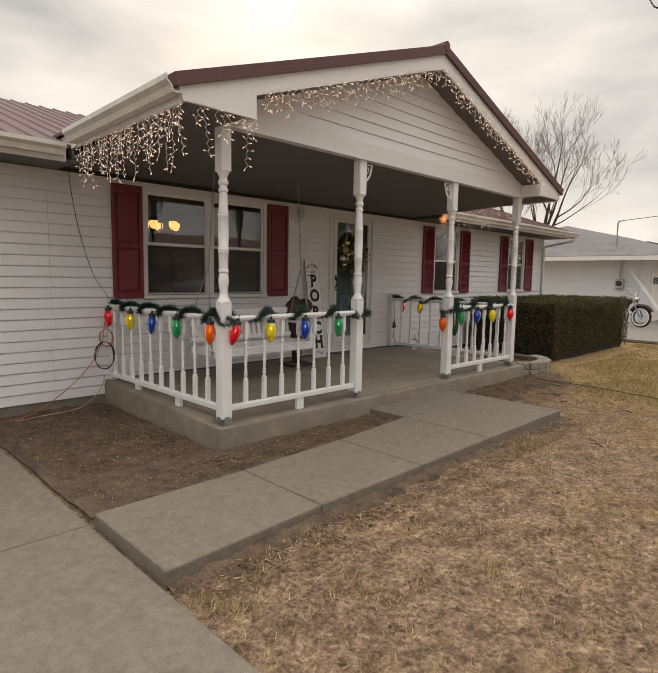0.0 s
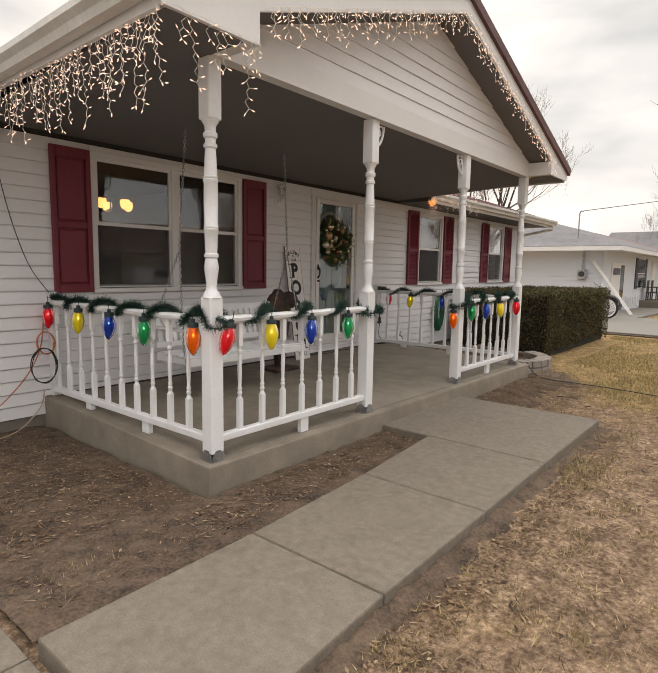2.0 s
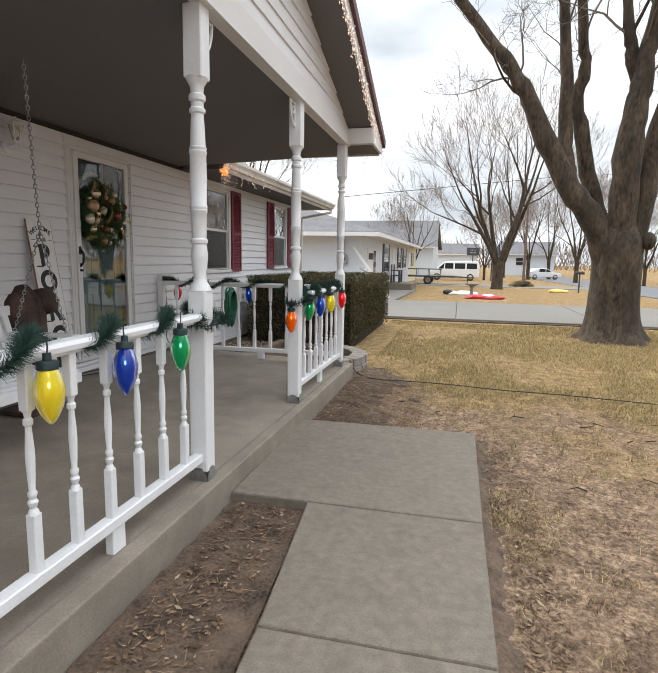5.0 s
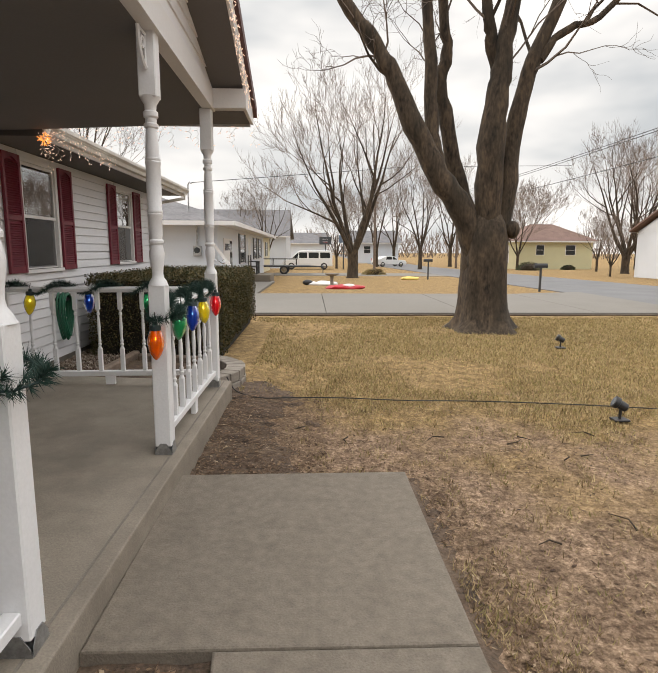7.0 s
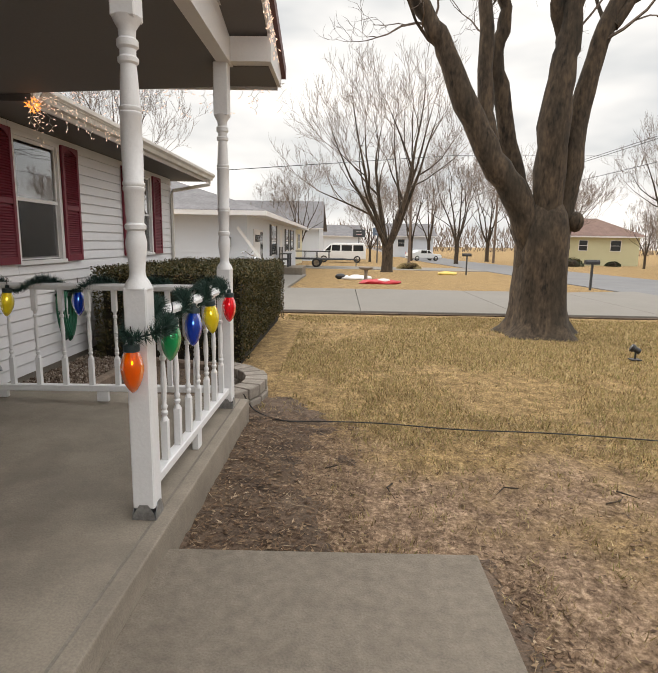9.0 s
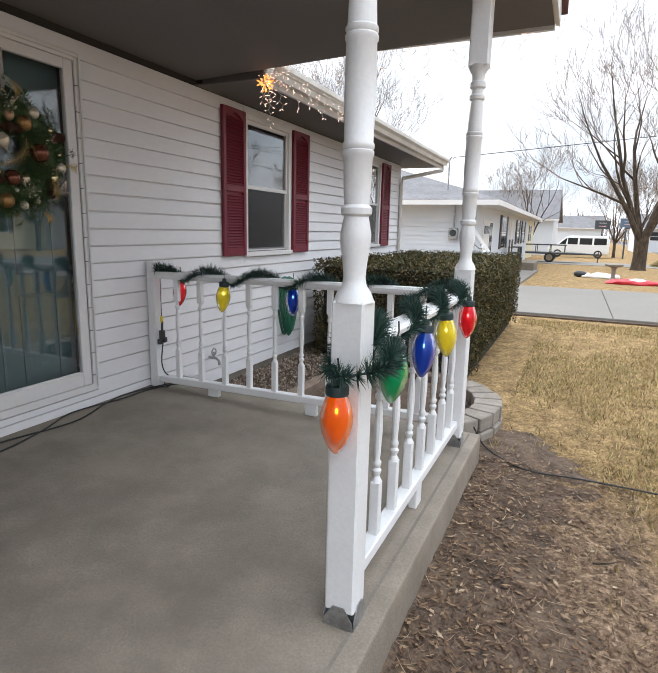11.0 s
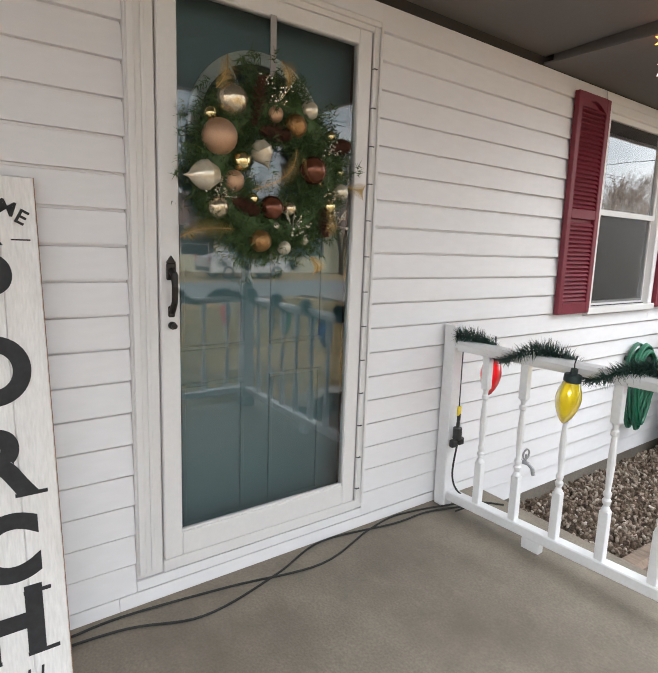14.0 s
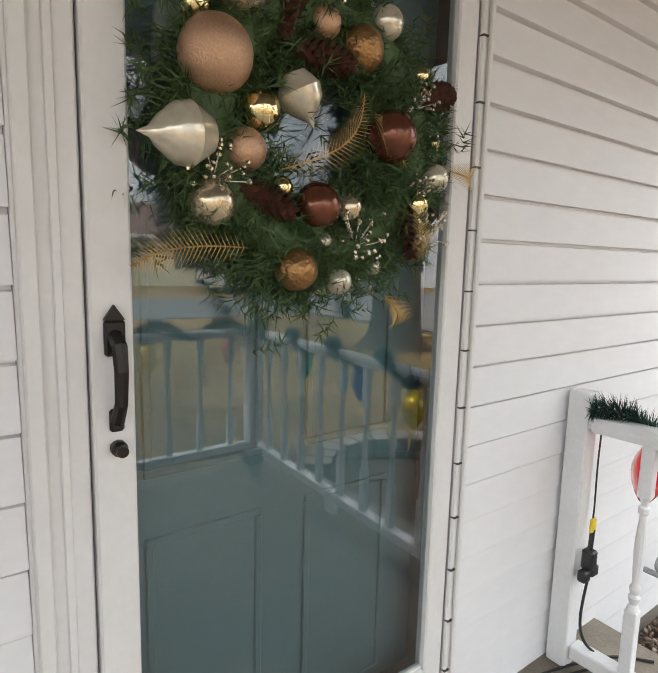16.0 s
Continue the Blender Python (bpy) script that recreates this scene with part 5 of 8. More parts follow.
def chain(bm, a, b, r=0.0035):
    a, b = Vector(a), Vector(b)
    n = int((b - a).length / 0.03)
    d = (b - a).normalized()
    s = d.orthogonal().normalized()
    for i in range(n):
        c = a.lerp(b, (i + 0.5) / n)
        o = s if i % 2 else d.cross(s)
        k = 0.021
        tube(bm, [c - d * k, c - d * k * 0.5 + o * 0.009, c + d * k * 0.5 + o * 0.009, c + d * k, c + d * k * 0.5 - o * 0.009, c - d * k * 0.5 - o * 0.009, c - d * k], r, 4, False)


def build_swing():
    y0, y1, xb, xf = 3.30, 4.86, -5.46, -4.98
    t = thing("porch_swing", (-5.2, 4.2, 0.75), "white slatted wooden porch swing hung on chains", "porch swing")
    for i in range(6):
        x = xf - 0.02 - i * 0.083
        part("seat_slat", B(x - 0.034, x + 0.034, y0, y1, 0.745, 0.765, 0.004), M["white"], t)
    bm = bmesh.new()
    for z0, z1 in ((0.80, 0.86), (1.12, 1.19)):
        box(bm, xb - 0.012 - (z0 - 0.8) * 0.25, xb + 0.012 - (z0 - 0.8) * 0.25, y0, y1, z0, z1, 0.004)
    part("back_rail", bm, M["white"], t)
    n = 19
    q = bmesh.new()
    prism(q, [(0, -0.022, 0), (0.012, -0.022, 0), (0.012 - 0.08, -0.022, 0.28), (-0.08, -0.022, 0.28)], (0, 0.044, 0))
    me = bpy.data.meshes.new("back_slat")
    q.to_mesh(me)
    q.free()
    me.materials.append(M["white"])
    for i in range(n):
        o = new("back_slat", me)
        o.parent = t
        o.location = Vector((xb, y0 + 0.05 + (y1 - y0 - 0.1) * i / (n - 1), 0.85)) - ORG[t]
    for y in (y0 + 0.03, y1 - 0.03):
        part("arm_rest", B(xb - 0.03, xf + 0.03, y - 0.04, y + 0.04, 0.985, 1.01, 0.006), M["white"], t)
        bm = bmesh.new()
        box(bm, xf - 0.05, xf - 0.01, y - 0.02, y + 0.02, 0.70, 0.985, 0.003)
        box(bm, xb - 0.01, xf, y - 0.02, y + 0.02, 0.685, 0.744, 0.003)
        part("arm_post", bm, M["white"], t)
    part("front_apron", B(xf + 0.005, xf + 0.027, y0, y1, 0.67, 0.743, 0.004), M["white"], t)
    for ya, ys in ((3.44, y0 - 0.005), (4.70, y1 + 0.005)):
        bm = bmesh.new()
        top, knot = (-5.15, ya, 2.79), (-5.18, (ya + ys) / 2 + 0.01, 1.72)
        chain(bm, top, knot)
        chain(bm, knot, (xf - 0.03, ys, 0.78))
        chain(bm, knot, (xb - 0.05, ys, 1.0))
        part("chain", bm, M["steel"], t, "steel hanging chain")


build_swing()


def build_cushion_dog():
    """Dark figure of cloth and wood that stands behind the swing's end."""
    c = Vector((-5.62, 5.12, slab_z(-5.62)))
    t = thing("porch_figure", c, "dark brown and black carved figure beside the swing", "ornament")
    bm = bmesh.new()
    z = c.z
    box(bm, c.x - 0.16, c.x + 0.16, c.y - 0.2, c.y + 0.2, z, z + 0.035, 0.008)
    tube(bm, [(c.x, c.y, z + 0.03), (c.x, c.y, z + 0.35), (c.x + 0.02, c.y - 0.02, z + 0.62), (c.x + 0.03, c.y - 0.05, z + 0.85), (c.x + 0.05, c.y - 0.1, z + 0.98)], [0.06, 0.09, 0.13, 0.14, 0.05], 12)
    ball(bm, (c.x + 0.08, c.y + 0.07, z + 0.86), 0.12, 2, (0.9, 1.1, 0.9))
    ball(bm, (c.x + 0.06, c.y - 0.17, z + 0.82), 0.10, 2, (0.8, 0.9, 1.3))
    tube(bm, [(c.x + 0.13, c.y - 0.05, z + 0.9), (c.x + 0.15, c.y - 0.04, z + 0.75), (c.x + 0.14, c.y + 0.0, z + 0.6)], [0.03, 0.035, 0.02], 8)
    for v in bm.verts:
        v.co += v.co.normalized() * 0.012 * noise.noise(v.co * 14)
    part("body", bm, mat("dark_mottled_fur", (0.035, 0.022, 0.018), 0.8, var=0.6, scale=9, bump=0.4, dirt=(0.16, 0.08, 0.05), dirt_amt=0.7), t, smooth=True)


build_cushion_dog()


def cord(name, label, pts, r=0.005, material=None, sag=0.0, seg=6, category="cord", lie=True):
    """A cord through a few points, smoothed."""
    P = [Vector(p) for p in pts]
    fine = []
    for i in range(len(P) - 1):
        a, b, c, d = P[max(i - 1, 0)], P[i], P[i + 1], P[min(i + 2, len(P) - 1)]
        for k in range(8):
            f = k / 8
            fine.append(0.5 * ((2 * b) + (c - a) * f + (2 * a - 5 * b + 4 * c - d) * f * f + (3 * b - a - 3 * c + d) * f ** 3))
    fine.append(P[-1])
    bm = bmesh.new()
    tube(bm, fine, r, seg)
    ob = part(name, bm, material or M["cord"], None, "", True)
    return tagged(ob, label, category)


M["orange_cord"] = mat("faded_orange_cord", (0.42, 0.13, 0.07), 0.6, var=0.2, bump=0.05)
M["tan_cord"] = mat("tan_cord", (0.45, 0.33, 0.24), 0.6, var=0.2, bump=0.05)


def run_cords():
    def s(x, y, up=0.006):
        return (x, y, slab_z(x) + up)
    cord("extension_cord", "black extension cord lying along the wall on the porch", [s(-6.11, 3.0), s(-6.09, 4.0), s(-6.12, 5.0), s(-6.10, 5.9), s(-6.11, 6.2), s(-6.06, 6.6), s(-5.99, 7.0), s(-6.09, 7.35), s(-6.12, 7.6), s(-6.02, 8.0), s(-5.9, 8.15)])
    cord("extension_cord", "black extension cord lying along the wall on the porch", [s(-6.12, 2.7), s(-6.07, 3.6), s(-6.10, 4.5), s(-6.07, 5.6), s(-6.05, 6.15), s(-5.96, 6.45), s(-6.03, 6.8), s(-6.13, 7.1), s(-6.07, 7.5), s(-6.06, 7.75), s(-5.95, 8.1)])
    cord("extension_cord", "black cord that trails over the lawn from the planter", [(-3.70, 8.3, 0.28), (-3.62, 8.42, 0.10), (-3.35, 8.2, 0.085), (-3.0, 8.22, 0.08), (-2.5, 8.2, 0.08), (-1.86, 8.09, 0.08), (-1.07, 8.06, 0.075), (-0.04, 7.9, 0.075), (1.5, 7.6, 0.07), (3.5, 7.5, 0.06)], 0.006)
    cord("light_cord", "thin black cord from the eave down the siding", [(-6.13, 2.2, 2.72), (-6.12, 2.25, 2.3), (-6.10, 2.33, 1.9), (-6.10, 2.45, 1.55), (-6.09, 2.6, 1.32)], 0.004)
    # tangle by the near railing post
    cord("extension_cord", "orange extension cord hung on the railing and led over the soil", [(-6.12, 2.55, 1.05), (-6.10, 2.50, 0.8), (-6.08, 2.35, 0.55), (-6.02, 2.05, 0.3), (-5.95, 1.7, 0.12), (-5.9, 1.4, 0.085), (-5.95, 0.9, 0.095)], 0.006, M["orange_cord"])
    cord("extension_cord", "coiled orange extension cord on the railing post", [(-6.06 + 0.02 * math.cos(i), 2.54 + 0.075 * math.cos(i * 0.9), 0.86 + 0.10 * math.sin(i * 0.9)) for i in range(22)], 0.005, M["orange_cord"])
    cord("extension_cord", "tan cord led over the soil by the porch", [(-6.08, 2.52, 0.42), (-6.06, 2.45, 0.25), (-5.98, 2.2, 0.10), (-5.9, 1.8, 0.088), (-5.85, 1.5, 0.085)], 0.006, M["tan_cord"])
    cord("extension_cord", "black coiled cord hung by the railing post", [(-6.02 + 0.02 * math.sin(i * 1.3), 2.50 + 0.11 * math.cos(i * 0.8), 0.66 + 0.16 * math.sin(i * 0.8)) for i in range(20)], 0.005)
    # plug and timer on the far railing post
    cord("light_cord", "thin twin wire down the railing post to a plug", [(-6.03, 7.88, 1.24), (-6.035, 7.885, 1.1), (-6.03, 7.88, 0.95), (-6.035, 7.885, 0.86)], 0.003)
    cord("extension_cord", "black cord from a plug down to the porch floor", [(-6.03, 7.885, 0.70), (-6.035, 7.87, 0.55), (-6.02, 7.89, 0.46), (-5.95, 7.92, 0.40), (-5.99, 7.86, slab_z(-6) + 0.006)], 0.005)
    t = thing("outdoor_plug", (-6.03, 7.88, 0.75), "black outdoor plug adapter with a yellow tag", "plug")
    bm = bmesh.new()
    box(bm, -6.05, -6.01, 7.862, 7.898, 0.73, 0.80, 0.006)
    box(bm, -6.045, -6.015, 7.835, 7.875, 0.695, 0.735, 0.006, None)
    box(bm, -6.045, -6.015, 7.885, 7.925, 0.70, 0.74, 0.006, None)
    tube(bm, [(-6.03, 7.88, 0.80), (-6.03, 7.885, 0.87)], 0.009, 6)
    part("plug_body", bm, M["black"], t)
    part("tag", B(-6.036, -6.024, 7.868, 7.896, 0.86, 0.91, 0.004), mat("yellow_tag", (0.75, 0.55, 0.03), 0.5, bump=0.05), t, "yellow tag")


run_cords()


def build_brackets():
    """Small fretwork corner brackets at the posts that flank the steps."""
    for (x, y), s in ((POSTS[1], 1), (POSTS[2], -1)):
        t = thing("post_bracket", (x, y + s * POST_W / 2, 2.60), "white fretwork corner bracket under the porch beam", "bracket", "post brackets")
        bm = bmesh.new()
        base = y + s * (POST_W / 2 + 0.001)
        top = 2.845
        tube(bm, [(x, base + s * 0.008, top - 0.20), (x, base + s * 0.008, top)], 0.009, 6)
        tube(bm, [(x, base, top - 0.008), (x, base + s * 0.13, top - 0.008)], 0.009, 6)
        tube(bm, [(x, base + s * 0.13 * math.sin(a), top - 0.19 * math.cos(a)) for a in [math.pi / 2 * i / 8 for i in range(9)]], 0.012, 6)
        tube(bm, [(x, base + s * (0.055 + 0.028 * math.cos(a)), top - 0.065 + 0.028 * math.sin(a)) for a in [2 * math.pi * i / 12 for i in range(13)]], 0.008, 6)
        part("fretwork", bm, M["white"], t)


build_brackets()


# ---- lamp seen in the dining room ----
def build_chandelier():
    t = thing("chandelier", (-8.2, 4.38, 2.3), "brass chandelier with lit amber glass shades", "chandelier")
    bm = bmesh.new()
    tube(bm, [(-8.2, 4.38, 2.86), (-8.2, 4.38, 2.35)], 0.012, 6)
    for i in range(5):
        a = 2 * math.pi * i / 5 + 0.3
        c = (-8.2 + 0.26 * math.cos(a), 4.38 + 0.26 * math.sin(a))
        tube(bm, [(-8.2, 4.38, 2.36), (-8.2 + 0.15 * math.cos(a), 4.38 + 0.15 * math.sin(a), 2.28), (c[0], c[1], 2.34)], 0.008, 5)
    part("arms", bm, M["bronze"], t)
    for i in range(5):
        a = 2 * math.pi * i / 5 + 0.3
        bm = bmesh.new()
        lathe(bm, [(0.02, 2.34), (0.05, 2.36), (0.068, 2.42), (0.06, 2.47)], 12, Matrix.Translation((-8.2 + 0.26 * math.cos(a), 4.38 + 0.26 * math.sin(a), 0)))
        part("shade", bm, M["shade"], t, "lit amber glass shade", True)


M["shade"] = glow("lit_amber_glass", (1.0, 0.45, 0.12), 1.6)
build_chandelier()
# ---- the garden by the porch ----
def quick_mesh(name, verts, faces, material, parent=None, label=""):
    me = bpy.data.meshes.new(name)
    me.from_pydata(verts, [], faces)
    me.materials.append(material)
    ob = new(name, me)
    if parent is not None:
        ob.parent = parent
        me.transform(Matrix.Translation(-ORG[parent]))
    if label:
        ob["label"] = label
    ob["kind"] = "stuff"
    return ob


def island_mat(name, stops, rough=0.8, trans=0.0):
    m = bpy.data.materials.new(name)
    m.use_nodes = True
    nt = m.node_tree
    bs = nt.nodes["Principled BSDF"]
    geo = nt.nodes.new("ShaderNodeNewGeometry")
    r = nt.nodes.new("ShaderNodeValToRGB")
    while len(r.color_ramp.elements) < len(stops):
        r.color_ramp.elements.new(0.5)
    for e, (p, c) in zip(r.color_ramp.elements, stops):
        e.position, e.color = p, (*c, 1)
    nt.links.new(geo.outputs["Random Per Island"], r.inputs["Fac"])
    nt.links.new(r.outputs[0], bs.inputs["Base Color"])
    bs.inputs["Roughness"].default_value = rough
    bs.inputs["Specular IOR Level"].default_value = 0.2
    return m


M["straw"] = island_mat("dormant_grass_blades", [(0.0, (0.12, 0.08, 0.038)), (0.3, (0.33, 0.24, 0.115)), (0.65, (0.58, 0.45, 0.25)), (0.85, (0.32, 0.27, 0.10)), (1.0, (0.20, 0.19, 0.06))])
M["litter"] = island_mat("dead_leaf_bits", [(0.0, (0.06, 0.036, 0.025)), (0.55, (0.16, 0.10, 0.06)), (0.93, (0.26, 0.18, 0.11)), (1.0, (0.40, 0.31, 0.21))])


def on_concrete(x, y):
    if y < 1.19 and x < 6.3:
        return True
    if -3.72 < x < -2.13 and 4.49 < y < 6.17:
        return True
    if -3.22 < x < -2.06 and 1.1 < y < 4.6:
        return True
    return x < SLAB_X + 0.02 and SLAB_Y0 - 0.03 < y < SLAB_Y1


def bank_height(x, y):
    """Loose soil against the slab and the walk; it dips under the lawn further out."""
    n = 0.022 * noise.noise(Vector((x * 8, y * 8, 3))) + 0.012 * noise.noise(Vector((x * 23, y * 23, 1)))
    w = 0.5 * noise.noise(Vector((x * 2.2, y * 2.2, 1)))
    z = lawn_height(x, y) + n - 0.06
    if y > 6.1 and x < -2.16:
        z = max(z, lawn_height(x, y) + n + 0.026 - 0.06 * max(0.0, (x + 3.30 + w) / 0.55), lawn_height(x, y) + n + 0.04 - 0.06 * (y - 6.13) / (0.16 + 0.12 * w))
    elif y <= 6.6 and x < -1.6:
        edge = -2.09 - 0.10 * min(1.0, (y - 1.17) / 2.2)
        z = max(z, lawn_height(x, y) + n + 0.036 - 0.05 * max(0.0, x - edge) / (0.15 + 0.16 * w) - 0.3 * max(0.0, y - 6.2))
    return min(z, 0.125)


def worn(x, y):
    v = 0.5 + 0.5 * noise.fractal(Vector((x * 0.55, y * 0.55, 5.0)), 1.0, 2.0, 4)
    v += max(-0.22, min(0.20, 0.20 - 0.42 * (y - 5.0) / 5.5)) + max(-0.10, min(0.10, 0.1 - 0.2 * (x + 3.0) / 4.0))
    return v


def build_grass():
    rg = np.random.default_rng(3)
    verts, faces = [], []
    tries = 0
    n = 0
    while n < 190000 and tries < 560000:
        tries += 1
        y = 1.2 + 14.0 * rg.random() ** 1.35
        x = -4.0 + rg.random() * (5.0 + 0.35 * y)
        if on_concrete(x, y) or (x < -3.6 and y < 14.5):
            continue
        if 6.2 < y < 8.4 and x < -2.95 + 0.25 * noise.noise(Vector((x * 2, y * 2, 4))):
            continue
        w = worn(x, y)
        tuft = noise.noise(Vector((x * 5.0, y * 5.0, 1.0)))
        if rg.random() < min(0.93, max(0.0, (w - 0.37) * 5.2)) - 0.25 * (tuft > 0.25):
            continue
        z = max(lawn_height(x, y), bank_height(x, y) if x < -1.6 and y < 9 and (x > -2.25 or y > 6.2) else 0.0)
        h = 0.014 + 0.030 * rg.random() * (1 + 1.2 * max(0, tuft))
        a = rg.random() * 6.283
        lean = 0.010 + 0.032 * rg.random()
        b = rg.random() * 6.283
        wd = 0.0018 + 0.002 * rg.random() + 0.0004 * max(0, y - 5)
        i = len(verts)
        verts.append((x + wd * math.cos(b), y + wd * math.sin(b), z - 0.004))
        verts.append((x - wd * math.cos(b), y - wd * math.sin(b), z - 0.004))
        verts.append((x + lean * math.cos(a), y + lean * math.sin(a), z + h))
        faces.append((i, i + 1, i + 2))
        n += 1
    tagged(quick_mesh("lawn_grass", verts, faces, M["straw"]), "short dormant straw-yellow grass with green tufts", "grass", "", "stuff")


def build_litter():
    rg = random.Random(9)
    verts, faces = [], []
    zones = [(-6.0, -3.75, 1.25, 2.45, 3600), (-3.6, -3.12, 2.3, 4.5, 1500), (-3.62, 2.5, 6.3, 8.6, 3600), (-3.66, -2.7, 6.16, 8.3, 4300), (-2.18, -1.85, 1.25, 6.3, 2600), (-2.0, 2.5, 1.3, 6.5, 4200), (-3.6, -2.0, 1.25, 2.6, 700), (-5.3, -4.0, 8.4, 10.3, 900)]
    for x0, x1, y0, y1, n in zones:
        for _ in range(n):
            x, y = rg.uniform(x0, x1), rg.uniform(y0, y1)
            if on_concrete(x, y):
                continue
            z = max(lawn_height(x, y), bed_height(x, y) if x < -3.06 and not 4.6 < y < 8.2 and y < 10.4 else 0.0, bank_height(x, y) if x < -1.6 and not (x < -3.06 and y < 6.2) and y < 8.2 else 0.0) + rg.uniform(0.004, 0.012)
            a, l, w = rg.uniform(0, 6.28), rg.uniform(0.006, 0.026), rg.uniform(0.003, 0.010)
            if rg.random() < 0.35:
                l, w = rg.uniform(0.025, 0.06), 0.0018
            ca, sa = math.cos(a), math.sin(a)
            t1, t2 = rg.uniform(-0.3, 0.4) * l, rg.uniform(-0.3, 0.4) * w
            i = len(verts)
            for u, v, dz in ((-l, 0, 0), (0, -w, abs(t2)), (l, 0, abs(t1)), (0, w, abs(t2) * 0.5)):
                verts.append((x + u * ca - v * sa, y + u * sa + v * ca, z + dz))
            faces.append((i, i + 1, i + 2, i + 3))
    tagged(quick_mesh("leaf_litter", verts, faces, M["litter"]), "dry leaf bits and twigs on the soil", "leaf litter", "", "stuff")
    for k in range(16):
        x, y = rg.uniform(-3.3, 0.8), rg.uniform(6.4, 8.4) if k % 2 else rg.uniform(1.6, 5.5)
        if k % 2 == 0:
            x = rg.uniform(-1.9, 1.5)
        a, l = rg.uniform(0, 6.28), rg.uniform(0.08, 0.22)
        bm = bmesh.new()
        z = lawn_height(x, y) + 0.012
        tube(bm, [(x, y, z), (x + l * 0.5 * math.cos(a), y + l * 0.5 * math.sin(a), z + 0.012), (x + l * math.cos(a + 0.4), y + l * math.sin(a + 0.4), z)], [0.006, 0.005, 0.002], 5)
        tagged(part("twig", bm, M["bark"]), "thin fallen grey-brown twig on the lawn", "twig", "fallen twigs")


M["bark"] = mat("grey_brown_bark", (0.062, 0.043, 0.027), 0.95, var=0.8, scale=7, fine=26, bump=1.0, dirt=(0.016, 0.013, 0.008), dirt_amt=0.9, stretch=(1, 1, 0.35), bump_scale=9)
M["twigs"] = mat("bare_twigs", (0.125, 0.095, 0.075), 0.95, var=0.25, scale=2, bump=0.0)
M["far_twigs"] = mat("far_bare_twigs", (0.19, 0.145, 0.115), 0.95, var=0.2, scale=1, bump=0.0)
M["stone"] = mat("edging_stone", (0.27, 0.235, 0.20), 0.9, var=0.2, scale=9, fine=70, bump=0.5, dirt=(0.13, 0.11, 0.09), dirt_amt=0.5, rand=0.15)
M["timber"] = mat("weathered_timber", (0.17, 0.125, 0.095), 0.9, var=0.3, scale=7, fine=50, bump=0.5, stretch=(0.4, 1, 1), rand=0.15)
M["pebble"] = island_mat("river_gravel", [(0.0, (0.08, 0.055, 0.04)), (0.4, (0.18, 0.13, 0.098)), (0.8, (0.30, 0.24, 0.19)), (1.0, (0.46, 0.40, 0.35))])
M["soil"] = mat("dark_bed_soil", (0.084, 0.056, 0.038), 0.98, var=0.75, scale=9, fine=60, bump=1.0, dirt=(0.17, 0.12, 0.08), dirt_amt=0.6)


def bed_height(x, y):
    return G + 0.012 + 0.022 * noise.noise(Vector((x * 3, y * 3, 0))) + 0.014 * noise.noise(Vector((x * 9, y * 9, 0)))


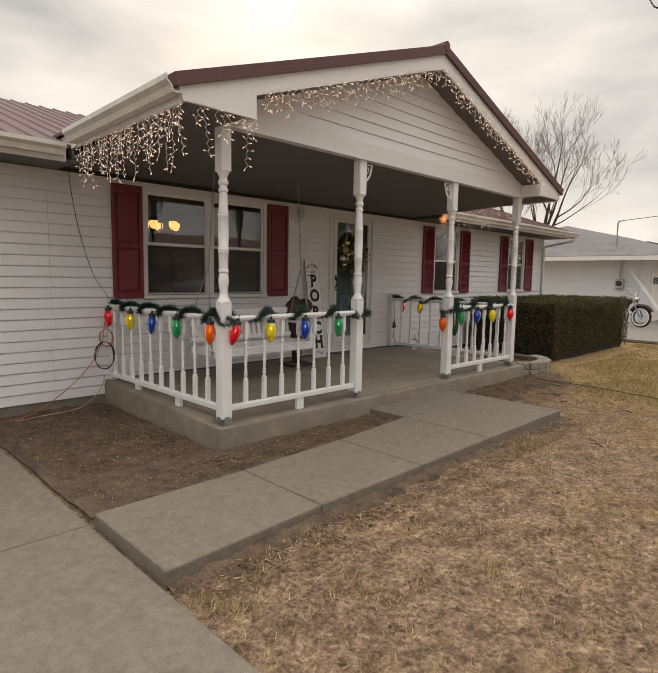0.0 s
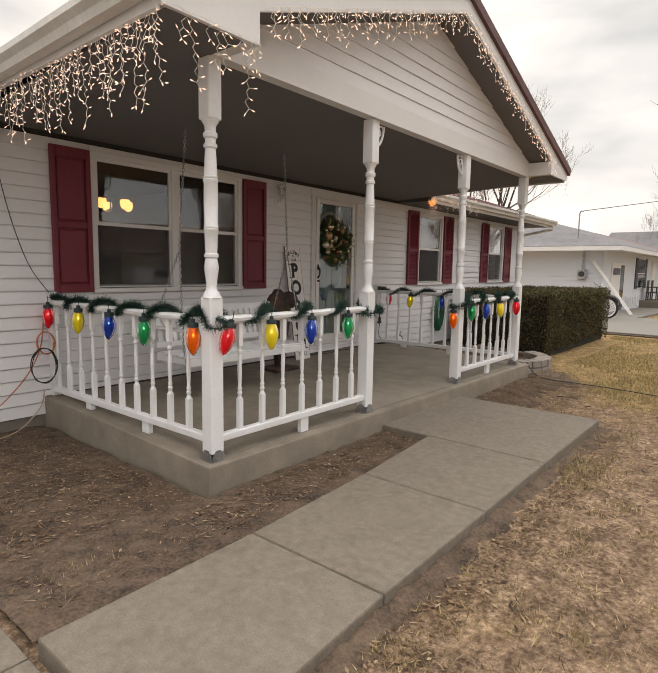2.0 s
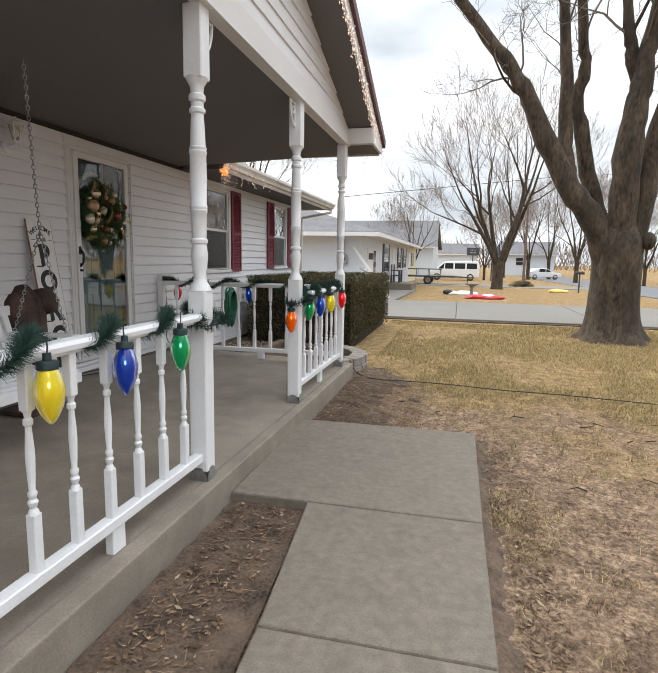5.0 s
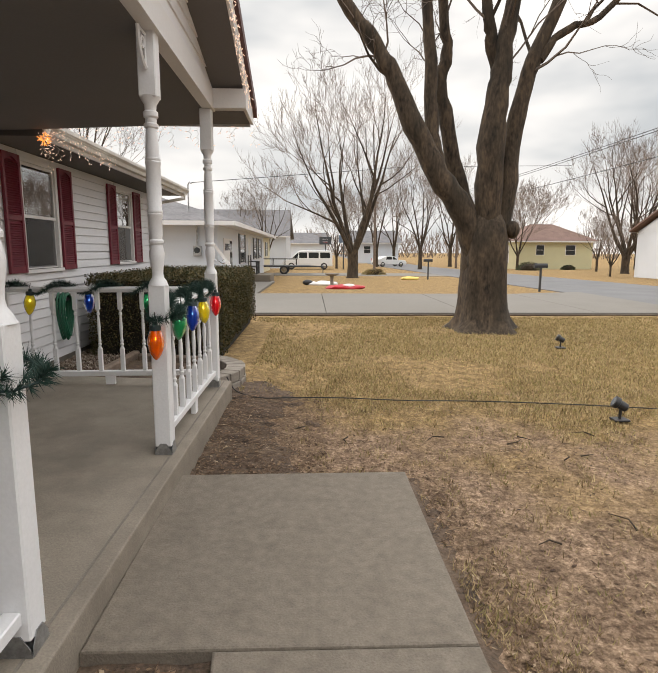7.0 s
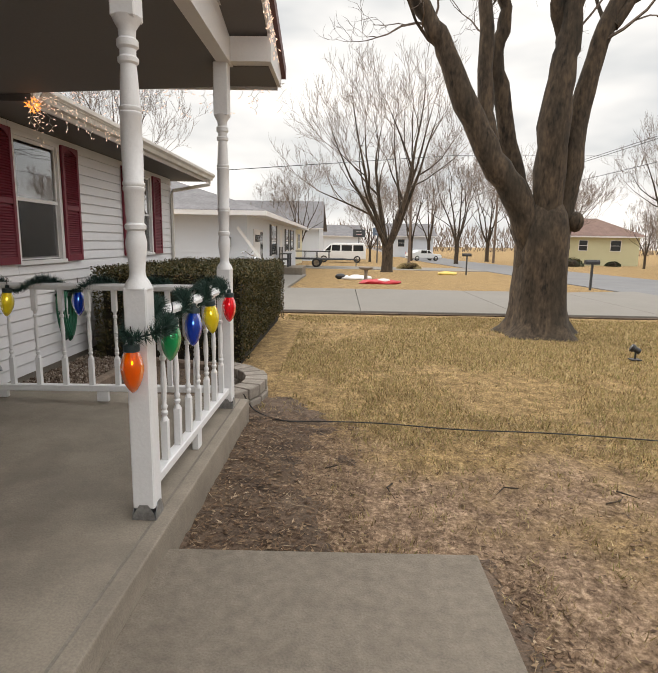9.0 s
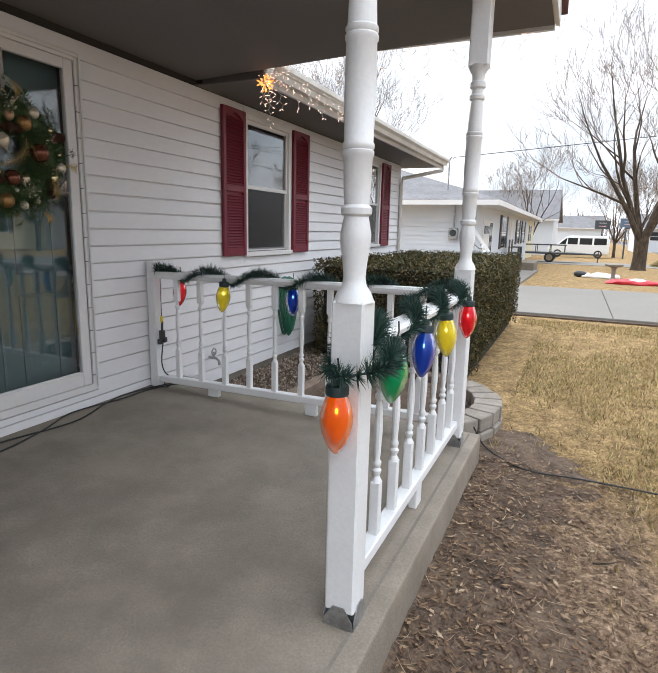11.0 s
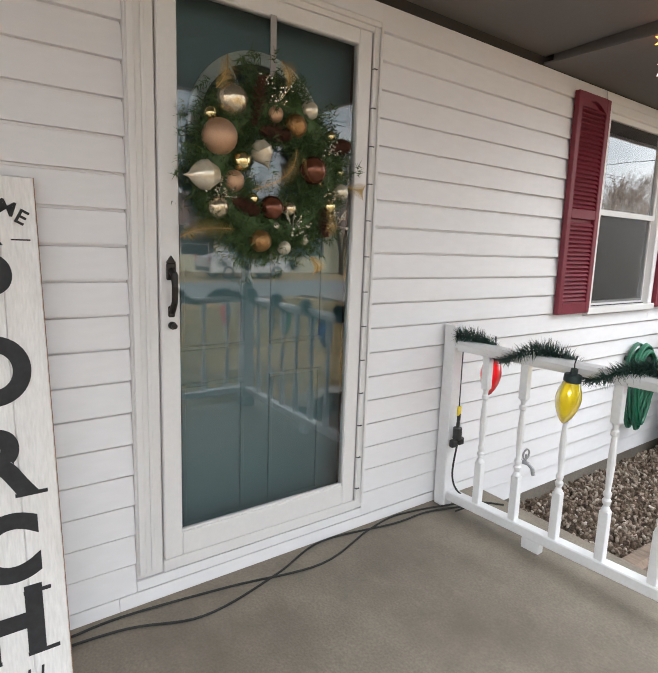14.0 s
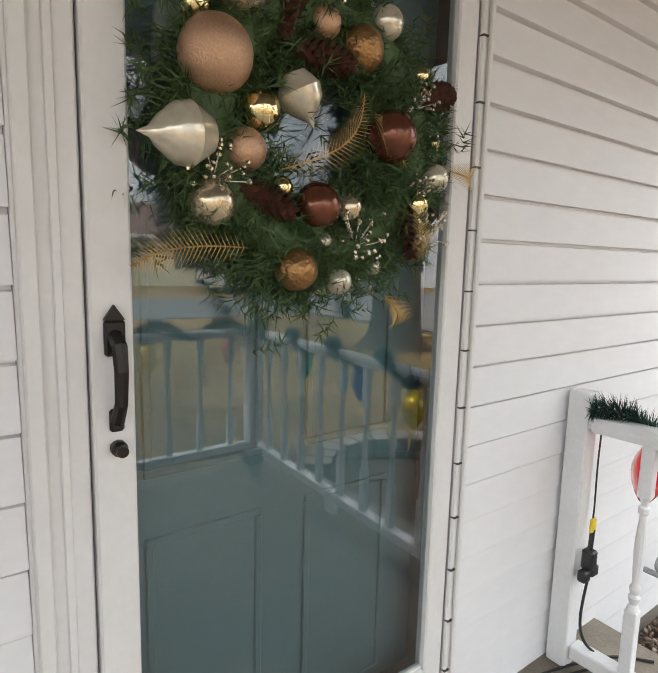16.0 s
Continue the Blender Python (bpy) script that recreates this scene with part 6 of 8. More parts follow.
def build_beds():
    # soil of the beds, a little above the lawn sheet
    for name, pts in (("flower_bed", [(-6.16, 1.19), (-3.08, 1.19), (-3.06, 2.5), (-6.16, 2.52)]), ("flower_bed", [(-3.68, 2.5), (-3.06, 2.5), (-3.19, 4.55), (-3.68, 4.55)]), ("flower_bed", [(-6.16, 8.23), (-3.75, 8.23), (-3.72, 9.3), (-4.2, 10.3), (-4.3, 14.3), (-6.16, 14.3)])):
        bm = bmesh.new()
        f = bm.faces.new([bm.verts.new((x, y, G + 0.012)) for x, y in pts])
        bmesh.ops.subdivide_edges(bm, edges=bm.edges, cuts=34, use_grid_fill=True)
        for v in bm.verts:
            v.co.z = bed_height(v.co.x, v.co.y)
        tagged(part(name, bm, M["soil"], smooth=True), "bare dark soil bed by the porch", "flower bed", "", "structure")
    # bare soil against the slab past the walk, and dirt banked along the walk's edges
    for a, b, c, d, label in ((-3.69, -2.25, 6.135, 8.9, "dark bare soil strewn with leaf bits beside the porch"), (-2.22, -1.70, 1.19, 6.6, "crumbled dark soil banked along the walk")):
        nx, ny = int((b - a) / 0.03), int((d - c) / 0.03)
        verts = [(a + (b - a) * i / nx, c + (d - c) * j / ny) for i in range(nx + 1) for j in range(ny + 1)]
        verts = [(x, y, bank_height(x, y)) for x, y in verts]
        faces = [(i * (ny + 1) + j, (i + 1) * (ny + 1) + j, (i + 1) * (ny + 1) + j + 1, i * (ny + 1) + j + 1) for i in range(nx) for j in range(ny)]
        tagged(quick_mesh("soil_patch", verts, faces, M["soil"]), label, "bare soil", "", "structure")
    rg = random.Random(4)
    q = bmesh.new()
    bmesh.ops.create_icosphere(q, subdivisions=1, radius=1.0)
    pv, pf = [v.co.copy() for v in q.verts], [[v.index for v in f.verts] for f in q.faces]
    q.free()
    verts, faces = [], []
    for i in range(3600):
        x, y = rg.uniform(-6.13, -5.42), rg.uniform(8.27, 10.75)
        r = rg.uniform(0.007, 0.015)
        m = Matrix.Translation((x, y, G + 0.035 + rg.uniform(0, 0.025))) @ Euler((rg.random() * 3, rg.random() * 3, rg.random() * 3)).to_matrix().to_4x4() @ Matrix.Diagonal((1.3 * r, 0.9 * r, 0.65 * r, 1))
        n = len(verts)
        verts += [m @ v for v in pv]
        faces += [[n + k for k in f] for f in pf]
    tagged(quick_mesh("gravel", verts, faces, M["pebble"]), "tan and brown river gravel beside the porch", "gravel", "", "stuff")
    for a, b in (((-5.38, 8.28), (-5.30, 10.8)), ((-6.12, 10.9), (-5.2, 10.85)), ((-5.2, 10.2), (-4.3, 9.95))):
        d = Vector((b[0] - a[0], b[1] - a[1], 0))
        m = Matrix.Translation((a[0], a[1], 0)) @ Matrix.Rotation(math.atan2(d.y, d.x), 4, "Z")
        tagged(part("landscape_timber", B(0, d.length, -0.055, 0.055, G - 0.02, G + 0.105, 0.022, m), M["timber"]), "weathered brown landscape timber edging the bed", "timber", "landscape timbers")
    # a curved edging of stones round the bed's corner
    for i in range(9):
        f = i / 8
        a = radians(-52 + 118 * f)
        cx, cy, r = -4.35, 8.95, 0.66
        for lvl in range(2):
            bm = bmesh.new()
            da = radians(7.0)
            z0 = G - 0.04 + 0.115 * lvl
            ri, ro = r - 0.12, r + 0.10 + rg.uniform(-0.015, 0.015)
            pts = [(cx + q * math.cos(a + s * da), cy + 1.05 * q * math.sin(a + s * da), z0) for q, s in ((ri, -0.9), (ro, -0.95), (ro, 0.95), (ri, 0.9))]
            prism(bm, pts, (0, 0, 0.108))
            bmesh.ops.bevel(bm, geom=bm.edges[:], offset=0.012, segments=2, affect="EDGES", profile=0.5)
            tagged(part("edging_stone", bm, M["stone"]), "grey-tan concrete edging stone round the bed", "stone", "edging stones")


build_beds()


def build_hedge():
    x0, x1, y0, y1, z1 = -5.95, -4.0, 10.3, 14.5, 1.265
    t = thing("hedge", ((x0 + x1) / 2, (y0 + y1) / 2, 0.05), "clipped boxy olive-green evergreen hedge", "hedge")
    # a near-black box fills the inside; its colour holds the shade between leaves
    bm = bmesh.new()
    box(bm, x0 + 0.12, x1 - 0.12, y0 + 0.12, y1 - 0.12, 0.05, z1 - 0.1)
    part("core", bm, mat("dark_inner_twigs_and_shade", (0.018, 0.014, 0.009), 0.95, var=0.4, scale=8, bump=0.8), t)
    rg = random.Random(2)
    verts, faces = [], []
    areas = [("top", (x1 - x0) * (y1 - y0)), ("east", (y1 - y0) * z1), ("south", (x1 - x0) * z1), ("north", (x1 - x0) * z1), ("west", (y1 - y0) * z1 * 0.4)]
    tot = sum(a for _, a in areas)
    N = 60000
    for kind, a in areas:
        for _ in range(int(N * a / tot)):
            x, y, z = rg.uniform(x0, x1), rg.uniform(y0, y1), rg.uniform(0.1, z1)
            if kind == "top":
                z = z1
            elif kind == "east":
                x = x1
            elif kind == "west":
                x = x0
            elif kind == "south":
                y = y0
            else:
                y = y1
            # sprigs that stand out unevenly, rounded corners, thinner feet
            inn = 0.10 * rg.random() ** 1.6 + 0.075 * (0.5 + 0.5 * noise.noise(Vector((x * 2.6, y * 2.6, z * 2.6)))) + 0.04 * noise.noise(Vector((x * 9, y * 9, z * 9)))
            ez = max(0, 0.3 - z) * 0.5
            if kind == "top":
                z -= inn
                e = min(x - x0, x1 - x, y - y0, y1 - y)
                z -= max(0, 0.14 - e) ** 2 * 4
            elif kind == "east":
                x -= inn + ez + max(0, z - z1 + 0.14) ** 2 * 4
            elif kind == "west":
                x += inn
            elif kind == "south":
                y += inn + ez + max(0, z - z1 + 0.14) ** 2 * 4
            else:
                y -= inn + ez
            x = min(max(x, x0 + 0.02), x1 - 0.01)
            y = min(max(y, y0 + 0.02), y1 - 0.01)
            d = Vector((rg.gauss(0, 1), rg.gauss(0, 1), rg.gauss(0.4, 1))).normalized()
            s = d.orthogonal().normalized()
            s = (Matrix.Rotation(rg.uniform(0, 6.28), 3, d) @ s)
            l, w = rg.uniform(0.016, 0.034), rg.uniform(0.006, 0.011)
            p = Vector((x, y, z))
            i = len(verts)
            verts += [p - d * l * 0.4, p + s * w, p + d * l, p - s * w]
            faces.append((i, i + 1, i + 2, i + 3))
    leaf = island_mat("olive_hedge_leaves", [(0.0, (0.018, 0.020, 0.008)), (0.45, (0.055, 0.054, 0.018)), (0.8, (0.11, 0.09, 0.034)), (1.0, (0.20, 0.13, 0.06))], 0.55)
    quick_mesh("leaves", verts, faces, leaf, t)


build_hedge()


def build_hose():
    t = thing("garden_hose", (-6.08, 9.95, 0.9), "green garden hose coiled on a wall hook", "garden hose")
    bm = bmesh.new()
    rg = random.Random(8)
    pts = []
    for i in range(9 * 24):
        a = 2 * math.pi * i / 24
        k = i // 24
        rx, rz = 0.17 + 0.018 * math.sin(k * 2.1), 0.30 + 0.028 * math.sin(k * 1.3 + 1)
        pts.append((-6.10 + 0.012 * k + 0.006 * math.sin(a * 2), 9.95 + rx * math.cos(a) * (0.75 + 0.25 * math.sin(a)), 0.72 + rz * math.sin(a) - 0.02 * math.cos(a * 2)))
    tube(bm, pts, 0.0105, 7)
    part("coil", bm, mat("green_hose", (0.012, 0.115, 0.06), 0.4, var=0.2, scale=6, bump=0.05), t, smooth=True)
    part("hook", B(XW + 0.02, XW + 0.15, 9.87, 10.03, 0.93, 0.965, 0.006), M["black"], t, "black hose hook")
    t = thing("garden_tap", (-6.11, 8.62, 0.42), "grey metal outdoor tap on the siding", "tap")
    bm = bmesh.new()
    tube(bm, [(XW + 0.02, 8.62, 0.42), (XW + 0.10, 8.62, 0.42), (XW + 0.13, 8.62, 0.40), (XW + 0.14, 8.62, 0.36)], 0.013, 8)
    part("spout", bm, M["steel"], t)
    bm = bmesh.new()
    tube(bm, [(XW + 0.08 + 0.02 * 0, 8.62 + 0.032 * math.cos(a), 0.475 + 0.032 * math.sin(a)) for a in [2 * math.pi * i / 12 for i in range(13)]], 0.006, 5)
    tube(bm, [(XW + 0.08, 8.62, 0.42), (XW + 0.08, 8.62, 0.475)], 0.007, 6)
    part("wheel", bm, M["steel"], t)


build_hose()


# ---- trees ----
def branch(bm_big, bm_small, p, d, length, r, level, rg, up=0.12, split=3, min_r=0.004, wig=0.18):
    """Grows one limb and what springs from it."""
    n = 6 if level < 2 else (4 if level < 4 else 3)
    pts, rad = [p.copy()], [r]
    cur, dirn = p.copy(), d.normalized()
    for i in range(n):
        dirn = (dirn + Vector((rg.gauss(0, wig), rg.gauss(0, wig), rg.gauss(0, wig) + up))).normalized()
        cur = cur + dirn * length / n
        pts.append(cur.copy())
        rad.append(max(min_r * 0.5, r * (1 - 0.62 * (i + 1) / n)))
    tube(bm_big if r > 0.03 else bm_small, pts, rad, 8 if r > 0.12 else (5 if r > 0.03 else 3), False)
    if level <= 0:
        return
    kids = split + (1 if rg.random() < 0.5 else 0)
    for k in range(kids):
        f = 0.35 + 0.65 * (k + rg.random()) / kids
        i = min(n - 1, int(f * n))
        base = pts[i].lerp(pts[i + 1], f * n - i)
        ax = (pts[i + 1] - pts[i]).normalized()
        side = ax.orthogonal().normalized()
        side = Matrix.Rotation(rg.uniform(0, 6.283), 3, ax) @ side
        spread = rg.uniform(0.45, 0.95)
        nd = (ax + side * spread).normalized()
        branch(bm_big, bm_small, base, nd, length * rg.uniform(0.50, 0.74), max(min_r, rad[i] * rg.uniform(0.42, 0.62)), level - 1, rg, up, split, min_r, wig)
    branch(bm_big, bm_small, pts[-1], (pts[-1] - pts[-2]).normalized(), length * 0.6, max(min_r, rad[-1]), level - 1, rg, up, split, min_r, wig)


def build_big_tree():
    bx, by = 0.06, 12.05
    t = thing("street_tree", (bx, by, 0.0), "large bare maple with a thick mossy trunk and five rising limbs", "tree")
    rg = random.Random(21)
    big, small = bmesh.new(), bmesh.new()
    # trunk with a flared, ridged foot
    rings = []
    for z, r in ((-0.05, 0.90), (0.05, 0.80), (0.15, 0.66), (0.25, 0.54), (0.38, 0.47), (0.55, 0.43), (0.8, 0.41), (1.15, 0.395), (1.5, 0.39), (1.8, 0.38), (2.0, 0.33), (2.2, 0.22), (2.35, 0.1)):
        ring = []
        for i in range(28):
            a = 2 * math.pi * i / 28
            rr = r * (1 + (0.13 if z < 0.35 else 0.035) * math.sin(a * 5 + 0.7) + 0.06 * noise.noise(Vector((math.cos(a) * 2.2, math.sin(a) * 2.2, z * 1.6))) + 0.035 * noise.noise(Vector((math.cos(a) * 7, math.sin(a) * 7, z * 3.5))))
            ring.append(big.verts.new((bx - 0.01 * z + rr * math.cos(a), by + rr * math.sin(a), z)))
        rings.append(ring)
    for a, b in zip(rings, rings[1:]):
        for i in range(28):
            big.faces.new((a[i], a[(i + 1) % 28], b[(i + 1) % 28], b[i]))
    big.faces.new(rings[-1])
    ball(big, (bx + 0.40, by - 0.12, 1.88), 0.12, 2, (1, 1, 1.3))
    part("trunk", big, M["bark"], t, smooth=True)
    limbs = [([(-0.10, 1.2), (-0.20, 1.75), (-0.45, 2.25), (-0.83, 2.76), (-1.25, 3.54), (-1.59, 4.24), (-1.85, 4.68), (-2.31, 5.28), (-3.1, 6.3)], 0.25, 0.085, -0.08),
             ([(-0.87, 2.9), (-0.9, 3.3), (-0.95, 4.05), (-1.04, 5.28), (-1.2, 6.8)], 0.15, 0.07, 0.1),
             ([(-0.1, 1.5), (-0.2, 2.1), (-0.34, 2.62), (-0.57, 3.54), (-0.75, 4.24), (-0.66, 4.8), (-0.71, 5.28), (-0.9, 6.8)], 0.17, 0.07, 0.35),
             ([(0.05, 1.1), (0.03, 2.0), (0.02, 3.21), (0.09, 4.04), (0.14, 4.5), (0.24, 5.27), (0.5, 7.0)], 0.27, 0.09, -0.14),
             ([(0.12, 4.4), (-0.03, 4.9), (-0.12, 5.3), (-0.3, 6.6)], 0.13, 0.06, -0.1),
             ([(0.16, 1.2), (0.27, 1.9), (0.34, 2.45), (0.45, 3.53), (0.65, 4.42), (0.97, 5.27), (1.6, 6.8)], 0.23, 0.08, 0.05),
             ([(0.8, 4.62), (1.05, 4.95), (1.35, 5.15), (1.75, 5.3), (2.6, 6.2)], 0.075, 0.04, 0.0)]
    for pts, r0, r1, dy in limbs:
        lb = bmesh.new()
        P = [Vector((x, by + dy * min(1, i / 2), z)) for i, (x, z) in enumerate(pts)]
        fine = []
        for i in range(len(P) - 1):
            a, b, c, d = P[max(i - 1, 0)], P[i], P[i + 1], P[min(i + 2, len(P) - 1)]
            for k in range(4):
                f = k / 4
                fine.append(0.5 * ((2 * b) + (c - a) * f + (2 * a - 5 * b + 4 * c - d) * f * f + (3 * b - a - 3 * c + d) * f ** 3) + Vector((rg.gauss(0, 0.012), rg.gauss(0, 0.012), 0)))
        fine.append(P[-1])
        rad = [r0 + (r1 - r0) * i / (len(fine) - 1) for i in range(len(fine))]
        tube(lb, fine, [q * (1 + 0.05 * rg.gauss(0, 1)) for q in rad], 12)
        for k in range(4):
            i = rg.randrange(len(fine) * 3 // 5, len(fine) - 1)
            ax = (fine[i + 1] - fine[i]).normalized()
            sd = Matrix.Rotation(rg.uniform(0, 6.28), 3, ax) @ ax.orthogonal().normalized()
            branch(lb, small, fine[i], (ax * 0.8 + sd * 0.8), rg.uniform(0.8, 1.7), rg.uniform(0.018, 0.035), 3, rg, 0.02, 2, 0.0035, 0.22)
        branch(lb, small, fine[-1], (fine[-1] - fine[-2]).normalized(), 2.2, r1, 4, rg, 0.08, 2, 0.004)
        part("limb", lb, M["bark"], t, smooth=True)
    c = part("crown", small, M["twigs"], t, "bare grey twigs")
    c["kind"] = "stuff"
    t.matrix_basis = pose(0.65, 13.5, -0.16) @ Matrix.Scale(1.15, 4)


def build_tree(label, height, r, seed, levels=5, clear=0.16, spread=0.5, stems=5, material="far_twigs", name="bare_tree", min_r=0.012):
    """A bare tree at the origin: a short trunk that breaks into rising stems."""
    rg = random.Random(seed)
    t = thing(name, (0, 0, 0), label, "tree", "bare trees of the street")
    big, small = bmesh.new(), bmesh.new()
    h0 = height * clear
    tube(big, [(0, 0, -0.1), (0, 0, 0.15), (0.02, 0, h0 * 0.5), (0, 0.02, h0)], [r * 1.5, r * 1.1, r, r * 1.05], 10)
    for k in range(stems):
        a = 2 * math.pi * (k + rg.uniform(-0.2, 0.2)) / stems
        s = spread * rg.uniform(0.35, 1.0)
        branch(big, small, Vector((0.3 * r * math.cos(a), 0.3 * r * math.sin(a), h0 * 0.9)), Vector((s * math.cos(a), s * math.sin(a), 1)), height * rg.uniform(0.36, 0.46), r * rg.uniform(0.45, 0.62), levels, rg, 0.10, 2, min_r, 0.13)
    part("trunk", big, M["bark"], t, smooth=True)
    c = part("crown", small, M[material], t, "bare twigs")
    c["kind"] = "stuff"
    return t


def plant(t, spots):
    for i, (x, y, rz, s) in enumerate(spots):
        m = pose(x, y, far_z(y) - 0.04, 0, 0, rz) @ Matrix.Scale(s, 4)
        if i == 0:
            continue
        copy_thing(t, m)
    x, y, rz, s = spots[0]
    t.matrix_basis = pose(x, y, far_z(y) - 0.04, 0, 0, rz) @ Matrix.Scale(s, 4)


build_big_tree()
plant(build_tree("tall bare tree with several rising stems by the street", 13.0, 0.34, 31, 5, 0.13, 0.55, 6, min_r=0.009), [(-0.1, 38.0, 0, 1.0), (24.3, 49, 130, 0.95), (-20.0, 42, 20, 1.15), (35.7, 66, 200, 1.1), (20.5, 12, 20, 0.9)])
plant(build_tree("bare spreading tree in a far yard", 11.0, 0.22, 47, 5, 0.22, 0.6, 5, min_r=0.010), [(9.1, 62, 0, 1.0), (-11.0, 72, 40, 0.75), (5.9, 75, 90, 1.0), (17, 80, 130, 1.15), (25.5, 56.0, 10, 0.5), (-7.4, 62, 200, 0.8), (37.3, 50, 260, 1.2), (23, 9, 300, 1.1), (27, -6, 30, 1.2), (10.5, 90, 30, 1.1)])
plant(build_tree("bare twiggy tree at the edge of a lawn", 8.5, 0.15, 63, 5, 0.2, 0.5, 6, min_r=0.009), [(13.4, 55, 0, 1.0), (0.2, 66, 60, 0.9), (3.6, 84, 120, 1.3), (20.6, 64, 210, 1.0), (27.9, 36, 330, 0.9), (19.0, 41.8, 15, 0.5), (27, 78, 15, 1.3), (19.5, 27, 85, 0.9), (24, 0, 150, 1.2)])


# ---- the street ----
M["road"] = mat("old_asphalt", (0.14, 0.14, 0.145), 0.85, var=0.15, scale=0.6, fine=40, bump=0.2, dirt=(0.2, 0.19, 0.18), dirt_amt=0.4)
M["drive2"] = mat("pale_concrete_drive", (0.19, 0.175, 0.155), 0.9, var=0.1, scale=0.5, fine=30, bump=0.2, dirt=(0.145, 0.13, 0.11), dirt_amt=0.5)
M["siding2"] = mat("white_lap_siding", (0.60, 0.635, 0.69), 0.6, var=0.03, scale=1, bump=0.05)
M["cream"] = mat("cream_siding", (0.60, 0.56, 0.40), 0.6, var=0.05, scale=1, bump=0.05)
M["yellow"] = mat("pale_yellow_siding", (0.54, 0.51, 0.32), 0.6, var=0.05, scale=1, bump=0.05)
M["shingle"] = mat("grey_shingles", (0.15, 0.145, 0.15), 0.9, var=0.25, scale=1.5, fine=9, bump=0.5)
M["shingle_brown"] = mat("brown_shingles", (0.17, 0.105, 0.085), 0.9, var=0.25, scale=1.5, fine=9, bump=0.5)
M["dark_shutter"] = mat("charcoal_shutter", (0.04, 0.042, 0.045), 0.6, var=0.15, bump=0.1)
M["car_glass"] = mat("dark_car_glass", (0.02, 0.024, 0.027), 0.08, var=0.1, bump=0)
M["car_white"] = mat("white_car_paint", (0.72, 0.73, 0.74), 0.25, var=0.03, bump=0.0, coat=0.5)
M["tyre"] = mat("tyre_rubber", (0.02, 0.02, 0.02), 0.85, var=0.2, bump=0.2)
M["chrome"] = mat("chrome", (0.40, 0.41, 0.42), 0.15, metal=1.0, var=0.05, bump=0)


def build_street():
    bm = bmesh.new()
    cut = [(-120, 0.032), (20, 0.032), (50, -0.358), (80, -0.748), (300, -0.748)]
    prism(bm, [(7.0, y, z + 0.03) for y, z in cut] + [(7.0, y, z - 0.3) for y, z in cut[::-1]], (6.6, 0, 0))
    structure("road", bm, M["road"], "worn grey asphalt street", "road")
    d = thing("neighbour_driveway", (0, 18, 0), "pale concrete driveway of the next house", "driveway", "", "structure")
    for a, b in ((-6.5, -2.45), (-2.44, 1.0), (1.01, 4.2), (4.21, 6.98)):
        slab_piece("panel", [(a, 15.65), (b, 15.65), (b, 21.4 if b < 6 else 22.3), (a, 21.4)], 0.115, 0.2, M["drive2"], d, 0.015)
    slab_piece("panel", [(-6.5, 21.41), (-4.7, 21.41), (-4.7, 31.5), (-6.5, 31.5)], lambda x, y: far_z(y) + 0.085, 0.2, M["drive2"], d, 0.015)
    d = thing("far_driveway", (0, 33, 0), "pale concrete driveway further down the street", "driveway", "", "structure")
    slab_piece("panel", [(-6.4, 42.0), (6.98, 41.0), (6.98, 47.2), (-6.4, 48.0)], lambda x, y: far_z(y) + 0.03, 0.2, M["drive2"], d, 0.01)
    # low strip of soil along the near edge of the drive
    structure("drive_edge", B(-6.4, 6.9, 15.55, 15.646, 0.0, 0.07), M["soil"], "dark soil strip along the driveway edge", "edge")


build_street()


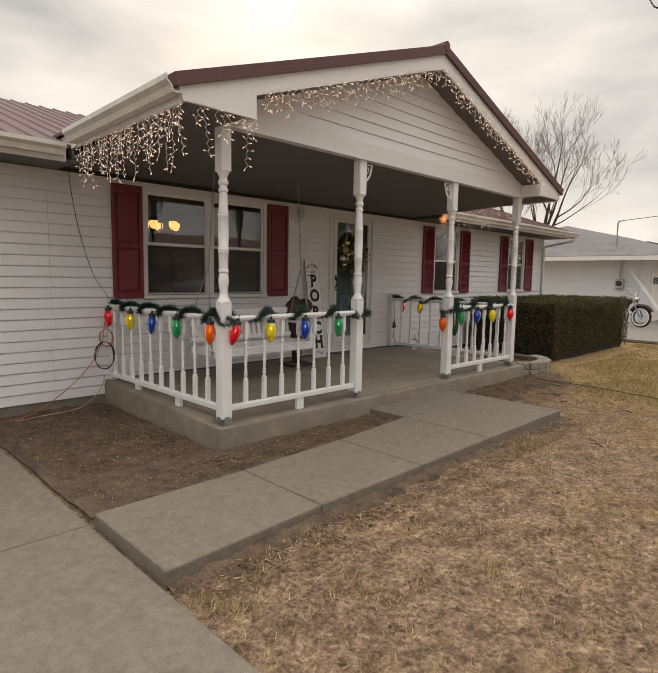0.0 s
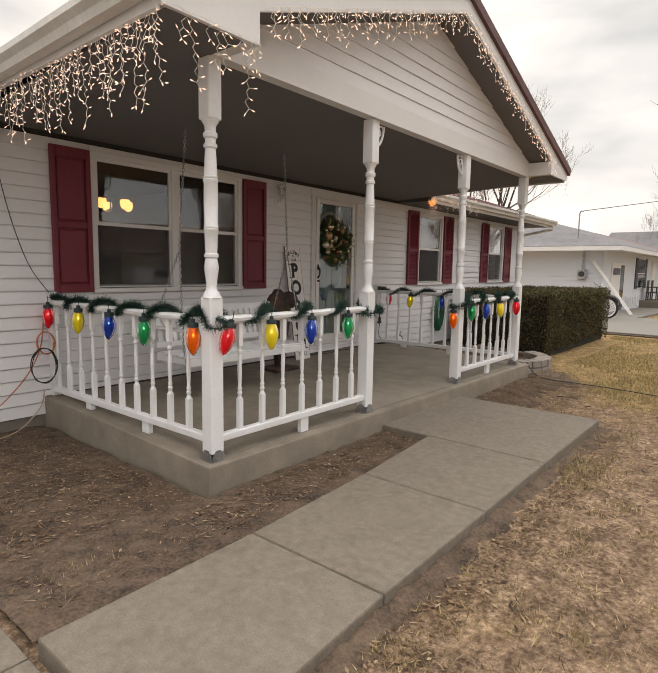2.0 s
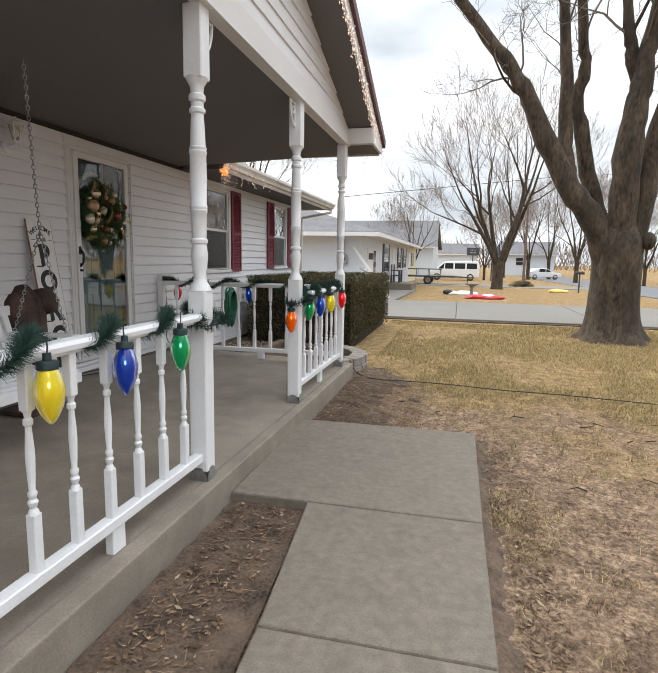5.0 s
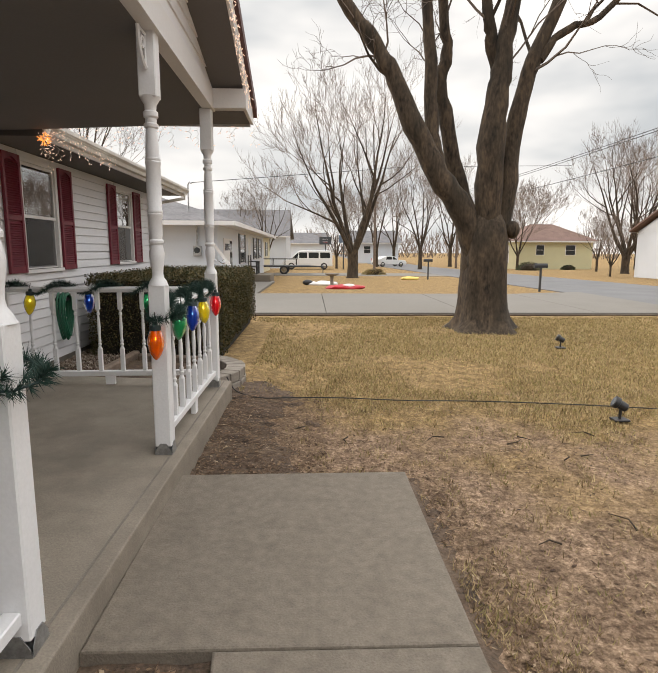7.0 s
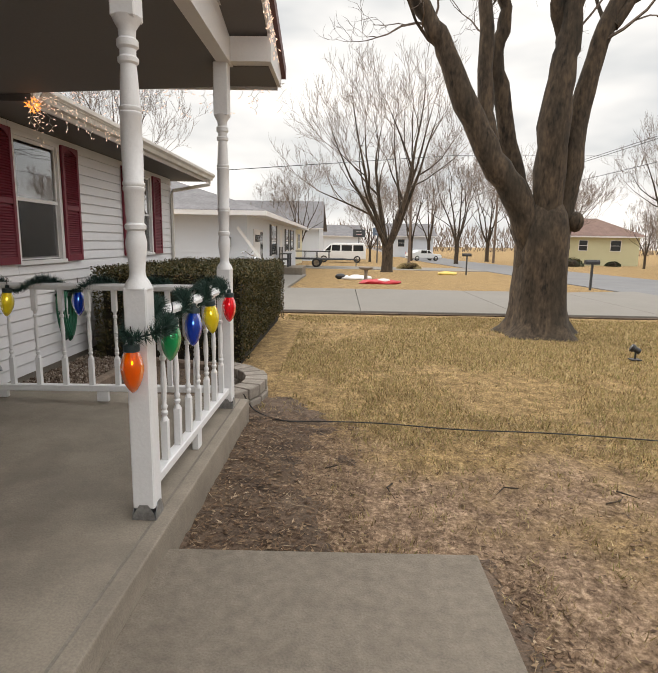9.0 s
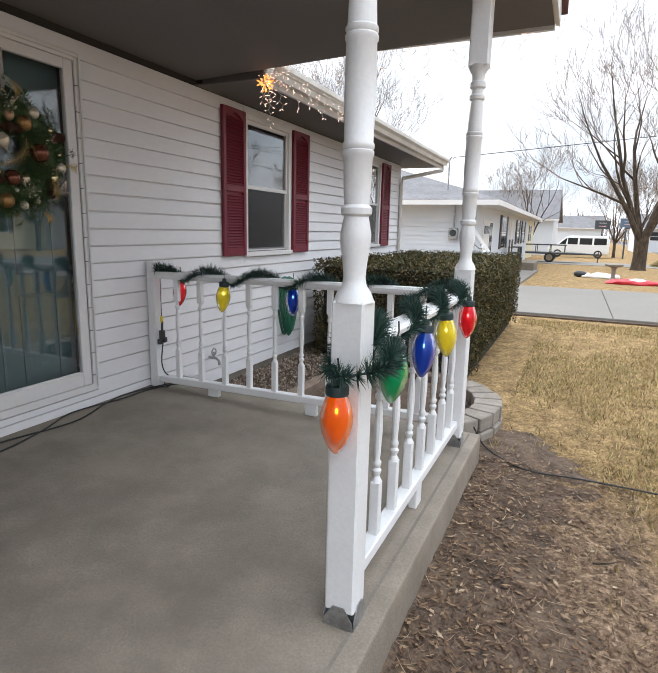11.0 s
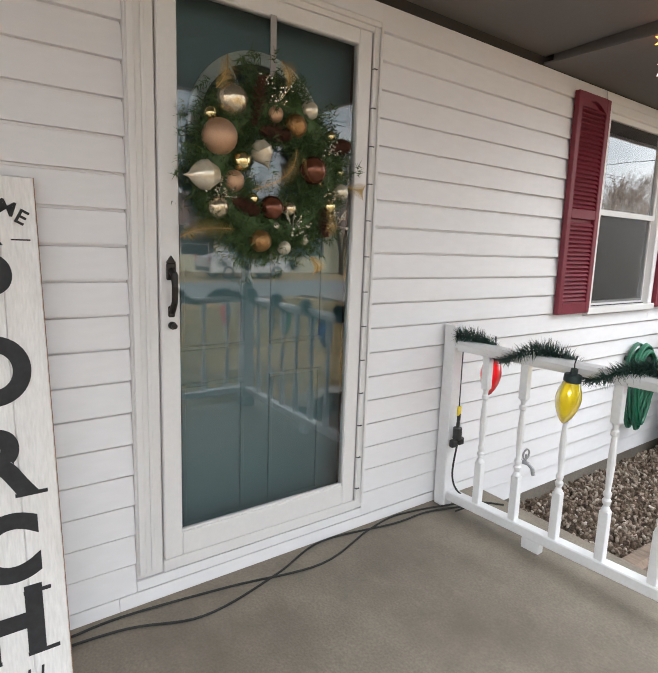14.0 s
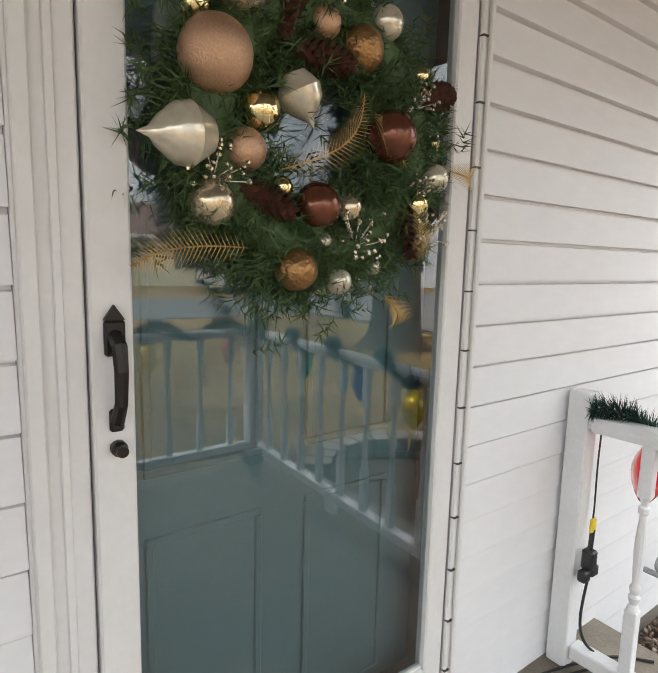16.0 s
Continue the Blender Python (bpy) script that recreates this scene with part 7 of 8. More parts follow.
def gable_house(label, x0, x1, y0, y1, wall_m, roof_m, eave=2.55, ridge_along="y", rise=1.6, over=0.5, windows=(), doors=(), hip=0.0):
    """A plain bungalow. windows and doors: (face, along0, along1, z0, z1, shutters)."""
    t = thing("house", ((x0 + x1) / 2, (y0 + y1) / 2, 0), label, "house", "houses of the street")
    part("wall", B(x0, x1, y0, y1, -1.2, eave), wall_m, t)
    bm = bmesh.new()
    X0, X1, Y0, Y1 = x0 - over, x1 + over, y0 - over, y1 + over
    if ridge_along == "y":
        c = (X0 + X1) / 2
        r = [(c, Y0 + hip, eave + rise), (c, Y1 - hip, eave + rise)]
        e = [(X0, Y0, eave), (X1, Y0, eave), (X1, Y1, eave), (X0, Y1, eave)]
        faces = [(e[0], r[0], r[1], e[3]), (e[1], e[2], r[1], r[0]), (e[0], e[1], r[0]), (e[2], e[3], r[1])]
    else:
        c = (Y0 + Y1) / 2
        r = [(X0 + hip, c, eave + rise), (X1 - hip, c, eave + rise)]
        e = [(X0, Y0, eave), (X1, Y0, eave), (X1, Y1, eave), (X0, Y1, eave)]
        faces = [(e[0], e[1], r[1], r[0]), (e[2], e[3], r[0], r[1]), (e[1], e[2], r[1]), (e[3], e[0], r[0])]
    if hip < 1.0:
        faces = faces[:2]
    for f in faces:
        bm.faces.new([bm.verts.new(p) for p in f])
    bmesh.ops.remove_doubles(bm, verts=bm.verts, dist=0.001)
    ext = bmesh.ops.extrude_face_region(bm, geom=bm.faces[:])
    bmesh.ops.translate(bm, vec=(0, 0, 0.12), verts=[g for g in ext["geom"] if isinstance(g, bmesh.types.BMVert)])
    bmesh.ops.recalc_face_normals(bm, faces=bm.faces)
    part("roof", bm, roof_m, t)
    if hip < 1.0:
        for s in (0, 1):
            q = bmesh.new()
            if ridge_along == "y":
                yy = (y0, y1 - 0.1)[s]
                prism(q, [(x0, yy, eave), (x1, yy, eave), ((x0 + x1) / 2, yy, eave + rise * (x1 - x0) / (X1 - X0) - 0.02)], (0, 0.1, 0))
            else:
                xx = (x0, x1 - 0.1)[s]
                prism(q, [(xx, y0, eave), (xx, y1, eave), (xx, (y0 + y1) / 2, eave + rise * (y1 - y0) / (Y1 - Y0) - 0.02)], (0.1, 0, 0))
            part("gable", q, wall_m, t)
    bm = bmesh.new()
    gx, gy = (0.02, over) if hip < 1.0 and ridge_along == "y" else ((over, 0.02) if hip < 1.0 else (0.02, 0.02))
    box(bm, X0 + gx, X1 - gx, Y0 + gy, Y1 - gy, eave - 0.02, eave - 0.002)
    part("soffit", bm, M["trim"], t)
    along_y = ((X0 - 0.025, X0, Y0, Y1), (X1, X1 + 0.025, Y0, Y1))
    along_x = ((X0 - 0.02, X1 + 0.02, Y0 - 0.025, Y0), (X0 - 0.02, X1 + 0.02, Y1, Y1 + 0.025))
    for a in (along_y + along_x if hip >= 1.0 else (along_y if ridge_along == "y" else along_x)):
        part("fascia", B(*a, eave - 0.06, eave + 0.10), M["trim"], t)

    def slot(face, a0, a1, z0, z1, depth):
        if face == "E":
            return (x1, x1 + depth, a0, a1, z0, z1)
        if face == "W":
            return (x0 - depth, x0, a0, a1, z0, z1)
        if face == "S":
            return (a0, a1, y0 - depth, y0, z0, z1)
        return (a0, a1, y1, y1 + depth, z0, z1)

    for face, a0, a1, z0, z1, sh in windows:
        w = part("window", B(*slot(face, a0 - 0.06, a1 + 0.06, z0 - 0.06, z1 + 0.06, 0.03)), M["trim"], t)
        zm = (z0 + z1) / 2
        part("pane", B(*slot(face, a0, a1, z0, zm - 0.02, 0.036)), M["car_glass"], w)
        part("pane", B(*slot(face, a0, a1, zm + 0.02, z1, 0.036)), M["car_glass"], w)
        if sh:
            for s0, s1 in ((a0 - 0.06 - sh, a0 - 0.07), (a1 + 0.07, a1 + 0.06 + sh)):
                part("shutter", B(*slot(face, s0, s1, z0 - 0.04, z1 + 0.04, 0.045)), M["dark_shutter"], t, "charcoal shutter")
    for face, a0, a1, z0, z1, m in doors:
        d = part("door", B(*slot(face, a0 - 0.08, a1 + 0.08, z0, z1 + 0.08, 0.03)), M["trim"], t)
        part("door_leaf", B(*slot(face, a0, a1, z0, z1, 0.04)), m, d)
    return t


def build_siding_lines(t, y, x0, x1, z0, z1, material):
    bm = bmesh.new()
    z = z0
    while z < z1:
        prism(bm, [(x0, y, z), (x0, y - 0.022, z), (x0, y - 0.004, z + 0.148), (x0, y, z + 0.148)], (x1 - x0, 0, 0))
        z += 0.15
    part("lap_siding", bm, material, t)


def build_neighbours():
    # second door below: a dark glassy slab standing in for a dark opening
    t = gable_house("white bungalow with a low grey hip roof and charcoal shutters", -16.0, -6.25, 23.2, 43.0, M["siding2"], M["shingle"], 2.5, "y", 1.75, 0.75,
                    [("E", 29.6, 31.2, 0.95, 2.3, 0.45), ("E", 36.2, 37.3, 1.05, 2.25, 0.5), ("E", 39.3, 40.5, 1.05, 2.25, 0.5)],
                    [("E", 24.55, 26.0, 0.05, 1.95, M["trim"]), ("E", 26.05, 26.7, 0.05, 1.95, M["car_glass"]), ("E", 33.2, 34.1, 0.2, 2.1, M["trim"])], hip=5.5)
    build_siding_lines(t, 23.2, -16.0, -6.27, 0.1, 2.42, M["siding2"])
    bm = bmesh.new()
    for i in range(4):
        box(bm, -6.21, -6.195, 24.68 + 0.32 * i, 24.92 + 0.32 * i, 1.55, 1.82)
    part("door_lights", bm, M["car_glass"], t, "four small door panes")
    m = thing("electric_meter", (-6.97, 23.1, 1.3), "grey electric meter box with a conduit up to the roof", "meter")
    part("box", B(-7.12, -6.82, 23.02, 23.17, 1.35, 1.72, 0.02), M["steel"], m)
    bm = bmesh.new()
    lathe(bm, [(0.11, 0), (0.11, 0.05), (0.09, 0.08)], 14, Matrix.Translation((-6.97, 23.02, 1.56)) @ Matrix.Rotation(radians(90), 4, "X"))
    part("dial", bm, M["car_glass"], m)
    bm = bmesh.new()
    tube(bm, [(-6.97, 23.1, 1.7), (-6.97, 23.1, 2.48)], 0.035, 8)
    tube(bm, [(-7.35, 23.6, 2.8), (-7.35, 23.6, 3.95), (-7.28, 23.55, 4.04), (-7.2, 23.5, 3.99)], 0.028, 8)
    part("conduit", bm, M["steel"], m)
    p = thing("plank", (-6.2, 24.5, 0.1), "pale timber board leaning against the wall", "board")
    part("board", B(-0.05, 0.05, -0.02, 0.02, 0, 2.5, 0.004, Matrix.Translation((-5.05, 22.6, 0.11)) @ Matrix.Rotation(radians(-38), 4, "Y") @ Matrix.Rotation(radians(-10), 4, "X")), M["trim"], p)
    structure("porch_step", B(-6.6, -4.85, 30.6, 33.2, -0.3, 0.32, 0.02), M["concrete"], "low grey concrete porch step of the next house", "step")
    for i, y in enumerate((31.2, 32.3)):
        c = thing("patio_chair", (-5.7, y, 0.32), "dark slatted garden chair on the step", "chair", "patio chairs")
        bm = bmesh.new()
        for k in range(5):
            box(bm, -6.05 + 0.02, -6.03 + 0.02, y - 0.25 + 0.11 * k, y - 0.17 + 0.11 * k, 0.65, 1.3)
        part("backrest", bm, M["dark_shutter"], c)
        part("seat", B(-6.05, -5.55, y - 0.27, y + 0.27, 0.68, 0.72, 0.01), M["dark_shutter"], c)
        for sx in (-6.02, -5.6):
            for sy in (-0.24, 0.24):
                part("leg", B(sx - 0.025, sx + 0.025, y + sy - 0.025, y + sy + 0.025, 0.32, 0.95 if sx > -5.8 else 0.7), M["dark_shutter"], c)
        for sy in (-0.27, 0.27):
            part("armrest", B(-6.05, -5.55, y + sy - 0.04, y + sy + 0.04, 0.95, 0.975), M["dark_shutter"], c)
    f = thing("garden_fence", (-6.2, 28, 0.1), "low white wire bed fence along the wall", "fence")
    for i in range(9):
        bm = bmesh.new()
        y = 26.9 + 0.36 * i
        tube(bm, [(-6.15, y - 0.13, 0.1), (-6.15, y - 0.13, 0.5), (-6.15, y, 0.62), (-6.15, y + 0.13, 0.5), (-6.15, y + 0.13, 0.1)], 0.012, 4)
        part("hoop", bm, M["trim"], f)
    gable_house("cream bungalow with a brown roof beyond the white one", -18.0, -6.9, 46.5, 58.0, M["cream"], M["shingle_brown"], 2.7, "y", 1.9, 0.6, [("E", 53, 54.5, 1.0, 2.2, 0.3)], [("E", 50, 51, 0.1, 2.1, M["trim"])], hip=0.3)
    gable_house("grey-roofed house far down the street", -17.0, -5.6, 66.0, 80.0, M["siding2"], M["shingle"], 3.0, "x", 3.4, 0.5, [("S", -9.5, -8.0, 1.0, 2.3, 0)], [], hip=0.2)
    gable_house("white house at the far end of the street", 4.5, 12.5, 98.0, 108.0, M["siding2"], M["shingle"], 2.7, "x", 2.2, 0.5, [("S", 6.5, 7.6, 1.0, 2.2, 0)])
    gable_house("white house among far trees", -7.0, 0.5, 112.0, 122.0, M["siding2"], M["shingle"], 2.7, "x", 2.2, 0.5)
    gable_house("pale yellow bungalow with a brown roof across the street", 21.4, 30.2, 66.0, 75.0, M["yellow"], M["shingle_brown"], 2.6, "x", 2.1, 0.5, [("S", 23.5, 24.4, 1.1, 2.2, 0), ("S", 27.0, 28.1, 1.1, 2.2, 0)], [("W", 69.0, 70.0, 0.1, 2.1, M["trim"])], hip=3.5)
    gable_house("cream house with a white gable across the street", 20.0, 32.0, 29.5, 40.5, M["siding2"], M["shingle_brown"], 2.9, "x", 2.5, 0.4, [("W", 33.0, 34.3, 1.0, 2.2, 0)])
    gable_house("tan bungalow across the street from the porch", 22.0, 31.0, 15.0, 30.0, M["cream"], M["shingle_brown"], 2.6, "y", 2.0, 0.6, [("W", 17.5, 19.0, 1.0, 2.2, 0.3), ("W", 25.5, 27.0, 1.0, 2.2, 0.3)], [("W", 22, 23, 0.1, 2.1, M["trim"])], hip=0.4)
    gable_house("white bungalow across the street", 22.0, 31.0, -10.0, 5.0, M["siding2"], M["shingle"], 2.6, "y", 2.0, 0.6, [("W", -6, -4.4, 1.0, 2.2, 0.3), ("W", 1, 2.5, 1.0, 2.2, 0.3)], [("W", -2, -1, 0.1, 2.1, M["trim"])], hip=0.4)


build_neighbours()


def wheel(t, x, y, z, r, w, axis="X"):
    m = Matrix.Translation((x, y, z)) @ Matrix.Rotation(radians(90), 4, "Y" if axis == "X" else "X")
    bm = bmesh.new()
    lathe(bm, [(r * 0.62, -w / 2), (r * 0.94, -w / 2), (r, -w * 0.3), (r, w * 0.3), (r * 0.94, w / 2), (r * 0.62, w / 2)], 22, m, False)
    wh = part("wheel", bm, M["tyre"], t, "black tyre", True)
    bm = bmesh.new()
    lathe(bm, [(r * 0.62, -w * 0.38), (r * 0.5, -w * 0.2), (r * 0.2, -w * 0.3), (r * 0.2, w * 0.3), (r * 0.5, w * 0.2), (r * 0.62, w * 0.38)], 18, m)
    part("rim", bm, M["chrome"], wh, "bright wheel rim", True)


def build_vehicle(name, label, at, rz, L, W, prof, glass, paint, wheels, wr):
    """A car body from a side outline; at is its middle on the ground."""
    t = thing(name, (0, 0, 0), label, "car", "parked vehicles")
    bm = bmesh.new()
    prism(bm, [(x, -W / 2, z) for x, z in prof], (0, W, 0))
    bmesh.ops.bevel(bm, geom=[e for e in bm.edges if abs(e.verts[0].co.y - e.verts[1].co.y) < 0.01], offset=0.09, segments=3, affect="EDGES", profile=0.6)
    part("body", bm, paint, t, smooth=True)
    for poly in glass:
        for s in (-1, 1):
            bm = bmesh.new()
            prism(bm, [(x, s * (W / 2 + 0.003), z) for x, z in poly], (0, -s * 0.02, 0))
            part("side_window", bm, M["car_glass"], t)
    for x in wheels:
        for s in (-1, 1):
            wheel(t, x, s * (W / 2 - 0.1), wr, wr, 0.22, "Y")
    bm = bmesh.new()
    box(bm, -L / 2 - 0.01, -L / 2 + 0.05, -W / 2 + 0.2, W / 2 - 0.2, 0.38, 0.56, 0.02)
    part("bumper", bm, M["dark_shutter"], t)
    for s in (-1, 1):
        part("headlight", B(L / 2 - 0.06, L / 2 + 0.005, s * (W / 2 - 0.25) - 0.15, s * (W / 2 - 0.25) + 0.15, 0.62, 0.78, 0.02), M["chrome"], t)
        part("tail_light", B(-L / 2 - 0.005, -L / 2 + 0.05, s * (W / 2 - 0.15) - 0.06, s * (W / 2 - 0.15) + 0.06, 0.8, 1.15, 0.02), M["red"], t, "red tail light")
    t.matrix_basis = pose(*at, 0, 0, rz)
    return t


M["red"] = mat("red_plastic", (0.45, 0.02, 0.03), 0.4, var=0.1, bump=0.05)


def build_vehicles():
    van = [(-2.6, 0.35), (2.55, 0.35), (2.6, 0.75), (2.45, 1.0), (1.75, 1.18), (1.1, 1.82), (0.7, 1.98), (-2.4, 1.98), (-2.58, 1.6)]
    vg = [[(1.05, 1.2), (1.62, 1.2), (1.02, 1.75), (0.95, 1.75)], [(0.05, 1.2), (0.9, 1.2), (0.88, 1.78), (0.05, 1.78)], [(-1.15, 1.2), (-0.1, 1.2), (-0.1, 1.78), (-1.15, 1.78)], [(-2.35, 1.2), (-1.3, 1.2), (-1.3, 1.78), (-2.3, 1.78)]]
    build_vehicle("van", "white passenger van parked in a driveway", (-3.1, 61.0, far_z(61) + 0.02), 180, 5.2, 1.95, van, vg, M["car_white"], (-1.7, 1.7), 0.36)
    car = [(-2.3, 0.3), (2.25, 0.3), (2.3, 0.62), (2.1, 0.84), (1.0, 0.95), (0.35, 1.4), (-0.9, 1.45), (-1.75, 1.08), (-2.28, 0.98)]
    cg = [[(0.1, 0.97), (0.85, 0.97), (0.3, 1.34), (0.1, 1.36)], [(-0.9, 0.98), (0.0, 0.97), (0.0, 1.36), (-0.8, 1.37)]]
    build_vehicle("sedan", "white sedan parked across the street", (16.5, 18.6, 0.03), 90, 4.6, 1.8, car, cg, M["car_white"], (-1.4, 1.4), 0.33)
    build_vehicle("sedan", "pale silver sedan parked far down the street", (8.0, 78.0, far_z(78) + 0.04), 20, 4.6, 1.8, car, cg, M["car_white"], (-1.4, 1.4), 0.33)
    # flat utility trailer
    t = thing("utility_trailer", (-3.9, 34.6, 0.5), "black flat utility trailer with mesh rails", "trailer")
    part("deck", B(-6.2, -2.4, 33.7, 35.5, 0.55, 0.66, 0.01), M["dark_shutter"], t)
    wheel(t, -4.4, 33.62, 0.34, 0.34, 0.2, "Y")
    wheel(t, -4.4, 35.58, 0.34, 0.34, 0.2, "Y")
    for y in (33.72, 35.48):
        for x in (-6.15, -5.3, -4.4, -3.5):
            part("post", B(x - 0.025, x + 0.025, y - 0.02, y + 0.02, 0.66, 1.15), M["dark_shutter"], t)
        part("rail", B(-6.2, -3.4, y - 0.02, y + 0.02, 1.12, 1.17), M["dark_shutter"], t)
    bm = bmesh.new()
    for i in range(9):
        box(bm, -6.2, -6.17, 33.75 + 0.21 * i, 33.78 + 0.21 * i, 0.66, 1.75)
    box(bm, -6.2, -6.17, 33.7, 35.5, 1.7, 1.75)
    part("ramp_gate", bm, M["dark_shutter"], t)
    bm = bmesh.new()
    tube(bm, [(-2.4, 34.3, 0.6), (-1.4, 34.6, 0.55), (-2.4, 34.9, 0.6)], 0.05, 6)
    tube(bm, [(-1.45, 34.6, 0.05), (-1.45, 34.6, 0.75)], 0.035, 6)
    part("tow_bar", bm, M["dark_shutter"], t)
    t.location = Vector((-4.3, 45.0, far_z(45) + 0.53))


build_vehicles()


def build_motorcycle():
    """Built along x, the front wheel towards +x, then turned into place."""
    t = thing("motorcycle", (0, 0, 0), "black cruiser motorcycle with chrome pipes and whitewall tyres", "motorcycle")
    for x, r in ((0.78, 0.34), (-0.78, 0.33)):
        m = Matrix.Translation((x, 0, r)) @ Matrix.Rotation(radians(90), 4, "X")
        bm = bmesh.new()
        lathe(bm, [(r * 0.72, -0.05), (r * 0.95, -0.055), (r, -0.02), (r, 0.02), (r * 0.95, 0.055), (r * 0.72, 0.05)], 28, m, False)
        wh = part("wheel", bm, M["tyre"], t, smooth=True)
        bm = bmesh.new()
        lathe(bm, [(r * 0.74, -0.057), (r * 0.86, -0.06), (r * 0.86, 0.06), (r * 0.74, 0.057)], 28, m, False)
        part("whitewall", bm, M["trim"], wh, "white tyre wall")
        bm = bmesh.new()
        for k in range(14):
            a = 2 * math.pi * k / 14
            tube(bm, [(x, 0, r), (x + r * 0.73 * math.cos(a), 0, r + r * 0.73 * math.sin(a))], 0.006, 4)
        lathe(bm, [(r * 0.70, -0.03), (r * 0.74, -0.03), (r * 0.74, 0.03), (r * 0.70, 0.03)], 28, m, False)
        part("spokes", bm, M["chrome"], wh)
    bm = bmesh.new()
    ball(bm, (0.18, 0, 0.86), 0.2, 2, (1.5, 0.75, 0.75))
    part("tank", bm, M["gloss_black"], t, smooth=True)
    bm = bmesh.new()
    ball(bm, (-0.32, 0, 0.72), 0.2, 2, (1.4, 0.8, 0.38))
    part("saddle", bm, M["black"], t, smooth=True)
    bm = bmesh.new()
    tube(bm, [(-0.78 + 0.4 * math.cos(a), 0, 0.33 + 0.4 * math.sin(a)) for a in [radians(20 + 15 * i) for i in range(11)]], 0.075, 8)
    part("rear_fender", bm, M["gloss_black"], t, smooth=True)
    bm = bmesh.new()
    tube(bm, [(0.78 + 0.40 * math.cos(a), 0, 0.34 + 0.40 * math.sin(a)) for a in [radians(30 + 15 * i) for i in range(9)]], 0.06, 8)
    part("front_fender", bm, M["gloss_black"], t, smooth=True)
    bm = bmesh.new()
    for s in (-1, 1):
        tube(bm, [(0.78, s * 0.09, 0.34), (0.48, s * 0.09, 0.98)], 0.024, 6)
    tube(bm, [(0.3, -0.36, 1.12), (0.38, -0.3, 1.17), (0.48, -0.08, 1.04), (0.48, 0.08, 1.04), (0.38, 0.3, 1.17), (0.3, 0.36, 1.12)], 0.014, 6)
    part("fork_and_bars", bm, M["chrome"], t)
    bm = bmesh.new()
    ball(bm, (0.58, 0, 0.92), 0.085, 2, (1.1, 1, 1))
    part("headlight", bm, M["chrome"], t, smooth=True)
    bm = bmesh.new()
    for a in (-25, 25):
        lathe(bm, [(0.07, 0), (0.075, 0.02)] + [(0.075 + 0.012 * (k % 2), 0.03 + 0.02 * k) for k in range(10)] + [(0.05, 0.25)], 12, Matrix.Translation((0.02, 0, 0.40)) @ Matrix.Rotation(radians(a), 4, "Y"))
    box(bm, -0.25, 0.22, -0.12, 0.12, 0.25, 0.44, 0.03)
    part("engine", bm, M["chrome"], t, smooth=True)
    bm = bmesh.new()
    tube(bm, [(0.12, -0.14, 0.55), (0.2, -0.18, 0.35), (0.0, -0.19, 0.24), (-0.9, -0.2, 0.28)], [0.028, 0.03, 0.035, 0.042], 8)
    tube(bm, [(-0.05, -0.14, 0.55), (-0.02, -0.18, 0.40), (-0.3, -0.19, 0.34), (-0.9, -0.2, 0.38)], [0.028, 0.03, 0.035, 0.042], 8)
    part("exhaust", bm, M["chrome"], t, smooth=True)
    bm = bmesh.new()
    tube(bm, [(0.48, 0, 0.9), (0.2, 0, 0.55), (0.2, 0, 0.24), (-0.35, 0, 0.26), (-0.4, 0, 0.66), (0.4, 0, 0.82)], 0.024, 6)
    part("frame", bm, M["gloss_black"], t)
    t.matrix_basis = pose(-6.05, 20.3, 0.118, 0, 0, -14)


M["gloss_black"] = mat("gloss_black_paint", (0.012, 0.012, 0.014), 0.15, var=0.1, bump=0, coat=0.5)
build_motorcycle()


# ---- small things on the lawns ----
def build_spotlight(x, y, aim):
    t = thing("landscape_spotlight", (x, y, 0.06), "small black stake spotlight in the lawn", "spotlight", "lawn spotlights")
    bm = bmesh.new()
    tube(bm, [(x, y, 0.0), (x, y, 0.16)], 0.014, 6)
    box(bm, x - 0.07, x + 0.07, y - 0.06, y + 0.06, 0.055, 0.072, 0.004)
    part("stake", bm, M["black"], t)
    bm = bmesh.new()
    m = Matrix.Translation((x, y, 0.20)) @ Matrix.Rotation(radians(aim), 4, "Z") @ Matrix.Rotation(radians(62), 4, "Y")
    lathe(bm, [(0.03, -0.06), (0.04, -0.05), (0.042, 0.02), (0.055, 0.03), (0.055, 0.07), (0.045, 0.072)], 14, m)
    part("head", bm, M["black"], t, smooth=True)
    bm = bmesh.new()
    lathe(bm, [(0.044, 0.0725), (0.044, 0.075)], 14, m)
    part("lens", bm, M["chrome"], t)


build_spotlight(1.2, 11.2, 160)
build_spotlight(0.04, 7.47, 165)


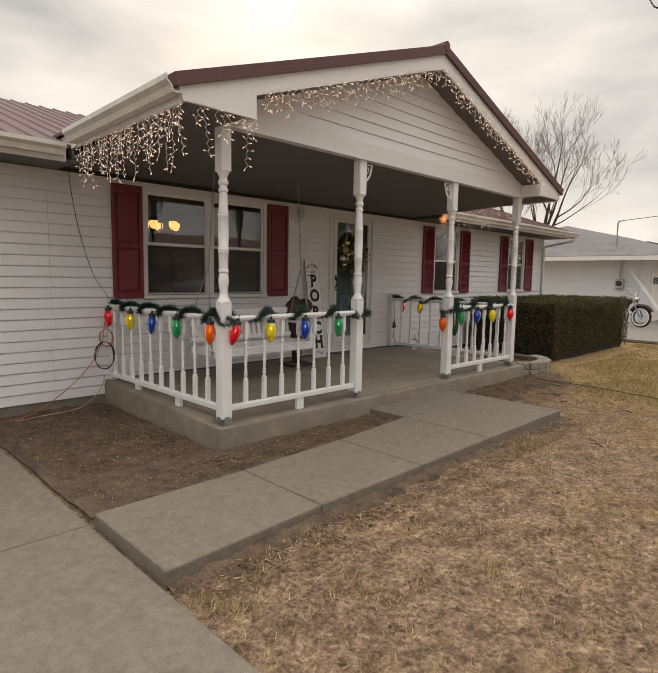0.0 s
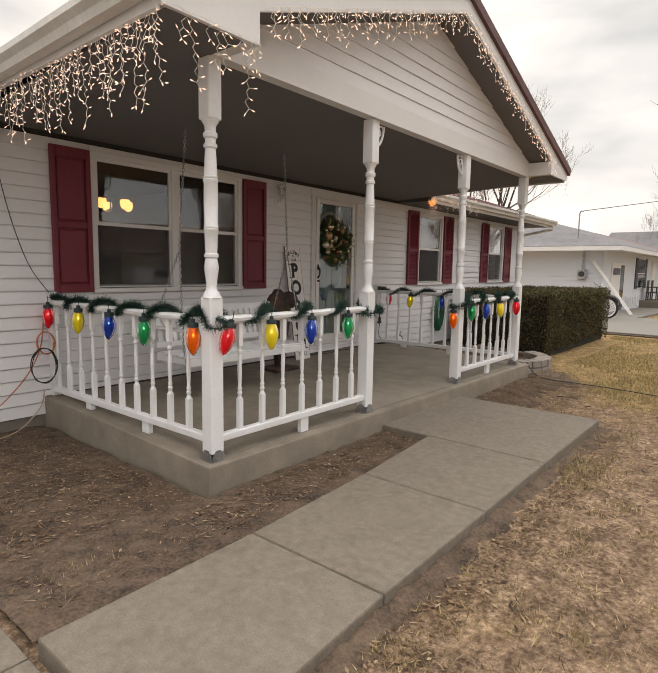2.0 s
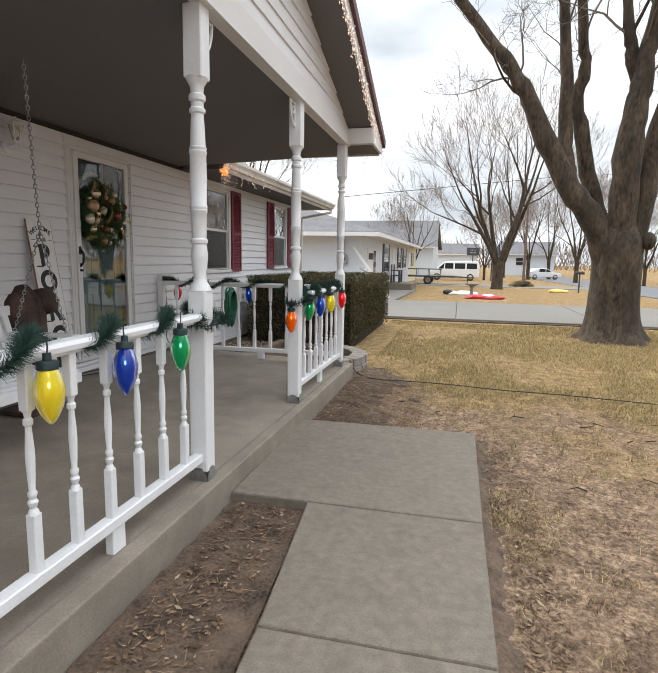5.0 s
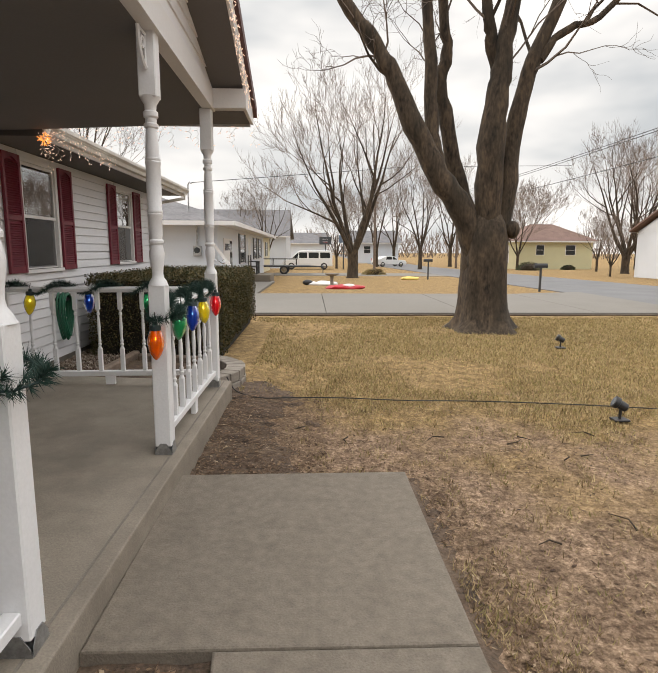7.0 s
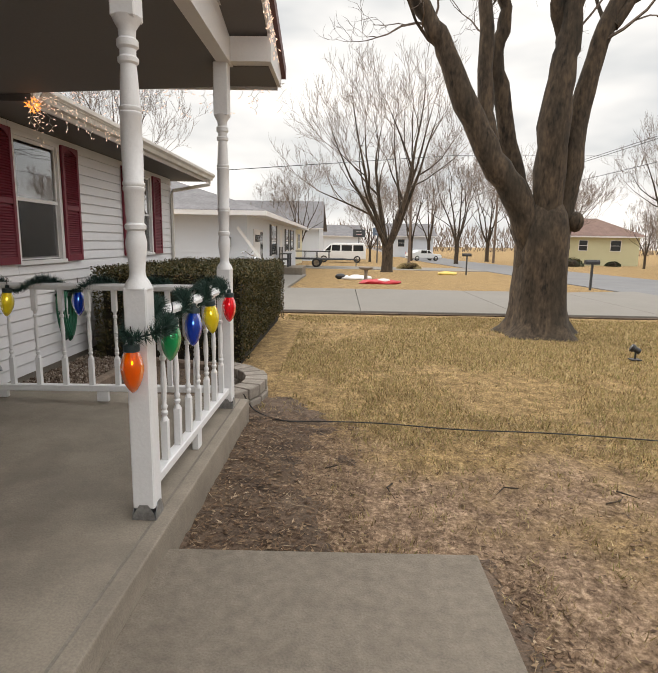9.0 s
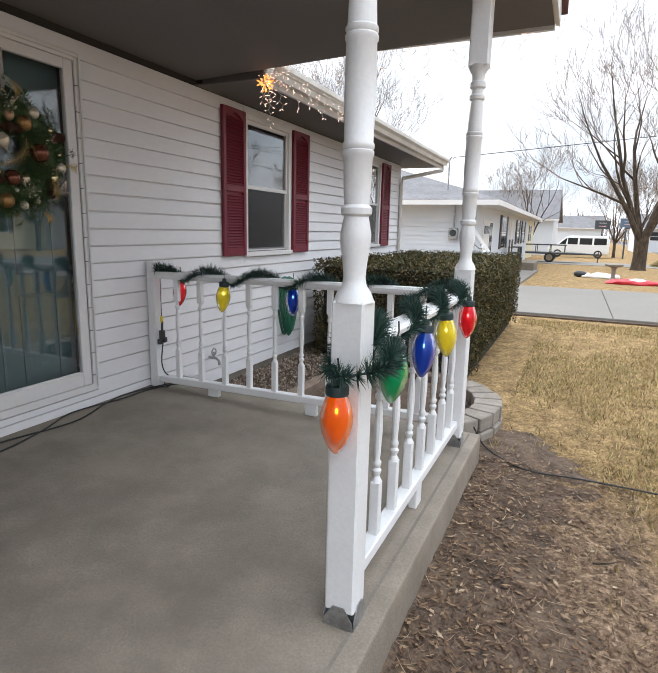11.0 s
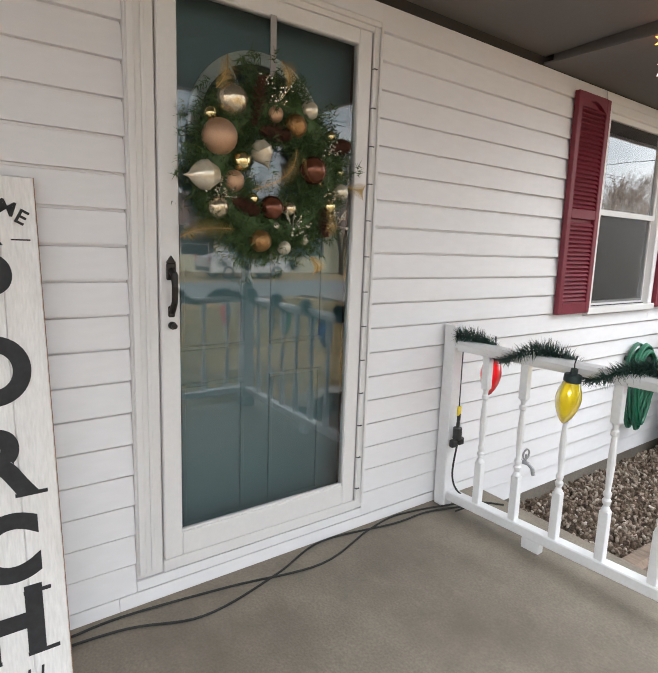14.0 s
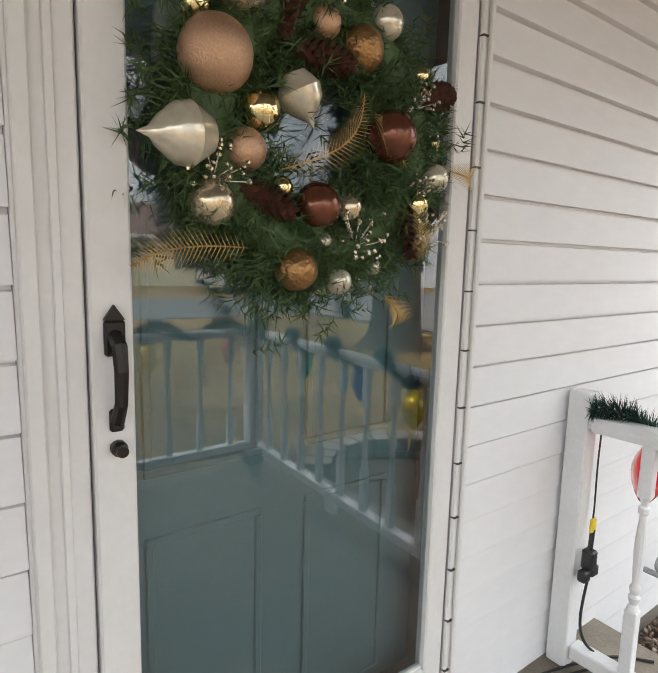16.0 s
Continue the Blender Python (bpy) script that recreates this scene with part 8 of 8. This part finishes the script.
def build_lawn_things():
    rg = random.Random(12)
    for label, x, y, m, sx, sy in (("deflated white inflatable decoration lying on the lawn", -2.2, 29.0, "trim", 0.75, 0.4), ("deflated red and white inflatable decoration lying on the lawn", -1.35, 25.8, "red", 0.85, 0.3), ("deflated yellow inflatable decoration lying on the lawn", 3.2, 35.5, "cloth_yellow", 0.6, 0.4)):
        t = thing("deflated_decoration", (x, y, 0.05), label, "decoration", "deflated lawn decorations")
        bm = bmesh.new()
        bmesh.ops.create_icosphere(bm, subdivisions=3, radius=1.0, matrix=Matrix.Translation((x, y, 0.09)) @ Matrix.Diagonal((sx, sy, 0.13, 1)))
        for v in bm.verts:
            v.co.z += 0.07 * noise.noise(v.co * 5.0)
            v.co.x += 0.12 * noise.noise(v.co * 3.0)
        part("fabric", bm, M[m], t, smooth=True)
        if m == "red":
            bm = bmesh.new()
            ball(bm, (x + 0.15, y - 0.1, 0.16), 0.22, 2, (1.3, 0.7, 0.45))
            part("white_patch", bm, M["trim"], t, "white fabric", True)
        if m == "trim":
            bm = bmesh.new()
            ball(bm, (x - 0.75, y, 0.15), 0.2, 2, (1.3, 0.8, 0.7))
            part("black_patch", bm, M["black"], t, "black fabric", True)
        t.location.z = 0.05 + far_z(y) - 0.03
    t = thing("bird_bath", (-1.85, 27.4, 0.0), "grey stone bird bath on the lawn", "bird bath")
    bm = bmesh.new()
    lathe(bm, [(0.16, 0.0), (0.15, 0.06), (0.08, 0.12), (0.07, 0.4), (0.1, 0.5)], 14, Matrix.Translation((-1.85, 27.4, 0.02)))
    part("pedestal", bm, M["stone"], t, smooth=True)
    bm = bmesh.new()
    lathe(bm, [(0.1, 0.5), (0.3, 0.56), (0.32, 0.62), (0.28, 0.62), (0.05, 0.56)], 18, Matrix.Translation((-1.85, 27.4, 0.02)))
    part("bowl", bm, M["stone"], t, smooth=True)
    t.location.z = far_z(27.4) - 0.03
    # post box by the street
    for x, y, z in ((6.35, 24.2, 0.98), (4.3, 35.6, 1.1)):
        t = thing("mailbox", (x, y, 0), "black metal mailbox on a post by the street", "mailbox", "mailboxes")
        part("post", B(x - 0.035, x + 0.035, y - 0.035, y + 0.035, 0, z), M["dark_shutter"], t)
        bm = bmesh.new()
        prism(bm, [(x - 0.28, y - 0.09, z), (x - 0.28, y + 0.09, z), (x - 0.28, y + 0.09, z + 0.1), (x - 0.28, y + 0.05, z + 0.17), (x - 0.28, y - 0.05, z + 0.17), (x - 0.28, y - 0.09, z + 0.1)], (0.52, 0, 0))
        part("box", bm, M["black"], t)
        t.location.z = far_z(y) - 0.03
    for x, y, h, rz, label in ((-1.2, 62.0, 2.9, 0, "basketball hoop with a white backboard"), (0.76, 62.0, 3.1, 25, "basketball hoop with a blue-grey backboard")):
        t = thing("basketball_hoop", (0, 0, 0), label, "basketball hoop")
        part("pole", B(-0.05, 0.05, -0.05, 0.05, 0, h), M["dark_shutter"], t)
        bb = part("backboard", B(-0.65, 0.65, -0.12, -0.08, h - 0.25, h + 0.55), M["dark_shutter"] if rz == 0 else M["blue_board"], t)
        bm = bmesh.new()
        for a in ((-0.3, 0.3, h + 0.02, h + 0.05), (-0.3, 0.3, h + 0.3, h + 0.33)):
            box(bm, a[0], a[1], -0.125, -0.121, a[2], a[3])
        part("square", bm, M["trim"], bb)
        bm = bmesh.new()
        tube(bm, [(0.22 * math.cos(a), -0.36 + 0.22 * math.sin(a), h) for a in [2 * math.pi * i / 14 for i in range(15)]], 0.015, 5)
        part("ring", bm, M["red"], t)
        t.matrix_basis = pose(x, y, far_z(y), 0, 0, rz)
    for x, y, r, m in ((20.3, 60.0, 1.0, "shrub"), (24.5, 45.0, 0.7, "shrub"), (26.0, 63.0, 0.6, "shrub"), (2.0, 44.0, 0.7, "dry")):
        t = thing("shrub", (x, y, 0), "rounded dark evergreen shrub" if m == "shrub" else "low dry ornamental grass clump", "shrub", "shrubs")
        verts, faces = [], []
        for _ in range(2600):
            d = Vector((rg.gauss(0, 1), rg.gauss(0, 1), abs(rg.gauss(0, 1)))).normalized()
            p = Vector((x, y, 0.1)) + Vector((d.x * 1.25, d.y, d.z * (0.85 if m == "shrub" else 0.6))) * r * (0.8 + 0.25 * rg.random() + 0.12 * noise.noise(d * 3))
            s, u = d.orthogonal().normalized() * 0.035, d * 0.07
            i = len(verts)
            verts += [p - s, p + s, p + u]
            faces.append((i, i + 1, i + 2))
        quick_mesh("leaves", verts, faces, M["shrub_leaf"] if m == "shrub" else M["straw"], t)
        bm = bmesh.new()
        ball(bm, (x, y, 0.08 + r * 0.2), r * 0.72, 2, (1.25, 1, 0.75))
        part("core", bm, M["bark"], t)
        t.location.z = far_z(y) - 0.1


M["cloth_yellow"] = mat("yellow_fabric", (0.65, 0.48, 0.12), 0.7, var=0.1, bump=0.1)
M["blue_board"] = mat("blue_grey_backboard", (0.10, 0.14, 0.20), 0.4, var=0.1, bump=0.05)
M["shrub_leaf"] = island_mat("dark_shrub_leaves", [(0.0, (0.02, 0.028, 0.012)), (1.0, (0.07, 0.075, 0.035))])
build_lawn_things()


def build_power_lines():
    for i, y in enumerate((-8.0, 70.0, 118.0)):
        t = thing("utility_pole", (15.2, y, 0), "grey wooden utility pole with a crossarm", "utility pole", "utility poles")
        bm = bmesh.new()
        tube(bm, [(15.2, y, -1.2), (15.2, y, 9.4)], [0.16, 0.11], 8)
        part("pole", bm, M["timber"], t)
        part("crossarm", B(14.4, 16.0, y - 0.06, y + 0.06, 8.4, 8.55), M["timber"], t)
    for x, z in ((15.15, 8.3), (15.25, 7.0), (15.9, 8.7)):
        pts = []
        for a, b in ((-8.0, 70.0), (70.0, 118.0)):
            for k in range(12):
                f = k / 12
                pts.append((x, a + (b - a) * f, z - 4 * 0.55 * f * (1 - f) * (b - a) / 78))
        pts.append((x, 118.0, z))
        bm = bmesh.new()
        tube(bm, pts, 0.02, 4)
        tagged(part("overhead_cable", bm, M["cord"]), "black overhead cable along the street", "cable", "overhead cables")
    t = thing("utility_pole", (3.3, 55, 0), "grey wooden utility pole on a lawn", "utility pole", "utility poles")
    bm = bmesh.new()
    tube(bm, [(3.3, 55, -1.2), (3.3, 55, 6.4)], [0.14, 0.09], 8)
    part("pole", bm, M["timber"], t)
    bm = bmesh.new()
    tube(bm, [(-7.25, 23.55, 4.02), (2.0, 30, 5.6), (15.2, 41, 7.4)], 0.014, 4)
    tagged(part("overhead_cable", bm, M["cord"]), "black service cable to the next house", "cable", "overhead cables")


build_power_lines()


def build_far_woods():
    """A belt of bare brush and trees that closes the view all round."""
    rg = random.Random(77)
    verts, faces = [], []
    for k in range(26000):
        a = rg.uniform(0, 2 * math.pi)
        R = rg.uniform(135, 170)
        x, y = R * math.cos(a), 30 + R * math.sin(a)
        top = 7.5 + 4.0 * noise.noise(Vector((a * 7, 0, 0))) + 2.0 * noise.noise(Vector((a * 31, 2, 0)))
        z0 = rg.uniform(-1.2, top * 0.75)
        h = rg.uniform(1.2, 3.2)
        w = rg.uniform(0.03, 0.16)
        lean = rg.uniform(-0.5, 0.5) * h
        t = Vector((-math.sin(a), math.cos(a), 0))
        p = Vector((x, y, z0))
        i = len(verts)
        verts += [p - t * w, p + t * w, p + t * lean + Vector((0, 0, h))]
        faces.append((i, i + 1, i + 2))
    tagged(quick_mesh("far_woods", verts, faces, M["far_twigs"]), "belt of bare brown woods on the horizon", "woods", "", "stuff")


build_far_woods()
build_grass()
build_litter()
